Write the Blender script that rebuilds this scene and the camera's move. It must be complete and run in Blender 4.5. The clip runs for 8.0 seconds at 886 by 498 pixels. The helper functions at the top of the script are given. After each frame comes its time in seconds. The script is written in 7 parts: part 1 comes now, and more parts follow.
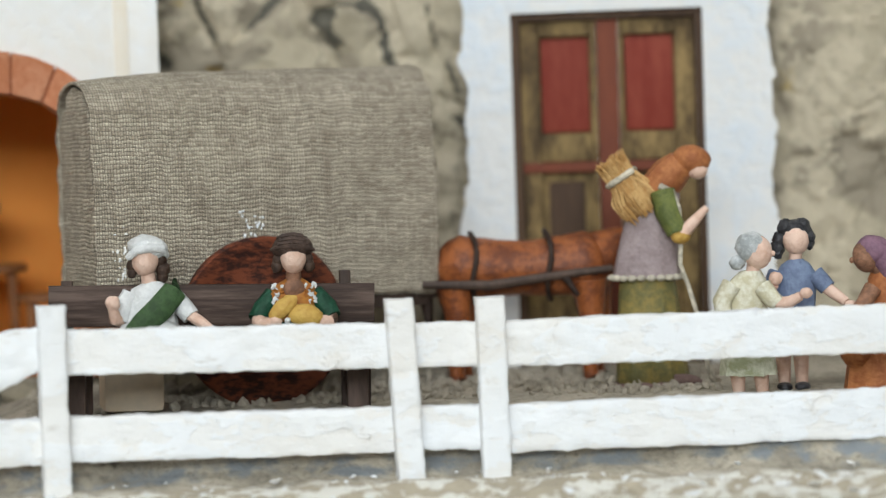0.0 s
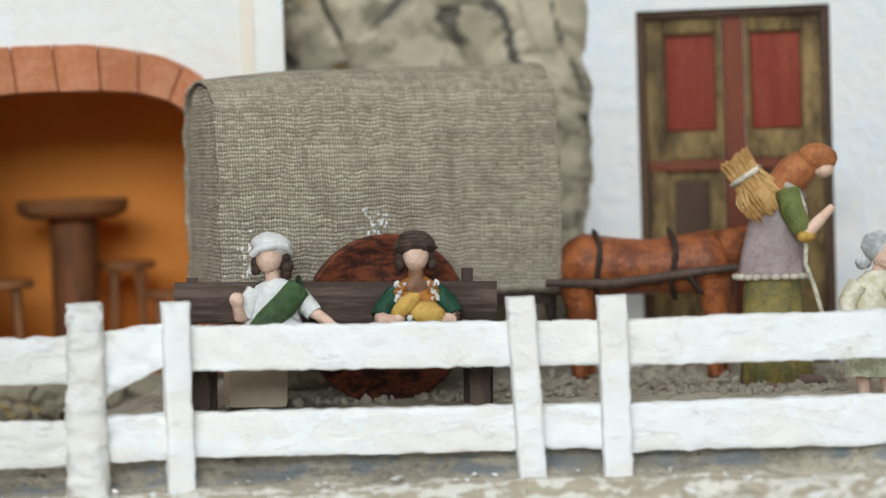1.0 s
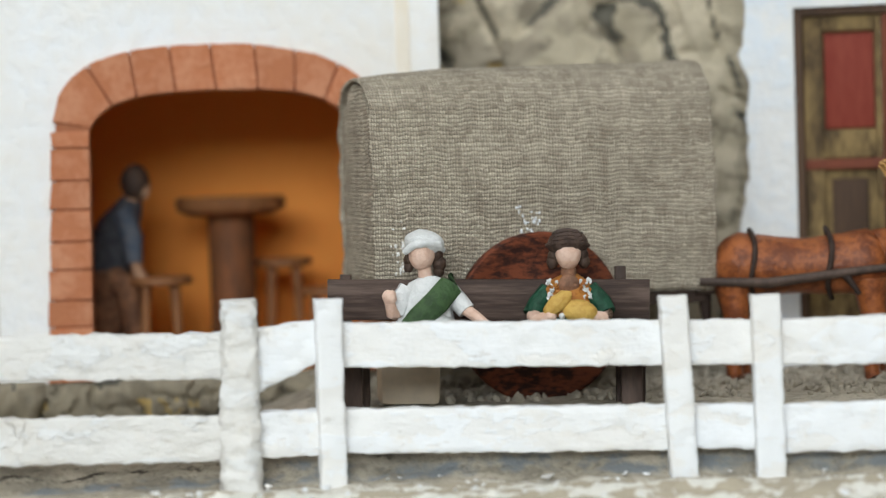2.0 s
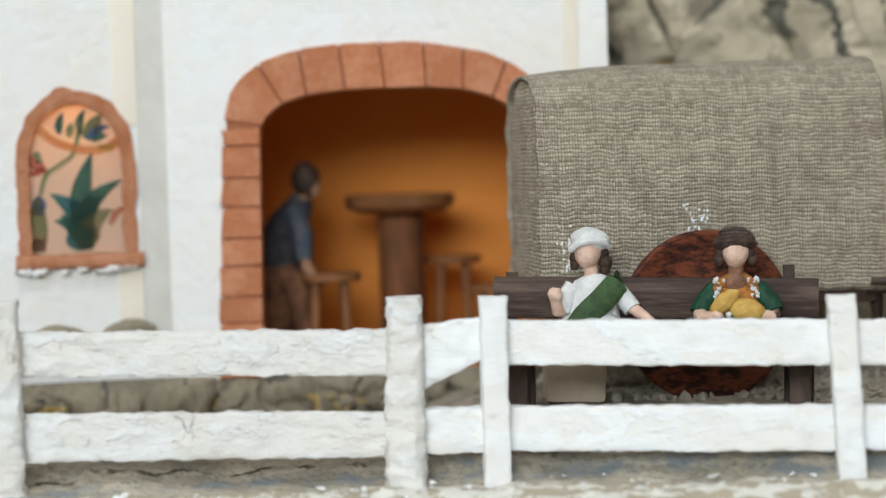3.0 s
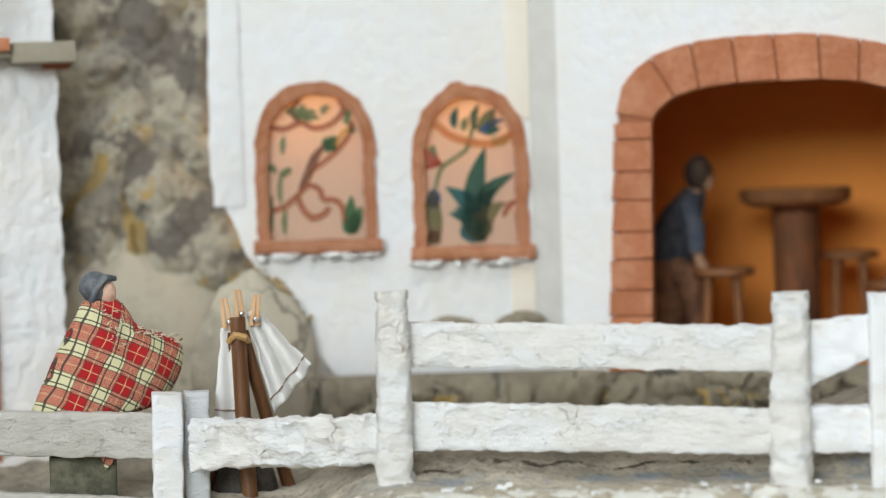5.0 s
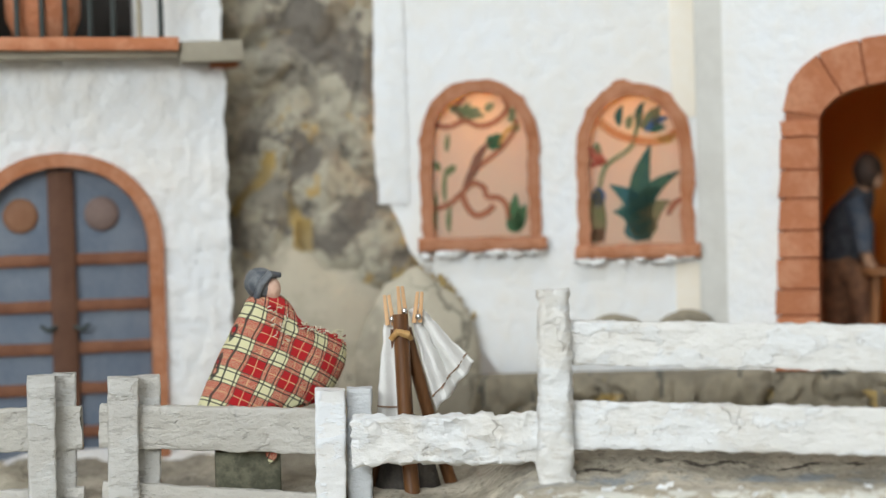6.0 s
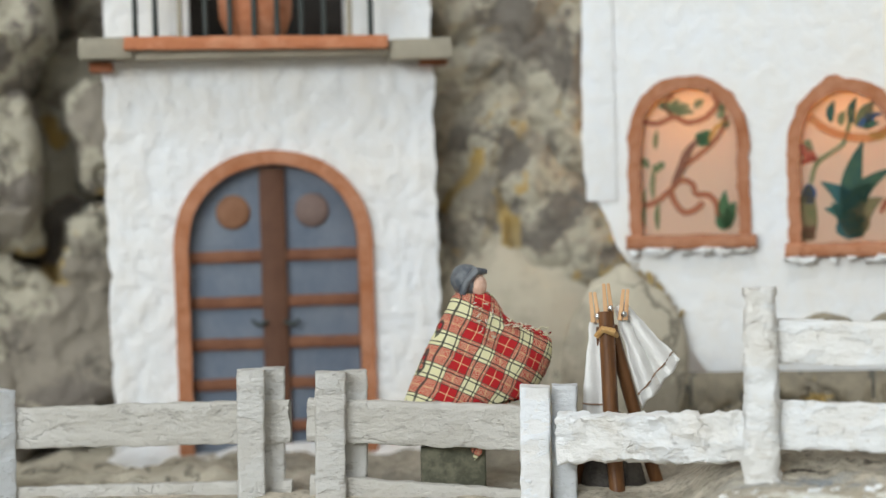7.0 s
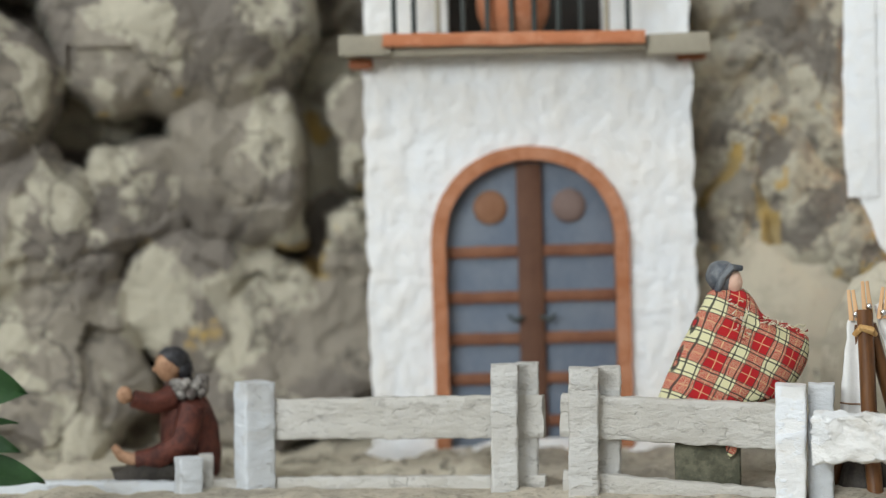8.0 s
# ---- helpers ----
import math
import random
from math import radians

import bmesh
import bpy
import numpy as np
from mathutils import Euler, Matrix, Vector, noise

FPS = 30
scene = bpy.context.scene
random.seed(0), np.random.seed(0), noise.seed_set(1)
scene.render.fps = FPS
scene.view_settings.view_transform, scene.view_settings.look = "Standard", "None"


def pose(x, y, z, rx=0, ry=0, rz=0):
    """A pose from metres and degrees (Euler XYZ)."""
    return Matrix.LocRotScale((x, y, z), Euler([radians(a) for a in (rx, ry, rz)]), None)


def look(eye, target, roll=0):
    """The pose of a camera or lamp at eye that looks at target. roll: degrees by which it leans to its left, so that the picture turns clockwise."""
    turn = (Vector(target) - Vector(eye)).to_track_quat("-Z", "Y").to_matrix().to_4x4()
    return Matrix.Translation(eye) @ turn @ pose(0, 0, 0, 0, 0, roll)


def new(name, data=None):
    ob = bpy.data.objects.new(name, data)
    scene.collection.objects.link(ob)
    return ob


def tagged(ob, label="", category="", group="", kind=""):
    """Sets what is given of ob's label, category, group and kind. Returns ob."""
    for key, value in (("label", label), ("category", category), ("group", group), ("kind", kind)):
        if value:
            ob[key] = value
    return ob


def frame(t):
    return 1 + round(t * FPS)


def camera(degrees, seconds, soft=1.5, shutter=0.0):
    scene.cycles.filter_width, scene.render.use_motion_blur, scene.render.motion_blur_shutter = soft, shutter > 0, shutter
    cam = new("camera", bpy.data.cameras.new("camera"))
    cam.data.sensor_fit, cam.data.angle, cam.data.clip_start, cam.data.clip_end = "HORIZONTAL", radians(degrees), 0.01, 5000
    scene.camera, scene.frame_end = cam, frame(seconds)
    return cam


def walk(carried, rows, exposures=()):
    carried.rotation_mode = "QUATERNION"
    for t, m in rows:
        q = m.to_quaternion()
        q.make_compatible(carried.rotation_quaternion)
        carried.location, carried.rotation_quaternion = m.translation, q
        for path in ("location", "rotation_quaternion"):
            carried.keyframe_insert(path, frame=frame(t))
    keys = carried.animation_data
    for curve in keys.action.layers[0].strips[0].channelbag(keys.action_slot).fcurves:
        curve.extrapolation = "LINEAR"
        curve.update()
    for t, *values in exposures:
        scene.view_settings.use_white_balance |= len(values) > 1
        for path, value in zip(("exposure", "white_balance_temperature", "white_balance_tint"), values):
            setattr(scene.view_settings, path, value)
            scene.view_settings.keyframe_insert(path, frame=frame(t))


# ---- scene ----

# A painted nativity landscape of clay figures some 8 cm tall, filmed by a camera that turns on a stand.
# Lengths inside the models are in millimetres (MM); places are given as a bearing and a distance from the stand.
MM = 0.001
EYE = 0.087
cam = camera(23.29, 8.0, soft=1.3)
cam.data.dof.use_dof = True
cam.data.dof.focus_distance = 0.684
cam.data.dof.aperture_fstop = 5.1
cam.data.dof.aperture_blades = 0
ARM = 0.0588  # the lens sits this far behind the stand's axis
ROWS = [  # seconds, yaw, pitch, roll
    (0.0, -21.002, -2.362, -1.908),
    (0.5, -19.646, -2.344, -1.900),
    (1.0, -17.429, -2.301, -1.863),
    (1.5, -15.256, -2.268, -1.820),
    (1.7, -14.370, -2.251, -1.818),
    (2.8, -9.120, -2.158, -1.807),
    (3.0, -8.145, -2.143, -1.805),
    (3.5, -5.294, -2.095, -1.784),
    (4.0, -1.861, -2.059, -1.771),
    (4.5, 0.468, -2.020, -1.753),
    (4.7, 1.540, -2.006, -1.740),
    (5.8, 6.880, -1.924, -1.668),
    (6.0, 7.839, -1.909, -1.655),
    (6.5, 10.863, -1.875, -1.632),
    (7.0, 13.827, -1.830, -1.614),
    (7.5, 17.183, -1.787, -1.610),
    (8.0, 21.220, -1.753, -1.566),
]


def turned(yaw, pitch, roll):
    a, b = radians(yaw), radians(pitch)
    ahead = Vector((-math.sin(a) * math.cos(b), math.cos(a) * math.cos(b), math.sin(b)))
    eye = Vector((0, 0, EYE)) - ARM * ahead
    return look(eye, eye + ahead, roll)


walk(cam, [(t, turned(yaw, pitch, roll)) for t, yaw, pitch, roll in ROWS])

# ---- light: an exhibition room with one tall window behind the camera and a skylight ----
world = bpy.data.worlds.new("world")
scene.world = world
world.use_nodes = True
wn = world.node_tree.nodes
sky = wn.new("ShaderNodeTexSky")
sky.sky_type, sky.sun_disc = "NISHITA", False
sky.sun_elevation, sky.sun_rotation = radians(50), radians(200)
wn["Background"].inputs[1].default_value = 0.08
world.node_tree.links.new(sky.outputs[0], wn["Background"].inputs[0])


def area_lamp(name, m, width, height, watts, colour):
    data = bpy.data.lights.new(name, "AREA")
    data.shape, data.size, data.size_y, data.energy, data.color = "RECTANGLE", width, height, watts, colour
    ob = new(name, data)
    ob.matrix_world = m
    return ob


area_lamp("window_light", look((-0.62, -1.30, 0.68), (0.0, 0.65, 0.08)), 1.1, 0.52, 26.4, (0.897, 0.963, 0.992))
area_lamp("skylight", look((-0.15, 0.11, 1.22), (0.0, 0.55, 0.0)), 0.85, 0.68, 7.6, (0.92, 0.97, 1.0))


def warm_lamp(name, m, watts, colour, radius=0.004):
    data = bpy.data.lights.new(name, "POINT")
    data.energy, data.color, data.shadow_soft_size = watts, colour, radius
    ob = new(name, data)
    ob.matrix_world = m
    return ob


# ---- materials ----
def mat(name, colour, second=None, scale=60.0, amount=0.5, rough=0.7, bump=0.3, grain=600.0, third=None, third_at=0.66, metal=0.0, stretch=(1, 1, 1), spread=0.12, coat=0.0, depth=0.0006, fine_bump=0.5):
    """A surface of two or three colours mixed by noise at two sizes, with fine relief. scale and grain: features per metre."""
    m = bpy.data.materials.new(name)
    m.use_nodes = True
    n, l = m.node_tree.nodes, m.node_tree.links
    bs = n["Principled BSDF"]
    bs.inputs["Roughness"].default_value, bs.inputs["Metallic"].default_value = rough, metal
    bs.inputs["Coat Weight"].default_value = coat
    bs.inputs["Specular IOR Level"].default_value = 0.3
    tc, mp = n.new("ShaderNodeTexCoord"), n.new("ShaderNodeMapping")
    mp.inputs["Scale"].default_value = stretch
    l.new(tc.outputs["Object"], mp.inputs[0])
    big, fine = n.new("ShaderNodeTexNoise"), n.new("ShaderNodeTexNoise")
    big.inputs["Scale"].default_value, fine.inputs["Scale"].default_value = scale, grain
    big.inputs["Detail"].default_value, fine.inputs["Detail"].default_value = 6, 5
    big.inputs["Roughness"].default_value = 0.65
    for tex in (big, fine):
        l.new(mp.outputs[0], tex.inputs["Vector"])
    ramp = n.new("ShaderNodeValToRGB")
    e = ramp.color_ramp.elements
    second = second or tuple(c * 0.8 for c in colour)
    e[0].position, e[0].color = 0.5 - spread, (*colour, 1)
    e[1].position, e[1].color = 0.5 + spread, (*[a + (b - a) * amount for a, b in zip(colour, second)], 1)
    if third:
        k = e.new(third_at)
        k.color = (*third, 1)
    mixed = n.new("ShaderNodeMix")
    mixed.data_type = "FLOAT"
    mixed.inputs[0].default_value = 0.25
    l.new(big.outputs[0], mixed.inputs[2])
    l.new(fine.outputs[0], mixed.inputs[3])
    l.new(mixed.outputs[0], ramp.inputs[0])
    info, vary = n.new("ShaderNodeObjectInfo"), n.new("ShaderNodeHueSaturation")
    spread_value = n.new("ShaderNodeMapRange")
    spread_value.inputs[3].default_value, spread_value.inputs[4].default_value = 0.93, 1.07
    l.new(info.outputs["Random"], spread_value.inputs[0])
    l.new(spread_value.outputs[0], vary.inputs["Value"])
    l.new(ramp.outputs[0], vary.inputs["Color"])
    l.new(vary.outputs[0], bs.inputs["Base Color"])
    if bump:
        b = n.new("ShaderNodeBump")
        b.inputs["Strength"].default_value, b.inputs["Distance"].default_value = bump, depth
        relief = n.new("ShaderNodeMix")
        relief.inputs[0].default_value = fine_bump
        l.new(big.outputs[0], relief.inputs[2])
        l.new(fine.outputs[0], relief.inputs[3])
        l.new(relief.outputs[0], b.inputs["Height"])
        l.new(b.outputs[0], bs.inputs["Normal"])
    return m


plaster = mat("white_plaster", (0.80, 0.825, 0.85), (0.80, 0.745, 0.655), 20, 0.75, 0.8, 0.8, 190, depth=0.0024, spread=0.14, fine_bump=0.6)
plaster_blue = mat("blue_stained_plaster", (0.80, 0.825, 0.85), (0.68, 0.755, 0.83), 14, 0.6, 0.8, 0.8, 190, depth=0.0026, spread=0.10, fine_bump=0.6, third=(0.81, 0.80, 0.775), third_at=0.47)
plaster_rough = mat("trowelled_plaster", (0.84, 0.86, 0.88), (0.83, 0.775, 0.70), 28, 0.8, 0.8, 0.9, 130, depth=0.0046, stretch=(1.2, 1, 1.0), spread=0.15, fine_bump=0.7)
plaster_grey = mat("grey_plaster", (0.62, 0.61, 0.57), (0.52, 0.50, 0.46), 30, 0.8, 0.8, 0.4, 300)
plaster_cream = mat("cream_plaster", (0.80, 0.72, 0.60), (0.82, 0.78, 0.70), 30, 0.8, 0.8, 0.4, 300)
def flaking(name, top, under, dirt, flake=0.62, seed=0.0, rough=0.6, depth=0.0012, dirty=0.66):
    """Thick brushed paint: bare patches where it has flaked, short cracks, dirt in the hollows."""
    m = bpy.data.materials.new(name)
    m.use_nodes = True
    n, l = m.node_tree.nodes, m.node_tree.links
    bs = n["Principled BSDF"]
    bs.inputs["Roughness"].default_value = rough

    def tex(scale, detail, rough2=0.6, stretch=None):
        k = n.new("ShaderNodeTexNoise")
        k.inputs["Scale"].default_value, k.inputs["Detail"].default_value, k.inputs["Roughness"].default_value = scale, detail, rough2
        mp = n.new("ShaderNodeMapping")
        mp.inputs["Location"].default_value = (seed, seed * 2, 0)
        mp.inputs["Scale"].default_value = stretch or (1, 1, 1)
        l.new(tc.outputs["Object"], mp.inputs[0])
        l.new(mp.outputs[0], k.inputs["Vector"])
        return k.outputs[0]

    def step(v, a, b):
        k = n.new("ShaderNodeMapRange")
        k.interpolation_type = "SMOOTHSTEP"
        k.inputs[1].default_value, k.inputs[2].default_value = a, b
        l.new(v, k.inputs[0])
        return k.outputs[0]

    def calc(kind, a, b):
        k = n.new("ShaderNodeMath")
        k.operation = kind
        for i, v in enumerate((a, b)):
            if isinstance(v, (int, float)):
                k.inputs[i].default_value = v
            else:
                l.new(v, k.inputs[i])
        return k.outputs[0]

    def blend(f, a, b):
        k = n.new("ShaderNodeMix")
        k.data_type = "RGBA"
        l.new(f, k.inputs[0])
        for i, v in ((6, a), (7, b)):
            if isinstance(v, tuple):
                k.inputs[i].default_value = (*v, 1)
            else:
                l.new(v, k.inputs[i])
        return k.outputs[2]

    tc = n.new("ShaderNodeTexCoord")
    tone = step(tex(28, 5), 0.38, 0.66)
    bare = step(tex(60, 6, 0.6), flake - 0.03, flake + 0.12)
    lump = tex(150, 6, 0.6, (0.6, 0.6, 1.4))
    grit = tex(700, 4)
    low = step(tex(190, 6, 0.7, (0.5, 0.5, 1.6)), dirty, dirty + 0.05)
    vor = n.new("ShaderNodeTexVoronoi")
    vor.feature = "DISTANCE_TO_EDGE"
    vor.inputs["Scale"].default_value = 120
    warp = n.new("ShaderNodeMix")
    warp.data_type = "VECTOR"
    warp.inputs[0].default_value = 0.012
    wn2 = n.new("ShaderNodeTexNoise")
    wn2.inputs["Scale"].default_value = 110
    l.new(tc.outputs["Object"], wn2.inputs["Vector"])
    l.new(tc.outputs["Object"], warp.inputs[4])
    l.new(wn2.outputs["Color"], warp.inputs[5])
    l.new(warp.outputs[1], vor.inputs["Vector"])
    crack = calc("MULTIPLY", calc("SUBTRACT", 1.0, step(vor.outputs["Distance"], 0.0, 0.030)), step(tex(60, 5), 0.56, 0.66))
    torn = step(tex(48, 7, 0.58, (0.7, 0.7, 1.3)), flake - 0.055, flake - 0.035)
    chip = step(tex(210, 5, 0.6, (0.6, 0.6, 1.2)), 0.615, 0.64)
    shade = tuple(a * 0.55 + b * 0.45 for a, b in zip(top, under))
    c = blend(calc("MULTIPLY", tone, 0.45), top, shade)
    c = blend(calc("MULTIPLY", bare, 0.4), c, under)
    c = blend(calc("MULTIPLY", torn, 0.30), c, under)
    c = blend(calc("MULTIPLY", chip, 0.18), c, under)
    c = blend(calc("MULTIPLY", low, 0.40), c, dirt)
    c = blend(calc("MULTIPLY", crack, 0.22), c, dirt)
    l.new(c, bs.inputs["Base Color"])
    h = calc("ADD", calc("MULTIPLY", lump, 1.0), calc("MULTIPLY", grit, 0.25))
    h = calc("SUBTRACT", h, calc("MULTIPLY", crack, 0.3))
    h = calc("SUBTRACT", h, calc("MULTIPLY", calc("MAXIMUM", torn, chip), 0.16))
    b = n.new("ShaderNodeBump")
    b.inputs["Strength"].default_value, b.inputs["Distance"].default_value = 0.85, depth
    l.new(h, b.inputs["Height"])
    l.new(b.outputs[0], bs.inputs["Normal"])
    return m


paint_white = flaking("fence_white_paint", (0.83, 0.855, 0.88), (0.78, 0.725, 0.64), (0.45, 0.41, 0.35), 0.56, 0.0, 0.65, 0.0010, 0.63)
paint_rough = flaking("fence_lumpy_paint", (0.78, 0.79, 0.79), (0.72, 0.67, 0.59), (0.46, 0.41, 0.34), 0.53, 3.0, 0.8, 0.0022, 0.60)
paint_grey = flaking("fence_grey_paint", (0.50, 0.475, 0.425), (0.64, 0.62, 0.58), (0.22, 0.20, 0.17), 0.55, 5.0, 0.8, 0.0022, 0.58)
paint_post = flaking("fence_pale_grey_paint", (0.60, 0.59, 0.56), (0.47, 0.43, 0.37), (0.22, 0.20, 0.17), 0.56, 6.0, 0.8, 0.0020, 0.58)
paint_bluish = flaking("fence_pale_blue_paint", (0.66, 0.69, 0.72), (0.50, 0.48, 0.44), (0.20, 0.18, 0.16), 0.60, 7.0, 0.7, 0.0014, 0.62)
def rock_paint(name, light, mid, dark, stain, stain_at=0.66, scale=26.0, shift=0.0, depth=0.0035):
    """Modelled rock painted in layers: a dark wash, a middle coat, dry-brushed light patches with torn edges, stains."""
    m = bpy.data.materials.new(name)
    m.use_nodes = True
    n, l = m.node_tree.nodes, m.node_tree.links
    bs = n["Principled BSDF"]
    bs.inputs["Roughness"].default_value = 0.85
    bs.inputs["Specular IOR Level"].default_value = 0.25
    tc = n.new("ShaderNodeTexCoord")

    def tex(size, detail, rough, move):
        k, mp = n.new("ShaderNodeTexNoise"), n.new("ShaderNodeMapping")
        mp.inputs["Location"].default_value = (move + shift, move * 2, move)
        k.inputs["Scale"].default_value, k.inputs["Detail"].default_value, k.inputs["Roughness"].default_value = size, detail, rough
        l.new(tc.outputs["Object"], mp.inputs[0])
        l.new(mp.outputs[0], k.inputs["Vector"])
        return k.outputs[0]

    def step(v, a, b, most=1.0):
        k = n.new("ShaderNodeMapRange")
        k.interpolation_type = "SMOOTHSTEP"
        k.inputs[1].default_value, k.inputs[2].default_value, k.inputs[4].default_value = a, b, most
        l.new(v, k.inputs[0])
        return k.outputs[0]

    def blend(f, a, b):
        k = n.new("ShaderNodeMix")
        k.data_type = "RGBA"
        l.new(f, k.inputs[0])
        for i, v in ((6, a), (7, b)):
            if isinstance(v, tuple):
                k.inputs[i].default_value = (*v, 1)
            else:
                l.new(v, k.inputs[i])
        return k.outputs[2]

    coarse, brushed, grit = tex(scale * 0.8, 6, 0.55, 0.0), tex(scale * 1.5, 7, 0.6, 3.1), tex(420, 5, 0.6, 1.3)
    c = blend(step(coarse, 0.46, 0.52), dark, mid)
    c = blend(step(brushed, 0.50, 0.535, 0.95), c, light)
    c = blend(step(tex(scale * 4, 7, 0.7, 5.7), 0.54, 0.62, 0.5), c, dark)
    crack = n.new("ShaderNodeTexVoronoi")
    crack.feature = "DISTANCE_TO_EDGE"
    crack.inputs["Scale"].default_value = scale * 2.2
    warp = n.new("ShaderNodeMix")
    warp.data_type = "VECTOR"
    warp.inputs[0].default_value = 0.03
    bend = n.new("ShaderNodeTexNoise")
    bend.inputs["Scale"].default_value, bend.inputs["Detail"].default_value = 60, 5
    l.new(tc.outputs["Object"], bend.inputs["Vector"])
    l.new(tc.outputs["Object"], warp.inputs[4])
    l.new(bend.outputs["Color"], warp.inputs[5])
    l.new(warp.outputs[1], crack.inputs["Vector"])
    line = n.new("ShaderNodeMath")
    line.operation = "MULTIPLY"
    near = n.new("ShaderNodeMapRange")
    near.inputs[1].default_value, near.inputs[2].default_value, near.inputs[3].default_value, near.inputs[4].default_value = 0.0, 0.05, 0.8, 0.0
    l.new(crack.outputs["Distance"], near.inputs[0])
    l.new(near.outputs[0], line.inputs[0])
    l.new(step(tex(scale, 4, 0.5, 11.0), 0.48, 0.56), line.inputs[1])
    c = blend(line.outputs[0], c, tuple(0.35 * v for v in dark))
    c = blend(step(grit, 0.55, 0.70, 0.30), c, tuple(0.6 * v for v in mid))
    c = blend(step(tex(scale * 1.3, 8, 0.65, 8.2), stain_at, stain_at + 0.05, 0.8), c, stain)
    l.new(c, bs.inputs["Base Color"])
    k = n.new("ShaderNodeMath")
    k.operation = "MULTIPLY_ADD"
    k.inputs[1].default_value = 0.35
    l.new(grit, k.inputs[0])
    l.new(brushed, k.inputs[2])
    b = n.new("ShaderNodeBump")
    b.inputs["Strength"].default_value, b.inputs["Distance"].default_value = 0.8, depth
    l.new(k.outputs[0], b.inputs["Height"])
    l.new(b.outputs[0], bs.inputs["Normal"])
    return m


rock_mat = rock_paint("painted_rock", (0.475, 0.435, 0.335), (0.285, 0.25, 0.20), (0.19, 0.165, 0.138), (0.50, 0.33, 0.09), 0.66, 20.0, 0.4)
rock_smooth = rock_paint("smooth_rock", (0.53, 0.48, 0.375), (0.46, 0.415, 0.32), (0.35, 0.312, 0.245), (0.45, 0.33, 0.15), 0.70, 18.0, 9.0, 0.0025)
rock_warm = rock_paint("ochre_rock", (0.56, 0.49, 0.365), (0.47, 0.41, 0.30), (0.33, 0.285, 0.215), (0.47, 0.34, 0.12), 0.63, 22.0, 2.2)
rock_pillar = rock_paint("pillar_rock", (0.46, 0.42, 0.325), (0.31, 0.28, 0.225), (0.17, 0.15, 0.125), (0.50, 0.32, 0.09), 0.62, 40.0, 6.0)
# dark colour that paints shade into the gaps between rock lumps
rock_gap_shade = mat("painted_gap_shade", (0.08, 0.075, 0.06), (0.16, 0.15, 0.12), 50, 0.9, 0.9, 0.6, 250)
ochre = mat("ochre_moss", (0.44, 0.30, 0.10), (0.33, 0.26, 0.14), 120, 0.9, 0.9, 0.6, 600)


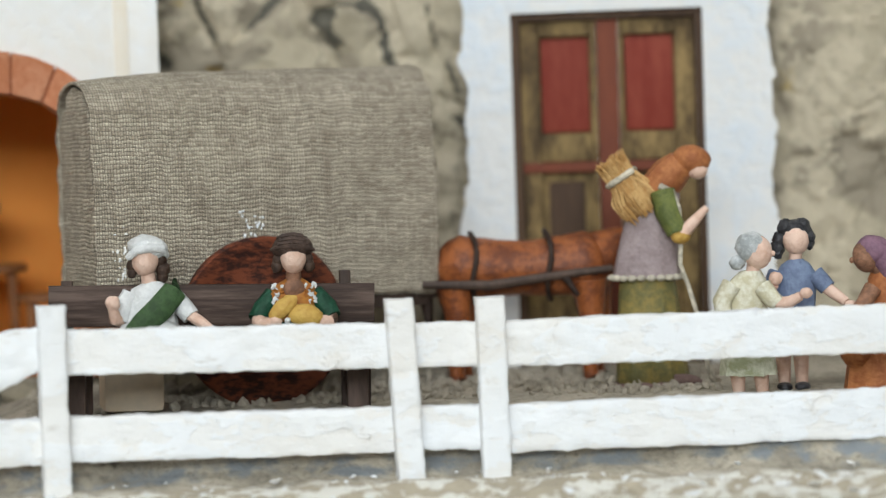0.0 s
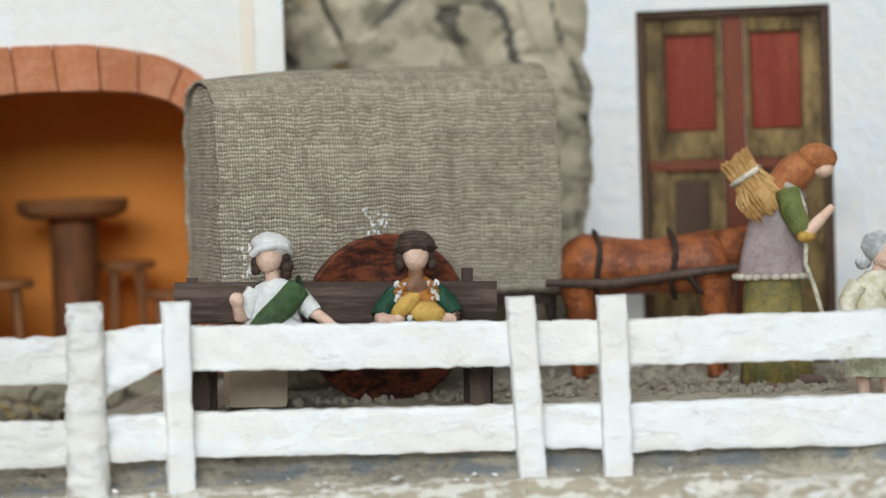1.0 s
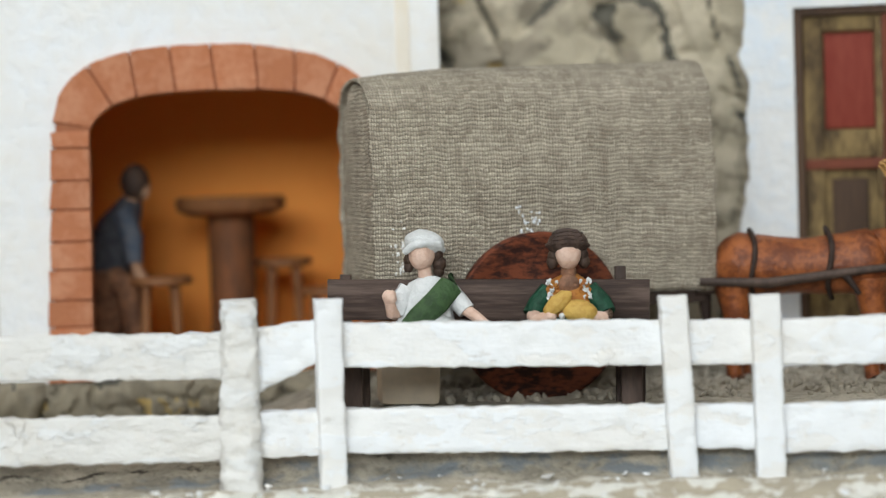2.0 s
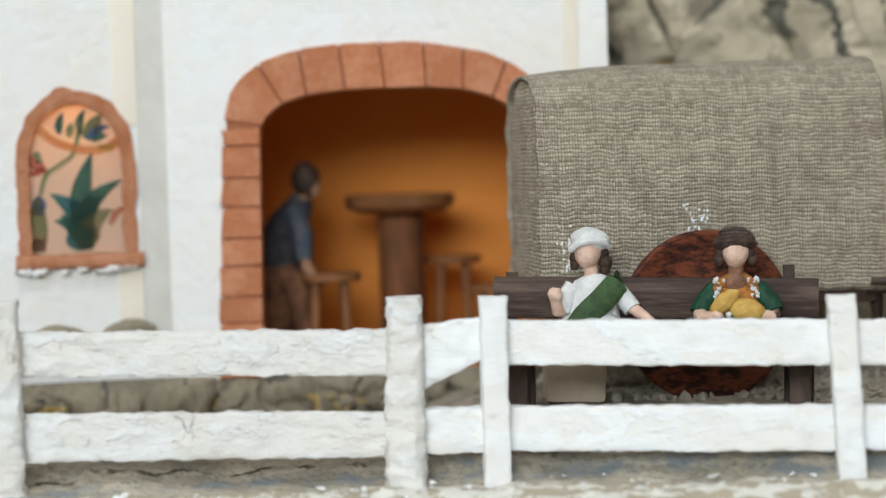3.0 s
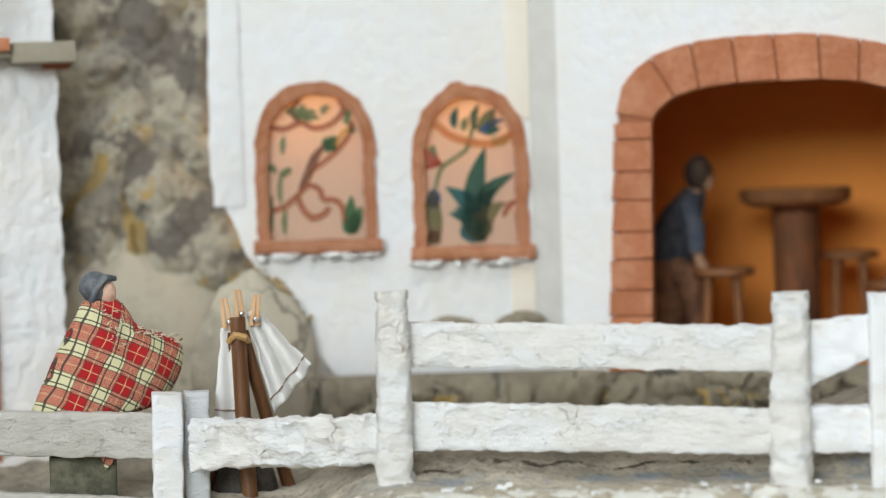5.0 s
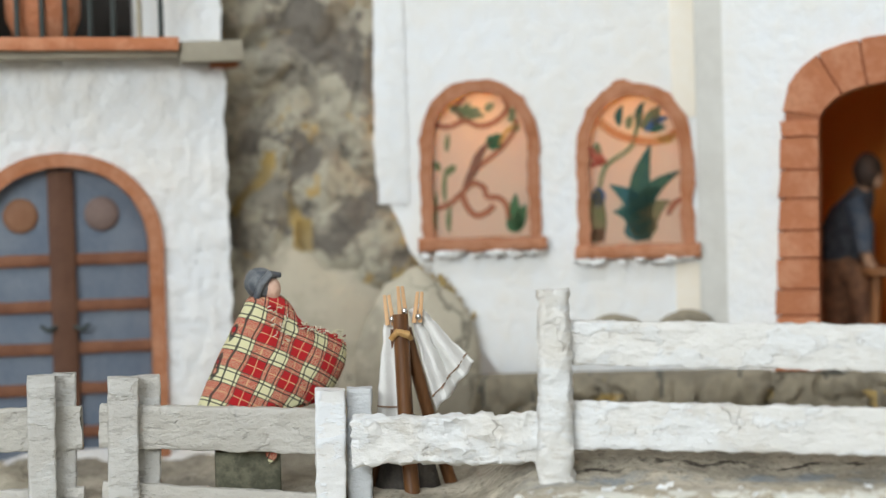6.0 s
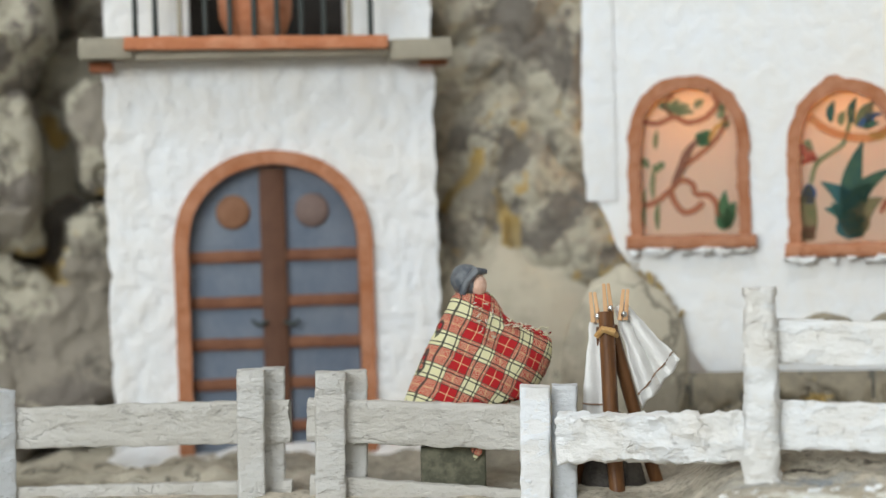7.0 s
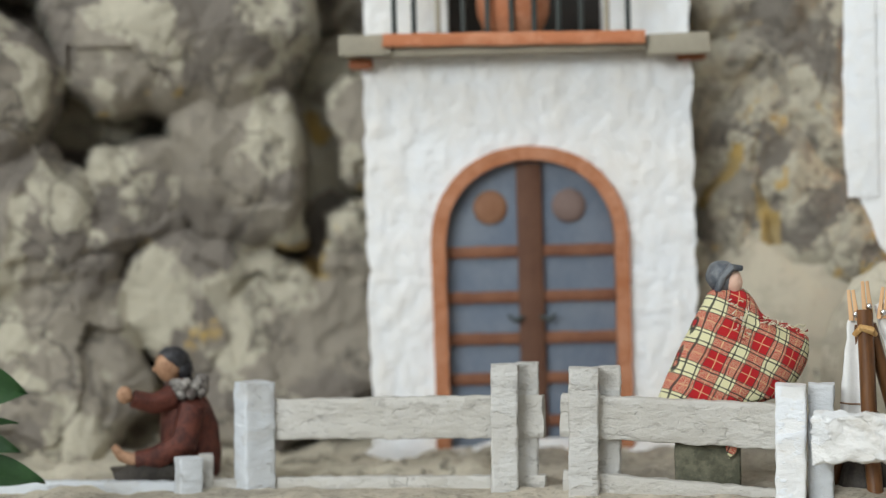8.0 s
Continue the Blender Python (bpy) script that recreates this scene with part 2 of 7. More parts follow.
def ground_paint():
    """Painted plaster ground: dirt, a dark line painted as the shade under the rail, a blue-grey smear and a flaking
    pale edge, in bands round the stand.
    """
    m = mat("painted_ground", (0.50, 0.445, 0.355), (0.29, 0.26, 0.21), 40, 1.0, 0.9, 0.9, 300, third=(0.38, 0.34, 0.27), third_at=0.52, depth=0.003, spread=0.09)
    n, l = m.node_tree.nodes, m.node_tree.links
    bs = n["Principled BSDF"]
    dirt = bs.inputs["Base Color"].links[0].from_socket
    tc, flat, far = n.new("ShaderNodeTexCoord"), n.new("ShaderNodeVectorMath"), n.new("ShaderNodeVectorMath")
    flat.operation, far.operation = "MULTIPLY", "LENGTH"
    flat.inputs[1].default_value = (1, 1, 0)
    l.new(tc.outputs["Object"], flat.inputs[0])
    l.new(flat.outputs[0], far.inputs[0])

    def calc(kind, a, b, c=None):
        k = n.new("ShaderNodeMath")
        k.operation = kind
        for i, v in enumerate((a, b, c)):
            if isinstance(v, (int, float)):
                k.inputs[i].default_value = v
            elif v is not None:
                l.new(v, k.inputs[i])
        return k.outputs[0]

    def tex(scale, detail, rough, move):
        k, mp = n.new("ShaderNodeTexNoise"), n.new("ShaderNodeMapping")
        mp.inputs["Location"].default_value = (move, move, 0)
        k.inputs["Scale"].default_value, k.inputs["Detail"].default_value, k.inputs["Roughness"].default_value = scale, detail, rough
        l.new(tc.outputs["Object"], mp.inputs[0])
        l.new(mp.outputs[0], k.inputs["Vector"])
        return k.outputs[0]

    def step(v, a, b):
        k = n.new("ShaderNodeMapRange")
        k.inputs[1].default_value, k.inputs[2].default_value = a, b
        l.new(v, k.inputs[0])
        return k.outputs[0]

    def band(v, a, b, soft):
        return calc("MULTIPLY", step(v, a, a + soft), calc("SUBTRACT", 1.0, step(v, b - soft, b)))

    def blend(f, a, b):
        k = n.new("ShaderNodeMix")
        k.data_type = "RGBA"
        l.new(f, k.inputs[0])
        for i, v in ((6, a), (7, b)):
            if isinstance(v, tuple):
                k.inputs[i].default_value = (*v, 1)
            else:
                l.new(v, k.inputs[i])
        return k.outputs[2]

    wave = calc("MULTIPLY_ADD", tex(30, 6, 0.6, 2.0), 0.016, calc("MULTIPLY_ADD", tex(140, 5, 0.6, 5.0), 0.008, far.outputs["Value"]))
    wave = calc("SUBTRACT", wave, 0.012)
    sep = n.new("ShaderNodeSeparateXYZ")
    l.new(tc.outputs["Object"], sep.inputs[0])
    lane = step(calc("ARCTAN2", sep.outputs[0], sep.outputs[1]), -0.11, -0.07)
    grit = tex(420, 5, 0.65, 1.0)
    flakes = step(tex(110, 7, 0.62, 9.0), 0.49, 0.52)
    c = blend(calc("MULTIPLY", step(grit, 0.54, 0.64), 0.5), dirt, (0.15, 0.135, 0.105))
    c = blend(calc("MULTIPLY", lane, calc("MULTIPLY", band(wave, 0.591, 0.602, 0.003), step(tex(90, 5, 0.6, 4.0), 0.42, 0.58))), c, (0.25, 0.272, 0.285))
    # broken dark line painted in for the shadow below the bottom rail
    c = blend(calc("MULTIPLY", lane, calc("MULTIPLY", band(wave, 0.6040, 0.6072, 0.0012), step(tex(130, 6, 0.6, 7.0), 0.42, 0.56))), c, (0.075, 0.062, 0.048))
    edge = calc("MULTIPLY", lane, calc("SUBTRACT", 1.0, step(wave, 0.580, 0.588)))
    c = blend(edge, c, (0.47, 0.41, 0.31))
    c = blend(calc("MULTIPLY", edge, flakes), c, (0.79, 0.77, 0.70))
    l.new(c, bs.inputs["Base Color"])
    return m


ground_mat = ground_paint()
kerb_mat = mat("flaking_kerb", (0.50, 0.44, 0.34), (0.80, 0.77, 0.69), 130, 1.0, 0.85, 0.9, 300, depth=0.003, spread=0.05)
stone_mat = mat("plinth_stone", (0.33, 0.285, 0.205), (0.19, 0.165, 0.125), 60, 0.9, 0.9, 0.8, 300, third=(0.48, 0.36, 0.14), third_at=0.70, depth=0.002)
gravel_mat = mat("gravel", (0.52, 0.465, 0.375), (0.32, 0.285, 0.23), 150, 0.9, 0.9, 0.6, 900)
terracotta = mat("terracotta", (0.47, 0.18, 0.085), (0.55, 0.245, 0.135), 75, 1.0, 0.85, 0.8, 420, depth=0.002, spread=0.1, third=(0.46, 0.17, 0.08), third_at=0.46)
terracotta_frame = mat("brown_terracotta", (0.37, 0.14, 0.062), (0.47, 0.22, 0.125), 90, 1.0, 0.85, 0.8, 420, depth=0.002, spread=0.1)
terracotta_dark = mat("terracotta_joint", (0.30, 0.10, 0.045), (0.36, 0.14, 0.07), 80, 0.9, 0.85, 0.4, 500)
orange_wall = mat("orange_wall", (0.84, 0.32, 0.062), (0.79, 0.28, 0.05), 25, 0.8, 0.8, 0.25, 300)
wood_bench = mat("dark_bench_wood", (0.030, 0.019, 0.015), (0.12, 0.082, 0.065), 150, 1.0, 0.7, 0.8, 700, stretch=(0.10, 1, 1), depth=0.0009, third=(0.055, 0.034, 0.026), third_at=0.5, spread=0.10)
wood_leg = mat("dark_leg_wood", (0.034, 0.022, 0.017), (0.11, 0.072, 0.055), 90, 0.9, 0.6, 0.5, 900, stretch=(1, 1, 0.15), depth=0.0005)
wood_table = mat("tavern_wood", (0.27, 0.115, 0.042), (0.16, 0.065, 0.025), 60, 0.9, 0.6, 0.4, 700)
wood_post = mat("dark_post_wood", (0.20, 0.075, 0.028), (0.085, 0.04, 0.02), 70, 1.0, 0.7, 0.6, 500, stretch=(1, 1, 0.3), depth=0.0012, spread=0.08)
wood_ochre = mat("olive_door_wood", (0.28, 0.19, 0.078), (0.075, 0.047, 0.021), 110, 1.0, 0.75, 0.6, 800, stretch=(1, 1, 0.35), depth=0.0008, spread=0.09)
wood_dark = mat("dark_door_wood", (0.06, 0.036, 0.024), (0.11, 0.065, 0.038), 80, 0.9, 0.8, 0.5, 700, stretch=(1, 1, 0.15))
red_paint = mat("red_door_paint", (0.20, 0.026, 0.014), (0.26, 0.052, 0.030), 70, 1.0, 0.7, 0.5, 600, stretch=(1.5, 1, 0.25), spread=0.09, third=(0.15, 0.035, 0.02), third_at=0.62)
red_brown = mat("red_brown_paint", (0.205, 0.058, 0.030), (0.13, 0.04, 0.024), 60, 1.0, 0.75, 0.4, 600, stretch=(1, 1, 0.2))
door_blue = mat("blue_grey_door", (0.125, 0.155, 0.205), (0.20, 0.225, 0.26), 60, 0.8, 0.6, 0.5, 500)
door_post = mat("dark_brown_strip", (0.095, 0.042, 0.024), (0.14, 0.066, 0.038), 70, 0.9, 0.65, 0.5, 600)
boss_grey = mat("grey_brown_boss", (0.15, 0.10, 0.085), (0.20, 0.14, 0.12), 70, 0.9, 0.65, 0.5, 600)
boss_brown = mat("tan_brown_boss", (0.23, 0.105, 0.055), (0.29, 0.15, 0.085), 70, 0.9, 0.65, 0.5, 600)
door_brown = mat("rust_brown_strip", (0.15, 0.058, 0.03), (0.24, 0.105, 0.055), 70, 0.9, 0.65, 0.5, 600)
wheel_mat = mat("fibrous_brown_wood", (0.032, 0.009, 0.005), (0.165, 0.042, 0.016), 300, 1.0, 0.75, 0.7, 900, spread=0.06, stretch=(0.5, 1, 1.3))
slab_mat = mat("greige_slab", (0.38, 0.34, 0.26), (0.30, 0.27, 0.21), 50, 0.8, 0.8, 0.4, 500)
iron_mat = mat("dark_green_iron", (0.030, 0.040, 0.036), (0.06, 0.065, 0.06), 90, 0.8, 0.5, 0.2, 600)
beige_block = mat("beige_block", (0.72, 0.59, 0.43), (0.60, 0.50, 0.38), 50, 0.8, 0.8, 0.4, 400)
# near-black colour painted in for the unlit space behind openings
void_shade = mat("painted_unlit_interior", (0.03, 0.028, 0.024), (0.06, 0.05, 0.045), 40, 0.8, 0.9, 0.0, 300)
metal_mat = mat("bright_pin", (0.75, 0.75, 0.75), (0.6, 0.6, 0.6), 90, 0.8, 0.2, 0.0, 300, metal=1.0)
peg_mat = mat("pale_peg_wood", (0.62, 0.36, 0.18), (0.70, 0.45, 0.25), 150, 0.9, 0.6, 0.3, 900, stretch=(1, 1, 0.2))
pole_mat = mat("varnished_pole", (0.20, 0.09, 0.034), (0.085, 0.036, 0.015), 120, 1.0, 0.35, 0.3, 900, stretch=(1, 1, 0.12))
linen_mat = mat("white_linen", (0.78, 0.77, 0.74), (0.68, 0.67, 0.64), 80, 0.8, 0.85, 0.5, 1800)
thread_mat = mat("brown_thread", (0.22, 0.14, 0.09), (0.3, 0.2, 0.13), 90, 0.8, 0.8, 0.0, 800)
leaf_mat = mat("green_leaf", (0.018, 0.050, 0.016), (0.032, 0.080, 0.026), 120, 0.9, 0.45, 0.3, 700)
stem_mat = mat("green_stem", (0.06, 0.12, 0.03), (0.1, 0.12, 0.05), 120, 0.9, 0.6, 0.2, 700)
room_mat = mat("room_paint", (0.72, 0.70, 0.66), (0.68, 0.66, 0.62), 2, 0.8, 0.9, 0.1, 40)
floor_mat = mat("room_floor", (0.24, 0.23, 0.22), (0.18, 0.17, 0.165), 3, 0.8, 0.6, 0.1, 60)
base_mat = mat("display_base", (0.16, 0.10, 0.06), (0.12, 0.075, 0.045), 8, 0.8, 0.6, 0.1, 80)


def clay(name, colour, second=None, rough=0.6):
    return mat("clay_" + name, colour, second or tuple(0.5 * c for c in colour), 170, 1.0, rough, 0.8, 800, depth=0.0011, spread=0.075)


skin = clay("skin", (0.78, 0.56, 0.45), (0.68, 0.44, 0.33))
skin_tan = clay("tan_skin", (0.46, 0.27, 0.165), (0.30, 0.16, 0.09))
skin_brown = clay("brown_skin", (0.34, 0.17, 0.10))
c_white = clay("white", (0.76, 0.77, 0.76), (0.64, 0.65, 0.64))
c_cream = clay("cream", (0.76, 0.74, 0.62), (0.58, 0.53, 0.36))
c_green = clay("dark_green", (0.030, 0.062, 0.022), (0.05, 0.10, 0.035))
c_emerald = clay("emerald", (0.012, 0.075, 0.04), (0.006, 0.045, 0.022))
c_hair = clay("dark_brown_hair", (0.040, 0.024, 0.018), (0.075, 0.045, 0.03))
c_black = clay("black_hair", (0.014, 0.013, 0.015), (0.05, 0.05, 0.055), 0.35)
c_turban = clay("brown_turban", (0.095, 0.060, 0.045), (0.05, 0.032, 0.025))
c_orange = clay("mustard", (0.50, 0.21, 0.035), (0.36, 0.13, 0.03))
c_gold = clay("gold", (0.62, 0.40, 0.10), (0.50, 0.28, 0.06))
c_grey_hair = clay("silver_hair", (0.34, 0.36, 0.36), (0.60, 0.62, 0.62), 0.4)
c_slate = clay("slate_kerchief", (0.085, 0.095, 0.11), (0.16, 0.17, 0.18), 0.4)
c_paleg = clay("pale_green", (0.66, 0.67, 0.53), (0.40, 0.42, 0.25))
c_blue = clay("dusty_blue", (0.20, 0.26, 0.38), (0.14, 0.18, 0.28))
c_navy = clay("navy", (0.06, 0.08, 0.14), (0.09, 0.10, 0.15))
c_purple = clay("mauve", (0.25, 0.14, 0.19), (0.17, 0.09, 0.13))
c_lilac = clay("grey_lilac", (0.36, 0.29, 0.29), (0.27, 0.21, 0.21))
c_olive = clay("olive_skirt", (0.26, 0.20, 0.06), (0.14, 0.13, 0.05))
c_moss = clay("moss_sleeve", (0.15, 0.17, 0.045), (0.09, 0.11, 0.03))
c_rust = clay("rust", (0.44, 0.17, 0.06), (0.30, 0.10, 0.035))
c_straw = clay("straw", (0.62, 0.40, 0.17), (0.44, 0.24, 0.08))
c_horse = clay("chestnut", (0.34, 0.105, 0.032), (0.15, 0.042, 0.016), 0.38)
c_strap = clay("strap", (0.05, 0.03, 0.022), None, 0.6)
c_jacket = clay("brown_jacket", (0.135, 0.040, 0.026), (0.06, 0.018, 0.013))
c_fur = clay("grey_fur", (0.34, 0.32, 0.29), (0.12, 0.10, 0.09), 0.9)
c_dark = clay("dark_trousers", (0.07, 0.06, 0.05), None, 0.7)
c_base = clay("olive_base", (0.17, 0.16, 0.11), (0.09, 0.09, 0.06), 0.7)
c_mauve_base = clay("mauve_base", (0.24, 0.16, 0.14), (0.17, 0.11, 0.10), 0.8)
c_rope = clay("rope", (0.66, 0.60, 0.48), None, 0.8)


def burlap_material():
    """Plain weave: warp and weft threads, each with its own tone, from the cloth's own coordinates (one unit a thread)."""
    m = bpy.data.materials.new("burlap")
    m.use_nodes = True
    n, l = m.node_tree.nodes, m.node_tree.links
    bs = n["Principled BSDF"]
    bs.inputs["Roughness"].default_value = 0.95

    def op(kind, a, b=None, c=None):
        k = n.new("ShaderNodeMath")
        k.operation = kind
        for i, v in enumerate((a, b, c)):
            if v is None:
                continue
            if isinstance(v, (int, float)):
                k.inputs[i].default_value = v
            else:
                l.new(v, k.inputs[i])
        return k.outputs[0]

    uv, wob = n.new("ShaderNodeUVMap"), n.new("ShaderNodeTexNoise")
    wob.inputs["Scale"].default_value, wob.inputs["Detail"].default_value = 0.16, 4
    l.new(uv.outputs[0], wob.inputs["Vector"])
    sep, sepw = n.new("ShaderNodeSeparateXYZ"), n.new("ShaderNodeSeparateColor")
    l.new(uv.outputs[0], sep.inputs[0])
    l.new(wob.outputs["Color"], sepw.inputs[0])
    u = op("MULTIPLY_ADD", sepw.outputs[0], 1.6, sep.outputs[0])
    v = op("MULTIPLY_ADD", sepw.outputs[1], 1.6, sep.outputs[1])
    fu, fv = op("FLOOR", u), op("FLOOR", v)
    su = op("ABSOLUTE", op("SINE", op("MULTIPLY", u, math.pi)))
    sv = op("ABSOLUTE", op("SINE", op("MULTIPLY", v, math.pi)))
    par = op("PINGPONG", op("ADD", fu, fv), 1.0)
    top = n.new("ShaderNodeMix")
    l.new(par, top.inputs[0])
    l.new(op("MULTIPLY", su, op("POWER", sv, 0.4)), top.inputs[2])
    l.new(op("MULTIPLY", sv, op("POWER", su, 0.4)), top.inputs[3])
    height = top.outputs[0]
    tone = []
    for f in (fu, fv):
        w = n.new("ShaderNodeTexWhiteNoise")
        w.noise_dimensions = "1D"
        l.new(f, w.inputs["W"])
        tone.append(w.outputs[0])
    thread = n.new("ShaderNodeMix")
    l.new(par, thread.inputs[0])
    l.new(op("MULTIPLY_ADD", tone[0], 0.6, 0.2), thread.inputs[2])
    l.new(tone[1], thread.inputs[3])
    patch = n.new("ShaderNodeTexNoise")
    patch.inputs["Scale"].default_value, patch.inputs["Detail"].default_value = 0.09, 6
    l.new(uv.outputs[0], patch.inputs["Vector"])
    knot, cell = n.new("ShaderNodeTexWhiteNoise"), n.new("ShaderNodeCombineXYZ")
    knot.noise_dimensions = "2D"
    l.new(op("FLOOR", op("MULTIPLY", u, 0.4)), cell.inputs[0])
    l.new(fv, cell.inputs[1])
    l.new(cell.outputs[0], knot.inputs["Vector"])
    slub = op("MULTIPLY_ADD", knot.outputs[0], 0.36, -0.18)
    mixv = op("ADD", op("MULTIPLY_ADD", thread.outputs[0], 0.36, slub), op("MULTIPLY", patch.outputs[0], 0.75))
    ramp = n.new("ShaderNodeValToRGB")
    e = ramp.color_ramp.elements
    e[0].position, e[0].color = 0.25, (0.33, 0.275, 0.205, 1)
    e[1].position, e[1].color = 0.85, (0.64, 0.565, 0.44, 1)
    l.new(mixv, ramp.inputs[0])
    hole = n.new("ShaderNodeMix")
    hole.data_type = "RGBA"
    hole.inputs[6].default_value = (0.17, 0.142, 0.11, 1)
    l.new(ramp.outputs[0], hole.inputs[7])
    l.new(op("SMOOTH_MIN", op("MULTIPLY", height, 2.2), 1.0, 0.2), hole.inputs[0])
    l.new(hole.outputs[2], bs.inputs["Base Color"])
    b = n.new("ShaderNodeBump")
    b.inputs["Strength"].default_value, b.inputs["Distance"].default_value = 0.8, 0.0008
    l.new(height, b.inputs["Height"])
    l.new(b.outputs[0], bs.inputs["Normal"])
    return m


def plaid_material():
    """Tartan cloth: broad red and cream bands both ways, with thin dark and yellow lines; one unit a repeat."""
    m = bpy.data.materials.new("tartan_cloth")
    m.use_nodes = True
    n, l = m.node_tree.nodes, m.node_tree.links
    bs = n["Principled BSDF"]
    bs.inputs["Roughness"].default_value = 0.9
    uv, sep = n.new("ShaderNodeUVMap"), n.new("ShaderNodeSeparateXYZ")
    l.new(uv.outputs[0], sep.inputs[0])
    sides, darks, yellows = [], [], []

    def bands(v, stops):
        r = n.new("ShaderNodeValToRGB")
        r.color_ramp.interpolation = "CONSTANT"
        e = r.color_ramp.elements
        e[0].position, e[0].color = 0.0, (*stops[0][1], 1)
        e[1].position, e[1].color = stops[1][0], (*stops[1][1], 1)
        for p, c in stops[2:]:
            e.new(p).color = (*c, 1)
        l.new(v, r.inputs[0])
        return r.outputs[0]

    on, off = (1, 1, 1), (0, 0, 0)
    for k in (0, 1):
        fr = n.new("ShaderNodeMath")
        fr.operation = "FRACT"
        l.new(sep.outputs[k], fr.inputs[0])
        sides.append(bands(fr.outputs[0], ((0, (0.50, 0.012, 0.016)), (0.5, (0.76, 0.72, 0.44)))))
        darks.append(bands(fr.outputs[0], ((0, off), (0.485, on), (0.515, off), (0.60, on), (0.64, off), (0.865, on), (0.905, off), (0.975, on))))
        yellows.append(bands(fr.outputs[0], ((0, off), (0.235, on), (0.262, off))))
    twill = n.new("ShaderNodeTexWave")
    twill.wave_type, twill.bands_direction = "BANDS", "DIAGONAL"
    twill.inputs["Scale"].default_value = 17.0
    l.new(uv.outputs[0], twill.inputs["Vector"])
    mix = n.new("ShaderNodeMix")
    mix.data_type = "RGBA"
    hatch = n.new("ShaderNodeMapRange")
    hatch.inputs[1].default_value, hatch.inputs[2].default_value = 0.44, 0.56
    l.new(twill.outputs["Fac"], hatch.inputs[0])
    l.new(hatch.outputs[0], mix.inputs[0])
    l.new(sides[0], mix.inputs[6])
    l.new(sides[1], mix.inputs[7])
    dark_side, both = n.new("ShaderNodeMix"), n.new("ShaderNodeMix")
    dark_side.data_type, dark_side.blend_type = "RGBA", "DARKEN"
    dark_side.inputs[0].default_value = 1.0
    l.new(sides[0], dark_side.inputs[6])
    l.new(sides[1], dark_side.inputs[7])
    both.data_type = "RGBA"
    both.inputs[0].default_value = 0.42
    l.new(mix.outputs[2], both.inputs[6])
    l.new(dark_side.outputs[2], both.inputs[7])
    last = both.outputs[2]
    for masks, colour, weight in ((yellows, (0.80, 0.58, 0.30), 0.7), (darks, (0.03, 0.035, 0.03), 0.88)):
        for mask in masks:
            f, g = n.new("ShaderNodeMath"), n.new("ShaderNodeMix")
            f.operation = "MULTIPLY"
            f.inputs[1].default_value = weight
            l.new(mask, f.inputs[0])
            g.data_type = "RGBA"
            g.inputs[7].default_value = (*colour, 1)
            l.new(f.outputs[0], g.inputs[0])
            l.new(last, g.inputs[6])
            last = g.outputs[2]
    l.new(last, bs.inputs["Base Color"])
    b = n.new("ShaderNodeBump")
    b.inputs["Strength"].default_value, b.inputs["Distance"].default_value = 0.5, 0.0004
    l.new(twill.outputs["Fac"], b.inputs["Height"])
    l.new(b.outputs[0], bs.inputs["Normal"])
    return m


def pane_material():
    """A milky painted pane, lit from behind."""
    m = bpy.data.materials.new("milky_pane")
    m.use_nodes = True
    n, l = m.node_tree.nodes, m.node_tree.links
    bs = n["Principled BSDF"]
    bs.inputs["Base Color"].default_value = (0.63, 0.51, 0.41, 1)
    bs.inputs["Roughness"].default_value = 0.55
    tr, mix = n.new("ShaderNodeBsdfTranslucent"), n.new("ShaderNodeMixShader")
    tr.inputs[0].default_value = (0.98, 0.70, 0.16, 1)
    mix.inputs[0].default_value = 0.38
    l.new(bs.outputs[0], mix.inputs[1])
    l.new(tr.outputs[0], mix.inputs[2])
    l.new(mix.outputs[0], n["Material Output"].inputs[0])
    return m


burlap, plaid, pane_mat = burlap_material(), plaid_material(), pane_material()


# ---- builders ----
def spot(bearing, d, z=0.0, turn=0.0, tip=0.0):
    """A place by its bearing (degrees, to the right), distance (m) and height (mm); its y axis points away from the stand."""
    a = radians(bearing)
    return pose(d * math.sin(a), d * math.cos(a), z * MM, 0, tip, turn - bearing)


def xyz(bearing, d, z):
    """The same place as a point, in millimetres."""
    a = radians(bearing)
    return Vector((1000 * d * math.sin(a), 1000 * d * math.cos(a), z))


def thing(name, m, label, category, kind="", group=""):
    ob = new(name)
    ob.empty_display_size = 0.01
    ob.matrix_world = m
    return tagged(ob, label, category, group, kind)


def mesh_of(name, bm, materials, smooth=True):
    me = bpy.data.meshes.new(name)
    bm.normal_update()
    bm.to_mesh(me)
    bm.free()
    for m in materials if isinstance(materials, (list, tuple)) else [materials]:
        me.materials.append(m)
    if smooth:
        for p in me.polygons:
            p.use_smooth = True
        me.set_sharp_from_angle(angle=radians(40))
    me.transform(Matrix.Scale(MM, 4))
    return me


def part(name, bm, material, parent, label="", m=None, smooth=True, loose=False):
    """One mesh, in millimetres, under a thing or a part. loose: its numbers are in the world, not in the parent's frame."""
    ob = new(name, mesh_of(name, bm, material, smooth))
    if parent is not None:
        ob.parent = parent
        if loose:
            bpy.context.view_layer.update()
            ob.matrix_parent_inverse = parent.matrix_world.inverted()
    if m is not None:
        ob.matrix_basis = m
    return tagged(ob, label)


def single(name, bm, materials, m, label, category, kind="", group="", smooth=True):
    ob = new(name, mesh_of(name, bm, materials, smooth))
    ob.matrix_world = m
    return tagged(ob, label, category, group, kind)


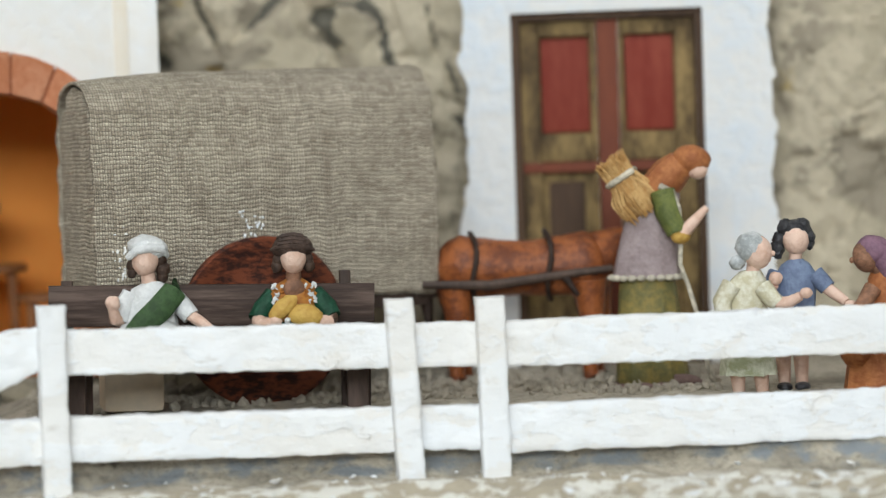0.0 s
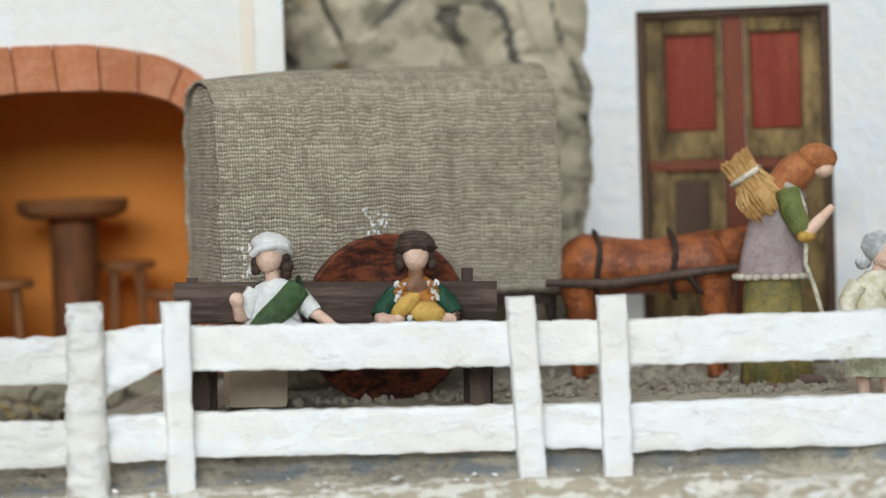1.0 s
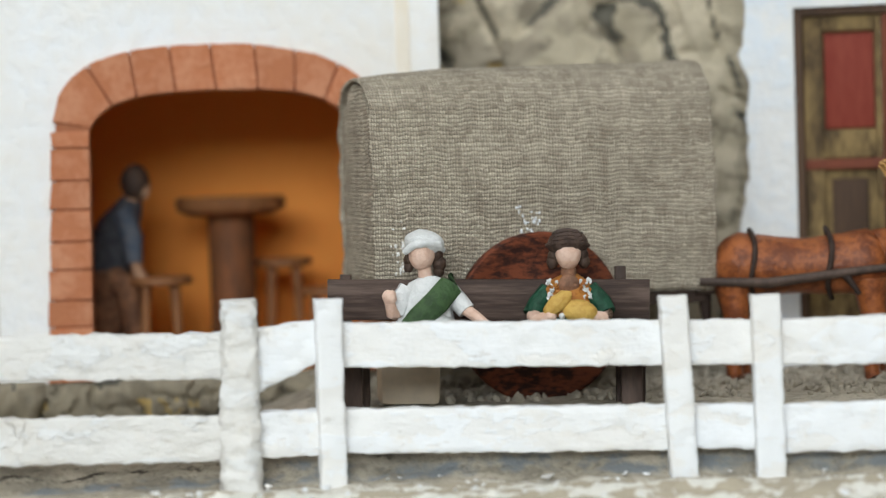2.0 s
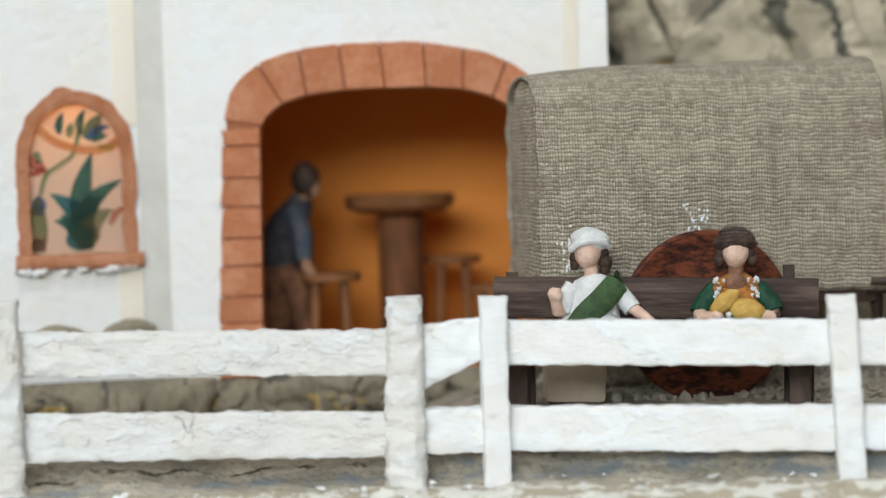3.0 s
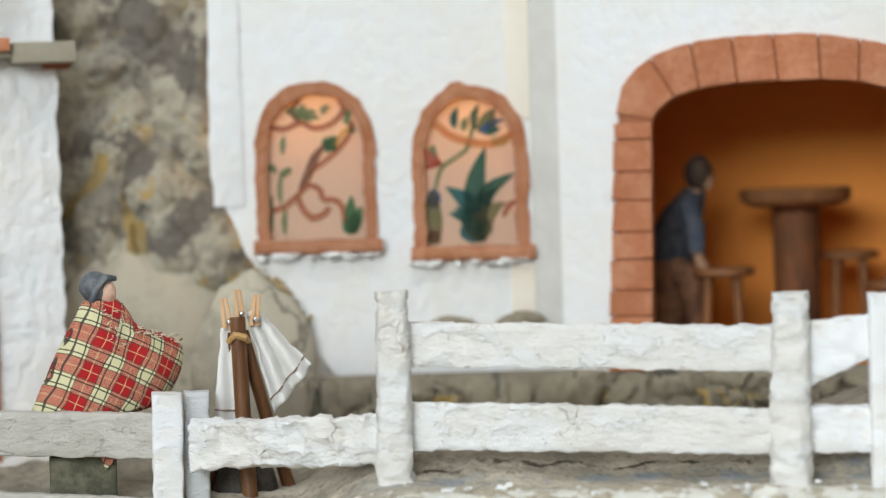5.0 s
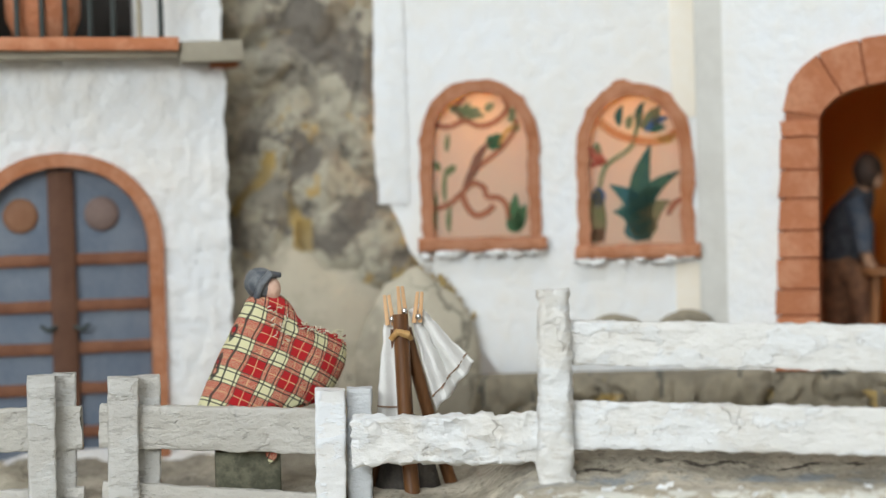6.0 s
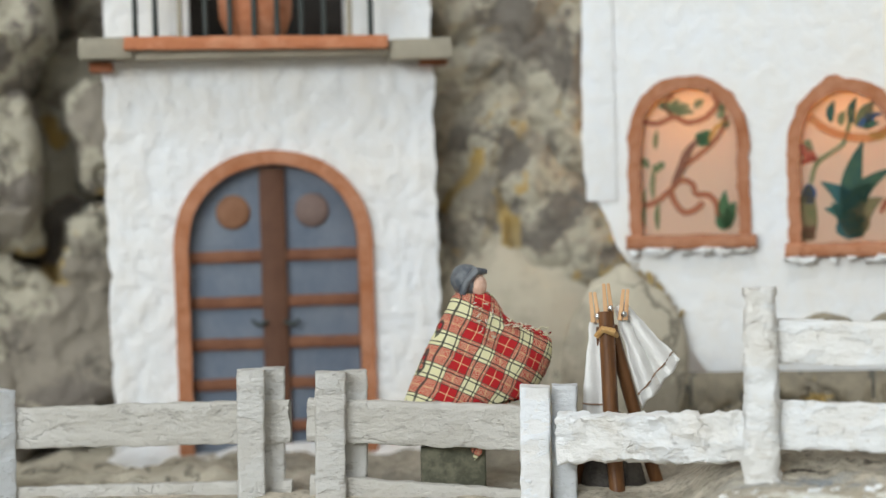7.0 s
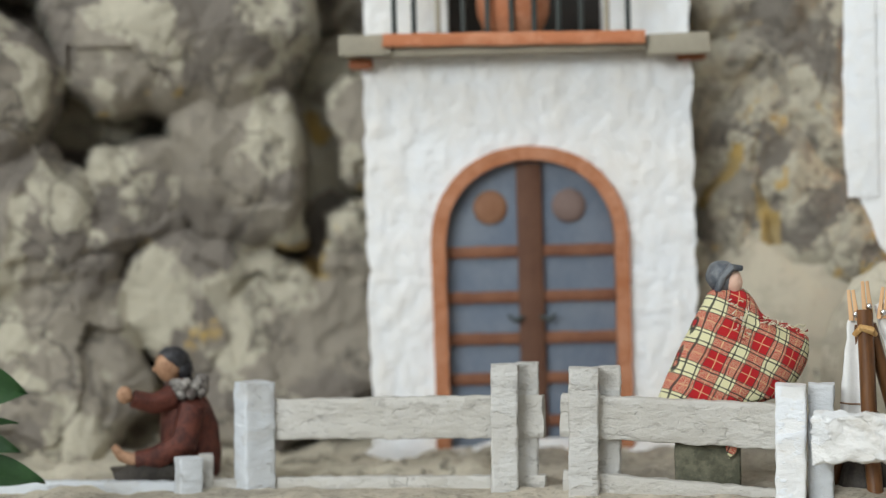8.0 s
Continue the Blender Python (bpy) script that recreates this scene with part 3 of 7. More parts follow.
def wobble(v, amount, size, seed=0.0):
    return Vector(noise.noise_vector(Vector(v) / size + Vector((seed, seed * 1.7, seed * 0.6)))) * amount


def box(bm, x0, x1, y0, y1, z0, z1, bevel=0.4, mat_index=0, rough=0.0, turn=None):
    got = bmesh.ops.create_cube(bm, size=1.0)
    vs = got["verts"]
    for v in vs:
        v.co = Vector((x0 + (v.co.x + 0.5) * (x1 - x0), y0 + (v.co.y + 0.5) * (y1 - y0), z0 + (v.co.z + 0.5) * (z1 - z0)))
        if rough:
            v.co += wobble(v.co, rough, 7.0)
    faces = list({f for v in vs for f in v.link_faces})
    for f in faces:
        f.material_index = mat_index
    if bevel:
        es = list({e for v in vs for e in v.link_edges})
        out = bmesh.ops.bevel(bm, geom=es, offset=bevel, segments=2, profile=0.6, affect="EDGES")
        vs = list({v for f in out["faces"] for v in f.verts} | {v for v in vs if v.is_valid})
        for f in out["faces"]:
            f.material_index = mat_index
    if turn is not None:
        bmesh.ops.transform(bm, matrix=turn, verts=vs)
    return vs


def rounded(w, h, r, k=3, cuts=0.0):
    """The outline of a rounded rectangle, as (x, z) pairs."""
    out = []
    for cx, cz, a0 in ((w / 2 - r, h / 2 - r, 0), (-w / 2 + r, h / 2 - r, 90), (-w / 2 + r, -h / 2 + r, 180), (w / 2 - r, -h / 2 + r, 270)):
        for i in range(k):
            a = radians(a0 + 90 * i / (k - 1))
            out.append((cx + r * math.cos(a), cz + r * math.sin(a)))
    if not cuts:
        return out
    full = []
    for i, (x0, z0) in enumerate(out):
        x1, z1 = out[(i + 1) % len(out)]
        m = max(1, int(math.hypot(x1 - x0, z1 - z0) / cuts))
        full += [(x0 + (x1 - x0) * j / m, z0 + (z1 - z0) * j / m) for j in range(m)]
    return full


def beam(bm, p0, p1, w, h, side, r=0.8, steps=14, rough=0.25, size=5.0, seed=0.0, mat_index=0, taper=1.0, h1=None, sides=3, cuts=0.0):
    """A hand-cut bar from p0 to p1: w across (along side), h the other way, with uneven faces."""
    p0, p1 = Vector(p0), Vector(p1)
    along = (p1 - p0).normalized()
    side = (Vector(side) - along * Vector(side).dot(along)).normalized()
    up = along.cross(side)
    rings = []
    plan = rounded(w, h, r, sides, cuts)
    for i in range(steps + 1):
        s = i / steps
        c = p0.lerp(p1, s)
        k = 1 + (taper - 1) * s
        hh = h + ((h1 if h1 is not None else h) - h) * s
        ring = []
        for a, b in plan:
            q = c + side * a * k + up * b * k * hh / h
            q += wobble(q, rough, size, seed) + wobble(q, rough * 0.6, size * 0.3, seed + 4)
            ring.append(bm.verts.new(q))
        rings.append(ring)
    skin_rings(bm, rings, mat_index, True)


def skin_rings(bm, rings, mat_index=0, caps=True):
    n = len(rings[0])
    for a, b in zip(rings, rings[1:]):
        for i in range(n):
            f = bm.faces.new((a[i], a[(i + 1) % n], b[(i + 1) % n], b[i]))
            f.material_index = mat_index
    if caps:
        for ring in (rings[0], rings[-1]):
            try:
                bm.faces.new(ring).material_index = mat_index
            except ValueError:
                pass
    bmesh.ops.recalc_face_normals(bm, faces=bm.faces[:])


def ball(bm, c, r, mat_index=0, turn=(0, 0, 0), rough=0.0, size=3.0, n=14, seed=0.0):
    r = (r, r, r) if isinstance(r, (int, float)) else r
    m = Matrix.Translation(c) @ Euler([radians(a) for a in turn]).to_matrix().to_4x4() @ Matrix.Diagonal((*r, 1))
    vs = bmesh.ops.create_uvsphere(bm, u_segments=n, v_segments=max(6, n * 2 // 3), radius=1.0)["verts"]
    for v in vs:
        v.co = m @ v.co
        if rough:
            v.co += wobble(v.co, rough, size, seed)
    for f in {f for v in vs for f in v.link_faces}:
        f.material_index = mat_index


def limb(bm, points, radii, mat_index=0, n=10, rough=0.0, flat=1.0, size=3.0):
    """A tube of changing thickness through points; flat squeezes it in depth."""
    pts = [Vector(p) for p in points]
    rings = []
    for i, p in enumerate(pts):
        d = (pts[min(i + 1, len(pts) - 1)] - pts[max(i - 1, 0)]).normalized()
        ref = Vector((0, 1, 0)) if abs(d.y) < 0.9 else Vector((1, 0, 0))
        a = d.cross(ref).normalized()
        b = d.cross(a)
        ring = []
        for k in range(n):
            t = 2 * math.pi * k / n
            q = p + (a * math.cos(t) + b * math.sin(t) * flat) * radii[i]
            if rough:
                q += wobble(q, rough, size)
            ring.append(bm.verts.new(q))
        rings.append(ring)
    skin_rings(bm, rings, mat_index)


def stack(bm, rows, mat_index=0, n=24, folds=0.0, fold_count=9, rough=0.0, size=3.0, phase=0.0):
    """A body of oval slices: rows of z, x, y, half width, half depth. folds: pleats that deepen downwards."""
    rings = []
    for i, (z, x, y, a, b) in enumerate(rows):
        ring = []
        for k in range(n):
            t = 2 * math.pi * k / n
            f = 1 + folds * (1 - i / max(1, len(rows) - 1)) * math.sin(fold_count * t + phase + 0.3 * i)
            q = Vector((x + a * f * math.cos(t), y + b * f * math.sin(t), z))
            if rough:
                q += wobble(q, rough, size)
            ring.append(bm.verts.new(q))
        rings.append(ring)
    skin_rings(bm, rings, mat_index)


def slab(bm, outline, holes, y0, y1, mat_index=0):
    """A plate in x and z with openings, from y0 (front) to y1."""
    edges = []
    for loop in (outline, *holes):
        vs = [bm.verts.new((x, y0, z)) for x, z in loop]
        edges += [bm.edges.new((vs[i], vs[(i + 1) % len(vs)])) for i in range(len(vs))]
    got = bmesh.ops.triangle_fill(bm, use_beauty=True, use_dissolve=False, edges=edges)
    faces = [g for g in got["geom"] if isinstance(g, bmesh.types.BMFace)]
    ext = bmesh.ops.extrude_face_region(bm, geom=faces)
    for v in ext["geom"]:
        if isinstance(v, bmesh.types.BMVert):
            v.co.y = y1
    for f in bm.faces:
        f.material_index = mat_index
    bmesh.ops.recalc_face_normals(bm, faces=bm.faces[:])


def ragged(points, amount, step=3.0, size=9.0, seed=0.0):
    """An outline with uneven edges: points joined by wavering lines."""
    out = []
    for (x0, z0), (x1, z1) in zip(points, points[1:] + points[:1]):
        k = max(1, int(math.hypot(x1 - x0, z1 - z0) / step))
        for i in range(k):
            s = i / k
            x, z = x0 + (x1 - x0) * s, z0 + (z1 - z0) * s
            w = noise.noise_vector(Vector((x / size, z / size, seed))) * amount + noise.noise_vector(Vector((x * 2.7 / size, z * 2.7 / size, seed + 5))) * amount * 0.5
            out.append((x + w[0], z + w[1]))
    return out


def arch_line(a, foot, spring, h, power=2.0, n=24):
    """Half the width a, from the foot up to the spring line and over a rise of h: (x, z) from left to right."""
    out = [(-a, foot)]
    for i in range(n + 1):
        t = math.pi * (1 - i / n)
        c, s = math.cos(t), math.sin(t)
        out.append((a * math.copysign(abs(c) ** (2 / power), c), spring + h * abs(s) ** (2 / power)))
    return out + [(a, foot)]


# ---- the room round the display ----
def room():
    def wall(name, x0, x1, y0, y1, z0, z1, material, label):
        bm = bmesh.new()
        box(bm, x0 * 1000, x1 * 1000, y0 * 1000, y1 * 1000, z0 * 1000, z1 * 1000, 0)
        single(name, bm, material, Matrix(), label, name.split("_")[0], "structure", smooth=False)
    wall("floor", -1.2, 1.2, -1.4, 1.12, -0.80, -0.75, floor_mat, "grey floor of the exhibition room")
    wall("wall_north", -1.2, 1.2, 1.04, 1.12, -0.75, 1.25, room_mat, "plain pale wall behind the display")
    wall("wall_west", -1.28, -1.2, -1.4, 1.12, -0.75, 1.25, room_mat, "plain pale side wall of the room")
    wall("wall_east", 1.2, 1.28, -1.4, 1.12, -0.75, 1.25, room_mat, "plain pale side wall of the room")
    bm = bmesh.new()
    slab(bm, [(-1200, -750), (1200, -750), (1200, 1250), (-1200, 1250)], [[(-1180, 380), (0, 380), (0, 980), (-1180, 980)]], -1400, -1320)
    single("wall_south", bm, room_mat, Matrix(), "plain pale wall with a wide window opening", "wall", "structure", smooth=False)
    bm = bmesh.new()
    slab(bm, [(-1280, -1400), (1280, -1400), (1280, 1120), (-1280, 1120)], [[(-600, -250), (300, -250), (300, 480), (-600, 480)]], 0, -80)
    single("ceiling", bm, room_mat, pose(0, 0, 1.25, 90, 0, 0), "white ceiling with a skylight opening", "ceiling", "structure", smooth=False)


room()


# ---- ground of the landscape ----
def ground_height(b, d):
    """Height in mm at a bearing and a distance."""
    def ease(a, c, x):
        t = min(1.0, max(0.0, (x - a) / (c - a)))
        return t * t * (3 - 2 * t)
    yard = ease(5.5, 10.0, b)
    right = -9 + 3 * ease(0.555, 0.575, d) + (8 + 9.5 * yard) * ease(0.588, 0.622, d) + 2 * yard * ease(0.63, 0.70, d)
    left = -19 + 7 * ease(0.60, 0.645, d) + 4 * ease(0.65, 0.71, d)
    k = ease(-8.0, -5.0, b)
    return left + (right - left) * k


def ground():
    bm = bmesh.new()
    nb, nd = 420, 190
    grid = []
    for i in range(nb + 1):
        b = -46 + 92 * i / nb
        row = []
        for j in range(nd + 1):
            d = 0.44 + 0.44 * j / nd
            p = xyz(b, d, 0)
            near = 1.0 if d < 0.64 else 0.6
            z = ground_height(b, d) + near * (1.5 * noise.noise(p / 22) + 0.9 * noise.noise(p / 7) + 0.5 * noise.noise(p / 2.6)) + (2.4 * max(0.0, noise.noise(p / 4.2)) + 1.2 * max(0.0, noise.noise(p / 1.9)) if d < 0.573 else 0.0)
            if b < -12 and d > 0.655:
                z += min(1.0, (d - 0.655) / 0.02) * min(1.0, (-12 - b) / 3) * (4.0 * noise.noise(p / 15) + 2.4 * noise.noise(p / 6))
            row.append(bm.verts.new((p.x, p.y, z)))
        grid.append(row)
    for i in range(nb):
        for j in range(nd):
            f = bm.faces.new((grid[i][j], grid[i + 1][j], grid[i + 1][j + 1], grid[i][j + 1]))
            d = 0.44 + 0.44 * j / nd
            w = 0.004 * noise.noise(Vector((i / 9.0, 0, 4))) + 0.003 * noise.noise(Vector((i / 2.7, j / 3.0, 1)))
            if -46 + 92 * i / nb < -20 and d > 0.662 + w:
                f.material_index = 1
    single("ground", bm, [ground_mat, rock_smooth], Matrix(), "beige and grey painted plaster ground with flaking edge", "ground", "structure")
    bm = bmesh.new()
    box(bm, -760, 760, 300, 1030, -60, -30, 2)
    single("display_table", bm, base_mat, Matrix(), "dark wooden display table under the landscape", "table", "structure")
    bm = bmesh.new()
    box(bm, -700, 700, 360, 1000, -750, -60, 2)
    single("display_plinth", bm, base_mat, Matrix(), "dark wooden plinth of the display table", "plinth", "structure")


ground()


# ---- rock walls ----
def rock_face(name, b0, b1, d, z0, z1, materials, label, cell=34.0, relief=14.0, seed=0.0, step=1.4, tall=0.9, cap=False, foot=0.0, boulders=()):
    """A wall of modelled rock between two bearings: domed lumps with gaps. boulders: (bearing, height, half width, half height, bulge)."""
    bm = bmesh.new()
    wide = radians(b1 - b0) * d * 1000
    nu, nv = int(wide / step), int((z1 - z0) / step)
    grid = []
    for i in range(nu + 1):
        b = b0 + (b1 - b0) * i / nu
        row = []
        for j in range(nv + 1):
            z = z0 + (z1 - z0) * j / nv
            s = radians(b) * d * 1000
            p = Vector((s, z * tall, seed * 31))
            q = p + Vector(noise.noise_vector(p / 40)) * 14 + Vector(noise.noise_vector(p / 12)) * 5
            big, pts1 = noise.voronoi(q / cell)
            small, pts2 = noise.voronoi(q / (cell * 0.42))
            g1, g2 = min(1.0, (big[1] - big[0]) * 1.7), min(1.0, (small[1] - small[0]) * 2.0)
            k1, k2 = pts1[0], pts2[0]
            o1 = Vector(noise.cell_vector(k1 * 7.3))
            o2 = Vector(noise.cell_vector(k2 * 9.1))
            gap = min(1.0, max(0.0, 0.35 + 1.6 * noise.noise(p / 31 + Vector((7, 3, 1)))))
            tilt1 = (q / cell - k1).dot(o1 - Vector((0.5, 0.5, 0.5)))
            tilt2 = (q / (cell * 0.42) - k2).dot(o2 - Vector((0.5, 0.5, 0.5)))
            h = relief * (0.7 * o1.x + 0.7 * tilt1) + relief * 0.24 * (o2.y + tilt2) - relief * 1.1 * gap * (1 - min(1.0, 2.2 * g1)) ** 1.5 + relief * 0.4 * g1 ** 0.6 - 1.2 * (1 - min(1.0, 3 * g2))
            if boulders:
                h = 0.3 * h - 26
                for bb, zz, rx, rz, bulge in boulders:
                    dx, dz = (q.x - radians(bb) * d * 1000) / rx, (q.y / tall - zz) / rz
                    r = (abs(dx) ** 2.6 + abs(dz) ** 2.6) ** (1 / 2.6)
                    if r < 1:
                        face = bulge * (1 - r ** 3.2) ** 0.6 + 0.16 * relief * (o2.y + tilt2) + 0.12 * bulge * (dz - 0.5 * dx)
                        if face > h:
                            h, g1 = face, min(1.0, 3 * (1 - r))
            h += relief * 0.25 * noise.noise(p / 48 + Vector((0, 0, 9))) + 1.6 * noise.noise(q / 15) + 1.3 * noise.noise(q / 6.5) + 0.9 * noise.noise(q / 2.9) + 0.5 * noise.noise(q / 1.5)
            h += foot * max(0.0, 1 - (z - z0) / 60) ** 1.5
            if cap:
                h = (h + 5) * max(0.0, 1 - (j / nv) ** 5) ** 0.5
            row.append((bm.verts.new(xyz(b, d - h * MM, z)), g1, noise.noise(p / 17 + Vector((3, 8, 2)))))
        grid.append(row)
    for i in range(nu):
        for j in range(nv):
            v, g1, w = grid[i][j]
            f = bm.faces.new((v, grid[i + 1][j][0], grid[i + 1][j + 1][0], grid[i][j + 1][0]))
            # index 1 paints shade into the narrow gaps, index 2 is the ochre
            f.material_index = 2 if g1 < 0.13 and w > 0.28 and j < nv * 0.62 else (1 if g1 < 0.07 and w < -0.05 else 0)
    return single(name, bm, materials, Matrix(), label, "rock", "structure")


rocks = [rock_mat, rock_gap_shade, ochre]
rock_face("rock_wall_5", -8.5, 13.2, 0.709, -2, 18.2, [stone_mat, rock_gap_shade, ochre], "brown-grey plinth stones under the white walls", 17, 7, 6.0, 1.2, cap=True)
rock_face("rock_wall_1", 12.4, 23.5, 0.752, 8, 200, [rock_warm, rock_gap_shade, ochre], "grey-beige modelled rock wall behind the wagon", 46, 7, 1.6)
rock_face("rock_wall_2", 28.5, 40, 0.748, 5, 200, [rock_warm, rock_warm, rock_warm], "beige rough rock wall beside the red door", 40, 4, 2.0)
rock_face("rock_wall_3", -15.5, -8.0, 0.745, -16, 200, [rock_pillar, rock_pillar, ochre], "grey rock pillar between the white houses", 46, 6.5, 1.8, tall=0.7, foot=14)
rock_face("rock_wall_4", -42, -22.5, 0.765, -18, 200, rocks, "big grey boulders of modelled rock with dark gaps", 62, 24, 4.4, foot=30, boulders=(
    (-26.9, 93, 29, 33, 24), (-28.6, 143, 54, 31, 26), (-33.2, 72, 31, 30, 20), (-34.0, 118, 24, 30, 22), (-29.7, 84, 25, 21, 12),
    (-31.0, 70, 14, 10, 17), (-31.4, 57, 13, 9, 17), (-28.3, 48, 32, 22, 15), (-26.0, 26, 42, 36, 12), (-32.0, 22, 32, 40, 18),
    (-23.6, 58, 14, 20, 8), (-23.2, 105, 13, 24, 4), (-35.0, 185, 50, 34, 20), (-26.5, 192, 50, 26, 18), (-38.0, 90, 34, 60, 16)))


# ---- the tavern with its brick arch ----
def tavern():
    m = spot(6.7, 0.705)
    t = thing("tavern", m, "white plastered tavern with a terracotta brick arch and orange room", "building", "structure")
    def inner_z(x):
        return 96 + 22.2 * max(0.0, 1 - abs(x / 46.6) ** 3.1) ** (1 / 3.1)

    def outer_z(x):
        return 100 + 34.5 * max(0.0, 1 - abs(x / 58.6) ** 3.0) ** (1 / 3.0) - 0.09 * max(0.0, x - 10)

    mid = [(-51.5, 17)] + [(x, 0.5 * (inner_z(0.9 * x) + outer_z(x)) - 1) for x in [51.5 * math.sin(math.pi * (i / 24 - 0.5)) for i in range(25)]] + [(51.5, 17)]
    bm = bmesh.new()
    slab(bm, [(-79, 17), (-79, 215), (68, 215), (68, 17)], [[(x, z + (0.01 if z < 18 else 0)) for x, z in mid][::-1]], 0, 10)
    part("front_wall", bm, plaster, t)
    bm = bmesh.new()
    box(bm, 68, 78.5, -1.2, 60, 10, 215, 0.6)
    part("corner_wall", bm, plaster, t)
    bm = bmesh.new()
    box(bm, 63, 68, -0.9, 4, 10, 215, 0.5)
    part("corner_strip", bm, plaster_cream, t, "cream painted strip")
    # the room behind the arch
    for name, b in (("room_back", (-75, 74, 102, 108, 14, 150)), ("room_side", (-79, -75, 10.5, 108, 14, 150)), ("room_side", (74, 78, 60.5, 108, 14, 150)), ("room_ceiling", (-79, 78, 10.5, 108, 150, 156)), ("room_floor", (-79, 78, 10.5, 108, 8, 14))):
        bm = bmesh.new()
        box(bm, *b, 0)
        part(name, bm, orange_wall, t, "orange painted plaster", smooth=False)
    # bricks round the arch: columns first, then the bent ones
    def brick(poly, y0=-2.4, y1=10):
        bm = bmesh.new()
        cx, cz = sum(p[0] for p in poly) / len(poly), sum(p[1] for p in poly) / len(poly)
        fr = [bm.verts.new((cx + (x - cx) * 0.97, y0, cz + (z - cz) * 0.95)) for x, z in poly]
        fm = [bm.verts.new((x, y0 + 0.8, z)) for x, z in poly]
        bk = [bm.verts.new((x, y1, z)) for x, z in poly]
        for v in fr + fm + bk:
            v.co += wobble(v.co, 0.35, 5.0)
        skin_rings(bm, [bk, fm, fr], 0)
        part("brick", bm, terracotta, t, smooth=False)
    gap = 0.3
    spring = 105.5
    for sgn in (-1, 1):
        z, k = 17.2, 0
        while z < spring - 0.5:
            h = 9.4 + 0.017 * z + 0.7 * math.sin(3 * k + sgn)
            z1 = spring if spring - z - h < 5 else z + h
            def edge(zz, base, lean):
                return (base - lean * (zz - 17) / 88) * sgn
            o0, o1 = edge(z, 63, 4.2) + 0.4 * math.sin(5 * k), edge(z1, 63, 4.2) + 0.4 * math.sin(5 * k + 2)
            brick([(edge(z, 47.2, 1.6), z + gap), (o0, z + gap), (o1, z1 - gap), (edge(z1, 47.2, 1.6), z1 - gap)])
            z, k = z1, k + 1
    # joints of the bent part: places along the inner and the outer line
    joints = ((-45.6, -58.6), (-37.4, -45.5), (-28.8, -31.0), (-15.0, -17.0), (-1.0, -3.0), (13.4, 12.8), (26.5, 27.0), (37.0, 42.5), (45.6, 58.6))
    for (i0, o0), (i1, o1) in zip(joints, joints[1:]):
        e = 0.3
        ss = [k / 5 for k in range(6)]
        low = [(x, max(spring, inner_z(x))) for x in [i0 + e + (i1 - i0 - 2 * e) * k for k in ss]]
        top = [(x, max(spring, outer_z(x))) for x in [o0 + e + (o1 - o0 - 2 * e) * k for k in ss]]
        brick(low + top[::-1])
    bm = bmesh.new()
    ring = [(-61.0, 17.4)] + [(x, outer_z(x) - 1.2) for x in [57 * math.sin(math.pi * (i / 24 - 0.5)) for i in range(25)]] + [(61.0, 17.4), (48.2, 17.4)]
    ring += [(x, inner_z(x) + 0.9) for x in [-46.5 * math.sin(math.pi * (i / 24 - 0.5)) for i in range(25)]] + [(-48.2, 17.4)]
    slab(bm, ring, [], -1.5, 9.5)
    part("mortar", bm, terracotta_dark, t, "dark recessed joint")
    return t


tavern()


def tavern_things():
    # pedestal table
    t = thing("pedestal_table", spot(6.95, 0.765, 14), "round brown wooden tavern table on a thick post", "table")
    bm = bmesh.new()
    stack(bm, [(59.0, 0, 0, 15.5, 15.5), (60.5, 0, 0, 19.6, 19.6), (61.4, 0, 0, 20.6, 20.6), (65.0, 0, 0, 21.0, 21.0), (66, 0, 0, 20.2, 20.2)], n=40, rough=0.3)
    part("tabletop", bm, wood_table, t)
    bm = bmesh.new()
    stack(bm, [(0, 0, 0, 9.5, 9.5), (20, 0, 0, 8.6, 8.6), (59.5, 0, 0, 8.9, 8.9)], n=24, rough=0.3)
    part("post", bm, wood_post, t, "dark brown rough post")
    def stool(b, d, h, w):
        s = thing("stool", spot(b, d, 14), "small brown wooden stool with a round seat", "stool", group="tavern stools")
        bm = bmesh.new()
        stack(bm, [(h - 3, 0, 0, w - 0.8, w - 0.8), (h - 2.4, 0, 0, w, w), (h - 0.5, 0, 0, w, w), (h, 0, 0, w - 0.6, w - 0.6)], n=28, rough=0.2)
        part("seat", bm, wood_table, s)
        for k in range(4):
            a = radians(45 + 90 * k)
            bm = bmesh.new()
            limb(bm, [(0.62 * w * math.cos(a), 0.62 * w * math.sin(a), h - 2.6), (0.8 * w * math.cos(a), 0.8 * w * math.sin(a), 0)], [1.9, 1.6], n=10)
            part("leg", bm, wood_table, s)
    stool(4.86, 0.742, 37.6, 11.8)
    stool(8.42, 0.775, 41.5, 10.8)
    stool(9.6, 0.752, 31, 10)


tavern_things()


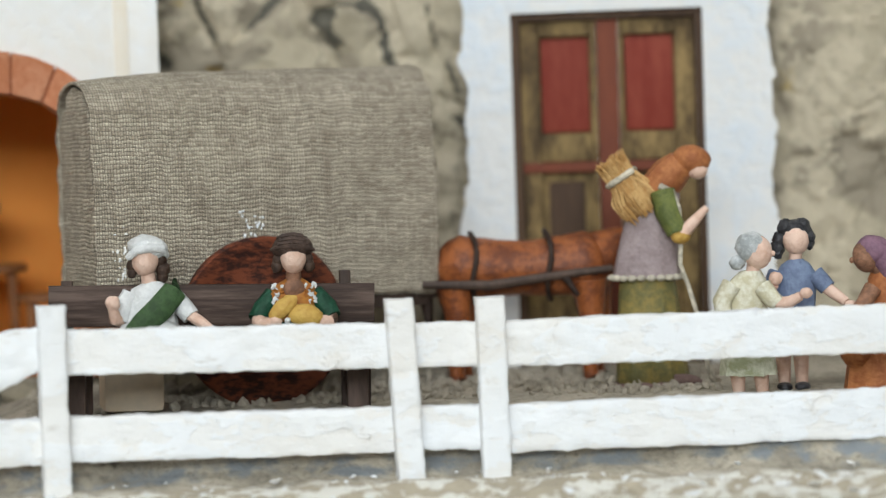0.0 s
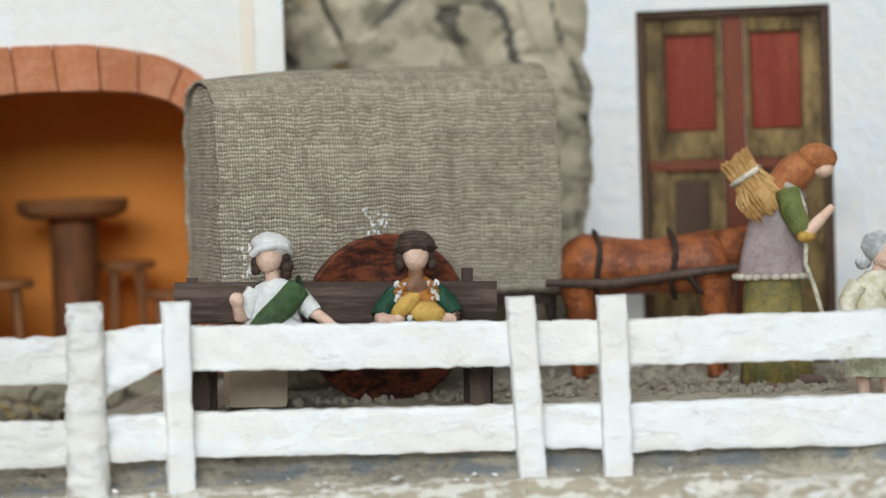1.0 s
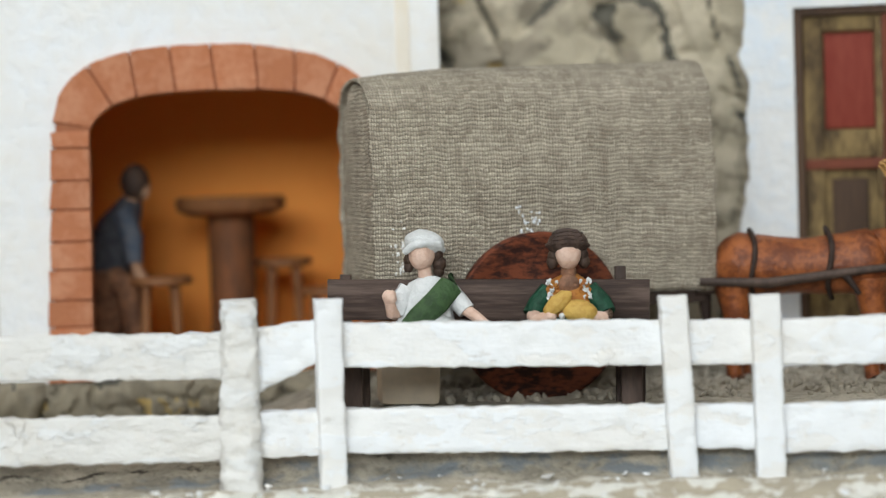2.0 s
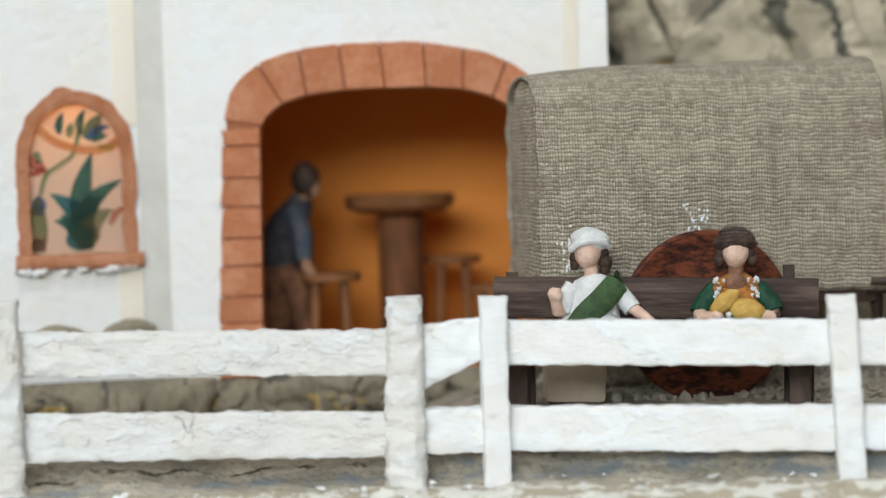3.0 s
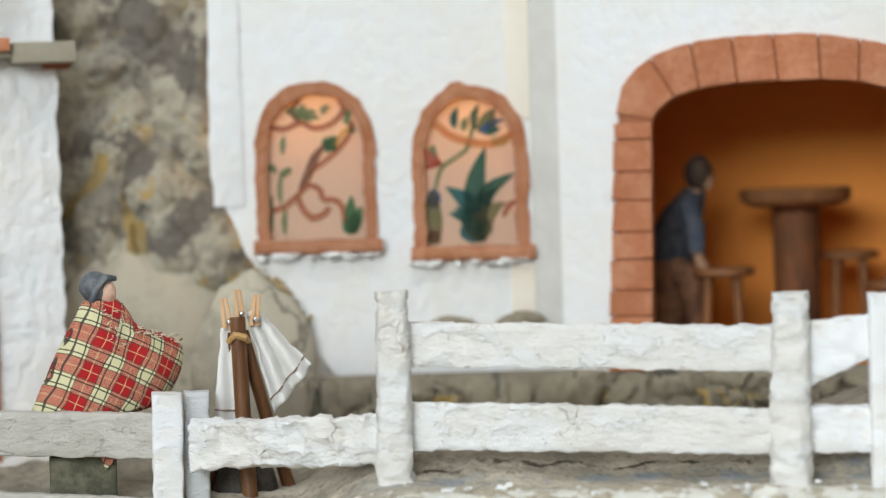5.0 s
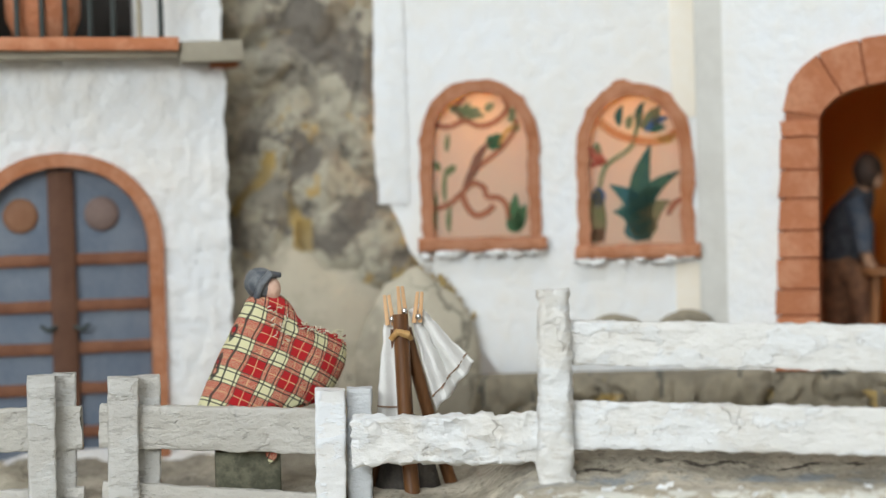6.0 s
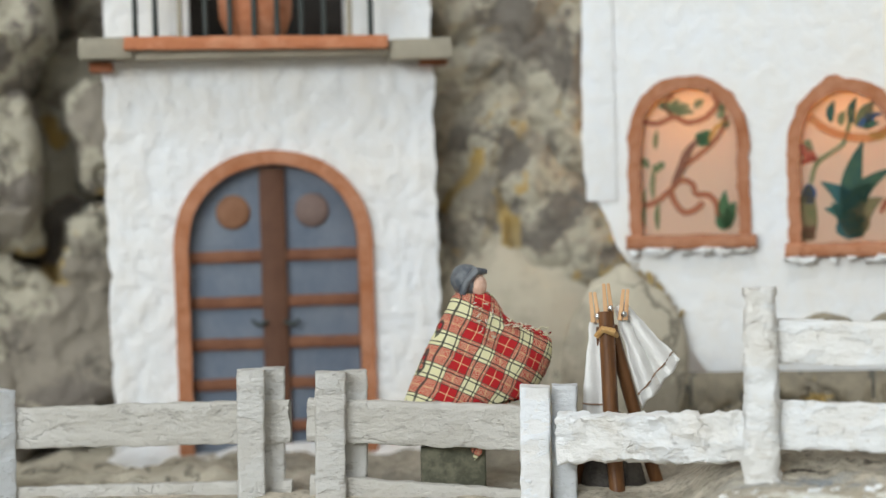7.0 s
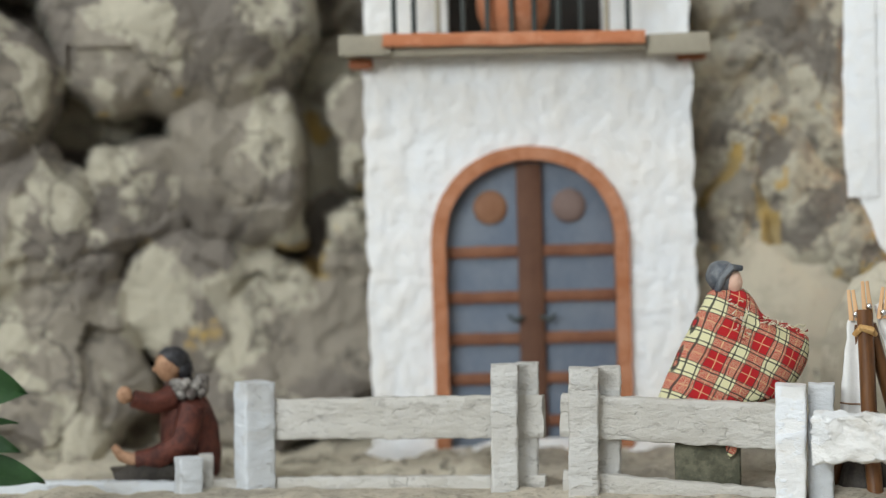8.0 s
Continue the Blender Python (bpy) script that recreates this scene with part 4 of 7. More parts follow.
# ---- the wall with two painted windows ----
def window_house():
    t = thing("window_house", spot(-4.5, 0.712), "white plastered house wall with two arched painted windows", "building", "structure")
    wins = ((-27.4, 21.6, 66, 98, 25.8), (27.8, 20.8, 62, 95, 25.6))
    holes = []
    for cx, a, foot, spring, h in wins:
        holes.append([(cx + x, z) for x, z in arch_line(a - 2.5, foot, spring, h - 2.5, 2.2)][::-1])
    outline = ragged([(-65, 90), (-64, 215), (66, 215), (66, 14), (20, 12), (-18, 14), (-30, 28), (-48, 52)], 1.2, 4, 10, 2.0)
    bm = bmesh.new()
    slab(bm, outline, holes, 0, 12)
    part("front_wall", bm, plaster, t)
    bm = bmesh.new()
    box(bm, -64, -53, -1.0, 4, 80, 215, 0.5, rough=0.8)
    part("corner_strip", bm, plaster, t)
    bm = bmesh.new()
    box(bm, 41.5, 50, -0.7, 3, 108, 215, 0.4)
    part("pilaster", bm, plaster_cream, t, "cream painted strip")
    bm = bmesh.new()
    box(bm, 41.5, 50, -0.7, 3, 28, 56, 0.4)
    part("pilaster", bm, plaster_cream, t, "cream painted strip")
    bm = bmesh.new()
    box(bm, 50, 63.5, -1.6, 3, 28, 215, 0.5)
    part("pilaster", bm, plaster_grey, t, "pale grey painted strip")
    rng = random.Random(5)
    for w, (cx, a, foot, spring, h) in enumerate(wins):
        win = new("window_1" if w == 0 else "window_2")
        tagged(win, "arched window with a milky pane painted with plants", kind="structure")
        win.parent = t
        win.matrix_basis = pose(cx * MM, 0, 0)
        # terracotta frame
        bm = bmesh.new()
        out = arch_line(a, foot - 2, spring, h, 2.2)
        if w:
            out = [(x, z + (2.2 * math.exp(-((x + 4.5) / 3.2) ** 2) if z > spring else 0)) for x, z in out]
        inn = arch_line(a - 4.5, foot + 1, spring, h - 4.8, 2.2)
        slab(bm, ragged(out + inn[::-1], 0.9, 1.8, 4, 3.0 + w), [], -1.2, 11)
        part("window_frame", bm, terracotta_frame, win)
        bm = bmesh.new()
        beam(bm, (-a - 1.2, -1, foot - 1.2), (a + 1.6, -1, foot - 1.6), 6.5, 5.0, (0, 1, 0), 1.4, 16, 0.5)
        part("window_sill", bm, terracotta_frame, win)
        bm = bmesh.new()
        for k in range(11):
            x = rng.uniform(-a, a)
            ball(bm, (x, -2.8, foot - 4.4 + rng.uniform(-1.0, 0.4)), (rng.uniform(1.6, 4.6), 1.8, rng.uniform(0.4, 0.9)), rough=1.3, size=1.6, n=12)
        part("plaster_crumbs", bm, plaster, win)
        bm = bmesh.new()
        slab(bm, arch_line(a - 3, foot + 0.5, spring, h - 3.4, 2.2), [], 2.0, 2.6)
        part("pane", bm, pane_mat, win)
        # painted plants on the pane
        def stroke(pts, width, material, taper=True):
            bm = bmesh.new()
            k = len(pts)
            rows = []
            for i, (x, z) in enumerate(pts):
                x0, z0 = pts[max(0, i - 1)]
                x1, z1 = pts[min(k - 1, i + 1)]
                dx, dz = x1 - x0, z1 - z0
                g = math.hypot(dx, dz) or 1
                s = 1.7 * width * (math.sin(math.pi * (0.12 + 0.86 * i / (k - 1))) if taper else 1) * 0.5
                rows.append((bm.verts.new((x - dz / g * s, 1.6, z + dx / g * s)), bm.verts.new((x + dz / g * s, 1.6, z - dx / g * s))))
            for p, q in zip(rows, rows[1:]):
                bm.faces.new((p[0], p[1], q[1], q[0]))
            ext = bmesh.ops.extrude_face_region(bm, geom=bm.faces[:])
            for v in ext["geom"]:
                if isinstance(v, bmesh.types.BMVert):
                    v.co.y = 1.85
            bmesh.ops.recalc_face_normals(bm, faces=bm.faces[:])
            part("painted_plant", bm, material, win)
        def curve(p, q, bend, n=9):
            (x0, z0), (x1, z1) = p, q
            return [(x0 + (x1 - x0) * i / n - (z1 - z0) * bend * math.sin(math.pi * i / n), z0 + (z1 - z0) * i / n + (x1 - x0) * bend * math.sin(math.pi * i / n)) for i in range(n + 1)]
        def path(*knots):
            """A smooth line through the knots."""
            out = []
            for k in range(len(knots) - 1):
                p0, p1, p2, p3 = (Vector(knots[min(max(i, 0), len(knots) - 1)]) for i in (k - 1, k, k + 1, k + 2))
                for i in range(6 if k < len(knots) - 2 else 7):
                    u = i / 6
                    q = 0.5 * (2 * p1 + (p2 - p0) * u + (2 * p0 - 5 * p1 + 4 * p2 - p3) * u * u + (3 * p1 - p0 - 3 * p2 + p3) * u ** 3)
                    out.append((q.x, q.y))
            return out
        if w == 0:
            # a rope-like vine at the foot, a forked stem, a garland under the arch, reeds and a small agave
            stroke(path((-18, 77.5), (-12, 79), (-7, 83), (-3, 86.5), (1, 85), (2.3, 81.5), (6.5, 81), (9.2, 78), (9.8, 73)), 1.2, paint_vine, False)
            stroke(path((-7, 83), (-5, 78), (-2, 75), (2, 76), (4.5, 78.5)), 1.3, paint_vine, False)
            stroke(path((-6, 85), (-2.6, 91), (0, 97), (4.5, 102)), 2.0, paint_stem)
            stroke(path((-2.6, 91), (3, 95), (8, 99), (12, 104), (13.5, 109)), 1.0, paint_vine, False)
            stroke(path((-16.5, 108), (-11, 107), (-5, 109), (0, 107), (6, 108.5), (10.4, 113), (9.2, 117)), 1.2, paint_vine, False)
            stroke(path((-5, 109), (-8.4, 113.5), (-5, 117)), 0.8, paint_vine, False)
            stroke(path((7, 100), (10, 105), (14, 107)), 0.9, paint_gold, False)
            for x, tip in ((9.5, 74), (12.5, 82.5), (16.0, 78.5), (14.2, 76)):
                stroke(curve((13, 69), (x, tip), 0.06), 2.6, paint_leaf)
            for x, z0, z1 in ((-11.8, 98, 105), (-16.5, 70, 84.5), (-11.8, 69, 80), (-13, 80, 93)):
                stroke(curve((x, z0), (x + 0.8, z1), 0.04), 1.1, paint_reed)
            for x, z, dx, dz in ((-17.5, 94, 3, -3), (-12.5, 90, 2.6, 1), (-10.6, 91, 2, 1.6), (-5.5, 110, -1.6, 5.4), (-5.2, 110.5, 2.4, 5), (-4.6, 110.4, 5.4, 2.6), (-4.4, 110, 6.6, 0.2), (-7.4, 113, -2.6, 1.6), (2.6, 112, 3.4, 2.6), (11.5, 108, 1.6, 3), (12.4, 105, 2.4, 1.4), (13, 111, -1.6, 2.4)):
                stroke(curve((x, z), (x + dx, z + dz), 0.15), 1.7, paint_reed)
            for dx, dz in ((3.2, 2.6), (-1.4, 3.0), (2.0, -2.2), (-2.2, -0.6)):
                stroke(curve((5.2, 100.6), (5.2 + dx, 100.6 + dz), 0.15), 2.2, paint_leaf)
        else:
            # a large agave, a bundle of stalks, a red bloom and a spray of dark leaves over an orange band
            for x, z, b, k, shade in ((-9, 84.5, -0.2, 4.4, paint_teal), (-5.6, 77, -0.1, 3.6, paint_teal), (-2.5, 80, -0.06, 4.2, paint_teal), (5.8, 98.4, 0.09, 4.6, paint_deep), (2.6, 82, 0.05, 4.0, paint_teal), (16, 88.8, 0.24, 3.8, paint_deep), (12.4, 78.4, 0.22, 4.2, paint_olive), (-8, 75, -0.25, 3.4, paint_teal), (9.4, 84, 0.2, 4.6, paint_deep), (-0.4, 74, 0, 6.5, paint_teal), (5, 76, 0.1, 6.0, paint_olive)):
                stroke(curve((2.4 + 0.1 * x, 64.6), (x, z), b), k, shade)
            stroke(path((-14, 64), (-14.2, 73), (-13.4, 84)), 4.4, paint_olive)
            stroke(path((-13.6, 77), (-13.2, 81), (-13.4, 84)), 3.0, paint_blue)
            stroke(path((-13.6, 64.5), (-13.4, 69)), 2.6, paint_stem, False)
            stroke(path((-12.6, 84), (-10.4, 91), (-5, 95), (-1, 98), (0.8, 103), (2.4, 110)), 0.9, paint_reed, False)
            stroke(path((-17, 98), (-13.5, 95), (-9.8, 92.2)), 2.2, paint_red)
            stroke(path((-15.8, 91.4), (-12, 93), (-9.6, 92.6)), 1.4, paint_red)
            stroke(path((-13.6, 99.4), (-12.4, 95.4)), 1.4, paint_reed, False)
            stroke(path((-12.4, 107.6), (-6.4, 102.8), (2.4, 100), (10, 100), (15.6, 103)), 1.7, paint_orange, False)
            stroke(path((8, 100.8), (12, 100.4), (15, 102.4)), 1.8, paint_gold)
            for x, z, dx, dz, shade in ((-5, 105.6, 1.4, 7.4, paint_deep), (2.2, 105, 1.8, 9, paint_deep), (3.4, 104, 7.4, 8.4, paint_olive), (4.4, 103.4, 8.4, 4.6, paint_blue), (6, 103, 5.6, 1.6, paint_deep), (8, 105, 1.6, 5.6, paint_olive), (-1.6, 104.4, 1.4, 5, paint_reed)):
                stroke(curve((x, z), (x + dx, z + dz), 0.12), 1.7, shade)
            stroke(path((11.4, 73), (14, 77.4), (18, 79.4)), 1.3, paint_vine)
        bm = bmesh.new()
        box(bm, -a, a, 30, 32, foot - 3, spring + h, 0)
        part("backing", bm, orange_wall, win, "orange board behind the pane", smooth=False)
        warm_lamp("window_bulb", spot(-4.5, 0.712) @ pose(cx * MM, 0.018, (spring + h - 9) * MM), 0.021, (1.0, 0.70, 0.28), 0.003)


paint_stem = mat("painted_stem", (0.15, 0.055, 0.03), (0.26, 0.11, 0.06), 150, 0.8, 0.6, 0.2, 600)
paint_reed = mat("painted_reed", (0.13, 0.16, 0.06), (0.26, 0.22, 0.11), 150, 0.8, 0.6, 0.2, 600)
paint_gold = mat("painted_gold", (0.58, 0.33, 0.06), (0.60, 0.26, 0.07), 150, 0.8, 0.6, 0.2, 600)
paint_orange = mat("painted_orange", (0.58, 0.17, 0.05), (0.60, 0.26, 0.09), 150, 0.8, 0.6, 0.2, 600)
paint_red = mat("painted_red", (0.38, 0.06, 0.03), (0.46, 0.14, 0.08), 150, 0.8, 0.6, 0.2, 600)
paint_olive = mat("painted_olive", (0.12, 0.12, 0.045), (0.22, 0.14, 0.07), 150, 0.8, 0.6, 0.2, 600)
paint_deep = mat("painted_deep_green", (0.02, 0.065, 0.05), (0.05, 0.10, 0.05), 150, 0.8, 0.6, 0.2, 600)
paint_blue = mat("painted_blue", (0.03, 0.07, 0.17), (0.06, 0.10, 0.14), 150, 0.8, 0.6, 0.2, 600)
paint_vine = mat("painted_vine", (0.36, 0.12, 0.05), (0.28, 0.10, 0.05), 150, 0.8, 0.6, 0.2, 600)
paint_leaf = mat("painted_leaf", (0.035, 0.11, 0.04), (0.07, 0.13, 0.05), 150, 0.8, 0.6, 0.2, 600)
paint_teal = mat("painted_teal_leaf", (0.02, 0.085, 0.10), (0.05, 0.13, 0.08), 150, 0.8, 0.6, 0.2, 600)
window_house()


# ---- the house with the arched blue door and the balcony ----
def balcony_house():
    t = thing("balcony_house", spot(-18.7, 0.715), "white rough plastered house with an arched blue door and balcony", "building", "structure")
    door_line = arch_line(31.5, -7, 68, 29.5, 2.1)
    bm = bmesh.new()
    slab(bm, ragged([(-59, -20), (-58.5, 138), (59, 138), (59.5, -20)], 1.6, 3, 9, 7.0), [[(x, z + (0.01 if z < 0 else 0)) for x, z in door_line][::-1]], 0, 18)
    for v in bm.verts:
        if v.co.y < 1:
            v.co.y += 0.7 * noise.noise(v.co / 9)
    part("front_wall", bm, plaster_rough, t)
    bm = bmesh.new()
    slab(bm, ragged([(-58, 138.5), (-58, 215), (59, 215), (59, 138.5)], 0.8, 4, 9, 9.0), [[(-28, 139.5), (28, 139.5), (28, 205), (-28, 205)]], 4, 18)
    part("upper_wall", bm, plaster_rough, t)
    # no room is built: a near-black board gives the opening its darkness
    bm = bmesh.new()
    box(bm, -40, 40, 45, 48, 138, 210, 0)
    part("dark_room", bm, void_shade, t, smooth=False)
    # the base of the wall swells out over the ground
    bm = bmesh.new()
    limb(bm, [(-66 + 132 * i / 12, 0, -14 + 2 * math.sin(i * 1.3)) for i in range(13)], [4] + [9 + 1.5 * math.sin(i * 2.1) for i in range(11)] + [4], n=14, rough=1.2, size=8)
    part("wall_foot", bm, plaster_rough, t)
    # the arched door
    d = thing("door_1", Matrix(), "arched blue-grey door with rust-brown strips and round bosses", "door", "structure")
    d.parent = t
    bm = bmesh.new()
    out, inn = arch_line(35.6, -8, 67, 34.5, 2.1), arch_line(30.4, -8, 67, 29.3, 2.1)
    slab(bm, ragged(out + inn[::-1], 0.3, 2.5, 6, 1.0), [], -2.0, 8)
    part("door_frame", bm, terracotta_frame, d)
    for sgn in (-1, 1):
        half = [(x, z) for x, z in arch_line(30.2, -7.5, 67, 29, 2.1) if x * sgn > 0.4]
        half = half + ([(0.3 * sgn, -7.5), (0.3 * sgn, 95.8)] if sgn > 0 else [(0.3 * sgn, 95.8), (0.3 * sgn, -7.5)])
        cx = sorted(half, key=lambda p: math.atan2(p[1] - 45, p[0] - 15 * sgn))
        bm = bmesh.new()
        slab(bm, cx, [], 4, 7)
        leaf = part("door_leaf", bm, door_blue, d)
        for z in (63.5, 47, 32, 17.5, 2):
            bm = bmesh.new()
            e = 30 if z < 66 else 28
            beam(bm, (4.4 * sgn, 3.4, z), (e * sgn, 3.4, z), 2.0, 4.2, (0, 1, 0), 0.5, 8, 0.25)
            part("strip", bm, door_brown, leaf)
        bm = bmesh.new()
        ball(bm, (14.2 * sgn, 3.6, 79.5), (6.2, 1.5, 6.2), n=20, rough=0.15)
        part("boss", bm, boss_brown if sgn < 0 else boss_grey, leaf, "round painted boss")
        bm = bmesh.new()
        limb(bm, [(3 * sgn, 0.6, 40), (6 * sgn, 0.2, 38.5), (8.5 * sgn, 0.8, 40.5)], [0.8, 0.9, 0.6], n=8)
        part("door_handle", bm, iron_mat, leaf, "dark metal handle")
    bm = bmesh.new()
    beam(bm, (0, 2.9, -7), (0, 2.9, 95), 3.0, 9.2, (0, 1, 0), 0.7, 18, 0.25)
    part("centre_post", bm, door_post, d)
    bm = bmesh.new()
    box(bm, -33, 33, -5, 8, -12, -7.6, 1.0, rough=0.4)
    part("door_step", bm, kerb_mat, d)
    # board in the same painted dark closes the opening behind the leaves
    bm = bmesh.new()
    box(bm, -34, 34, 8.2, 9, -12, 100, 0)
    part("backing", bm, void_shade, d, smooth=False)
    # balcony
    b = thing("balcony", spot(-18.7, 0.715), "greige balcony slab with a terracotta edge and iron bars", "balcony")
    for x0, x1, zz in ((-66, -47, 0), (43, 65, -2.5)):
        bm = bmesh.new()
        box(bm, x0, x1, -15, 6, 134.5 + zz, 142 + zz, 0.8, rough=0.5)
        part("slab_end", bm, slab_mat, b)
    bm = bmesh.new()
    box(bm, -46.6, 42.6, -13.5, 6, 134, 139.6, 0.5)
    part("slab", bm, slab_mat, b)
    bm = bmesh.new()
    beam(bm, (-50, -16.2, 139.6), (42, -16.2, 138.2), 3.2, 4.6, (0, 1, 0), 0.6, 20, 0.3)
    part("edge_board", bm, terracotta, b, "terracotta edge board")
    for x0, x1 in ((-63, -55), (54, 64)):
        bm = bmesh.new()
        box(bm, x0, x1, -6, 4, 130.5, 134, 0.8, rough=0.6)
        part("bracket", bm, terracotta_dark, b)
    for k, x in enumerate((-46, -39, -30.5, -21.5, -13, -4.5, 3.5, 12, 20, 29, 36.5)):
        bm = bmesh.new()
        limb(bm, [(x, -12.5, 139), (x, -12.5, 185)], [1.0, 1.0], n=10)
        part("baluster", bm, iron_mat if k not in (2, 9) else slab_mat, b)
    bm = bmesh.new()
    beam(bm, (-48, -12.5, 186), (40, -12.5, 186), 3, 3, (0, 1, 0), 0.6, 6, 0.1)
    part("handrail", bm, iron_mat, b)
    p = thing("flower_pot", spot(-18.7, 0.715) @ pose(-4 * MM, -0.002, 0.1396), "round terracotta pot on the balcony floor", "pot")
    bm = bmesh.new()
    stack(bm, [(0.1, 0, 0, 6, 6), (3, 0, 0, 10.5, 8), (9, 0, 0, 13, 9), (16, 0, 0, 13.2, 9), (22, 0, 0, 11, 8), (26, 0, 0, 7, 6), (28, 0, 0, 7.6, 6.6)], n=28, rough=0.15)
    part("pot_body", bm, terracotta, p)


balcony_house()


# ---- the old door in its white surround ----
def old_door():
    t = thing("plaster_surround", spot(26.0, 0.722), "ragged whitewashed surround of the old double door", "wall", "structure")
    bm = bmesh.new()
    outer = ragged([(-62, 8), (-61, 58), (-52, 80), (-54, 120), (-52, 215), (58, 215), (57, 8)], 3.4, 2.5, 10, 4.0)
    slab(bm, outer, [[(-36, 9), (33, 9), (33, 141.5), (-36, 141.5)][::-1]], 0, 14)
    part("surround", bm, plaster_blue, t)
    d = thing("door_2", Matrix(), "old olive-brown double door with red painted panels", "door", "structure")
    d.parent = t
    for name, b in (("door_frame", (-36, -33.2, 1.5, 12, 10, 141.5)), ("door_frame", (30.2, 33, 1.5, 12, 10, 141.5)), ("door_frame", (-33.2, 30.2, 1.5, 12, 138.6, 141.5))):
        bm = bmesh.new()
        box(bm, *b, 0.4)
        part(name, bm, wood_dark, d)
    bm = bmesh.new()
    box(bm, -5.2, 2.4, 3.0, 12, 10, 138.4, 0.6)
    part("centre_post", bm, red_brown, d)
    for x0, x1 in ((-33, -5.4), (2.6, 30)):
        w = x1 - x0
        bm = bmesh.new()
        box(bm, x0, x1, 8, 11, 10, 138.4, 0)
        leaf = part("door_leaf", bm, wood_ochre, d)
        sl, sr = (6.6, 2.2) if x0 < 0 else (1.6, 7.0)
        for b in ((x0, x0 + sl, 10, 138.4), (x1 - sr, x1, 10, 138.4), (x0 + sl + 0.1, x1 - sr - 0.1, 133, 138.4), (x0 + sl + 0.1, x1 - sr - 0.1, 87.5, 97.5), (x0 + sl + 0.1, x1 - sr - 0.1, 10, 40)):
            bm = bmesh.new()
            box(bm, b[0], b[1], 4.6, 8.2, b[2], b[3], 0.5)
            part("rail", bm, wood_ochre, leaf)
        bm = bmesh.new()
        box(bm, x0, x1, 4.0, 5.0, 83.5, 87.2, 0.4)
        part("mid_rail", bm, red_brown, leaf, "red-brown rail")
        bm = bmesh.new()
        box(bm, x0 + sl + 0.6, x1 - sr - 0.6, 6.4, 8.4, 98.0, 132.4, 0.7)
        part("panel", bm, red_paint, leaf, "red painted panel")
        bm = bmesh.new()
        box(bm, x0 + sl + 2.5, x1 - sr - 3.5, 6.2, 8.4, 41, 80, 0.7)
        part("panel", bm, wood_dark, leaf, "dark brown panel")


old_door()


# ---- boulders and stones ----
def boulder(name, m, r, material, label, seed, rough=0.22, kind="", n=26, category="rock"):
    bm = bmesh.new()
    bmesh.ops.create_icosphere(bm, subdivisions=4, radius=1.0)
    for v in bm.verts:
        p = v.co.copy()
        k = 1 + rough * noise.noise(p * 1.3 + Vector((seed, 0, 0))) + rough * 0.5 * noise.noise(p * 3.1 + Vector((0, seed, 0))) + rough * 0.2 * noise.noise(p * 8 + Vector((0, 0, seed)))
        v.co = Vector((p.x * r[0], p.y * r[1], p.z * r[2])) * k
    return single(name, bm, material, m, label, category, kind)


boulder("boulder", spot(-8.7, 0.708, 14), (23, 12, 41), rock_smooth, "smooth grey boulder against the white wall", 1.0, 0.13)
boulder("boulder", spot(-12.6, 0.746, -4), (62, 12, 74), rock_smooth, "smooth grey boulder at the foot of the pillar", 2.4, 0.26)


def wall_moss():
    rng = random.Random(17)
    bm = bmesh.new()
    for k in range(150):
        a = radians(rng.uniform(12, 112))
        r = rng.gauss(1.0, 0.05)
        x, z = 22 * r * math.cos(a), 14 + 41 * r * math.sin(a)
        ball(bm, (x, rng.uniform(1.5, 4.0), z), (rng.uniform(0.4, 1.3), 0.5, rng.uniform(0.3, 1.0)), rough=0.4, size=1.0, n=6)
    single("ochre_moss", bm, ochre, spot(-8.7, 0.708), "crumbs of ochre moss round the boulder", "moss", "stuff")


wall_moss()


def plinth_stones():
    rng = random.Random(11)
    for k, (b, z) in enumerate(((-2.9, 33), (-0.9, 34), (-4.4, 31))):
        boulder("wall_stone", spot(b, 0.709, z), (9, 5, 5.5), stone_mat, "grey stone showing through the white plaster", 30.0 + k, 0.12)
    bm = bmesh.new()
    rng = random.Random(4)
    for k in range(1100):
        b, d = rng.uniform(9, 29), rng.uniform(0.640, 0.70)
        r = rng.uniform(0.7, 1.9)
        p = xyz(b, d, 0)
        p.z = ground_height(b, d) + r * 0.4
        vs = bmesh.ops.create_icosphere(bm, subdivisions=1, radius=r)["verts"]
        e = Euler((rng.random() * 6, rng.random() * 6, 0)).to_matrix()
        for v in vs:
            v.co = p + e @ Vector((v.co.x * 1.3, v.co.y, v.co.z * 0.7)) + wobble(v.co + p, 0.3, 1.5)
    single("gravel", bm, gravel_mat, Matrix(), "grey gravel round the wagon", "gravel", "stuff", smooth=False)


plinth_stones()


# ---- fences ----
def fence_post(t, b, d, top, foot, w, dep=8.5, material=None, rough=0.3, slip=0.0, turn=0.0, r=0.9, seed=0.0, name="post", size=5.0, taper=1.0):
    bm = bmesh.new()
    a = radians(b + turn)
    side = Vector((math.cos(a), -math.sin(a), 0))
    beam(bm, xyz(b + slip, d, foot), xyz(b, d, top), w, dep, side, r, 44, rough, size, seed + b, sides=4, cuts=1.6, taper=taper)
    part(name, bm, material, t, loose=True)


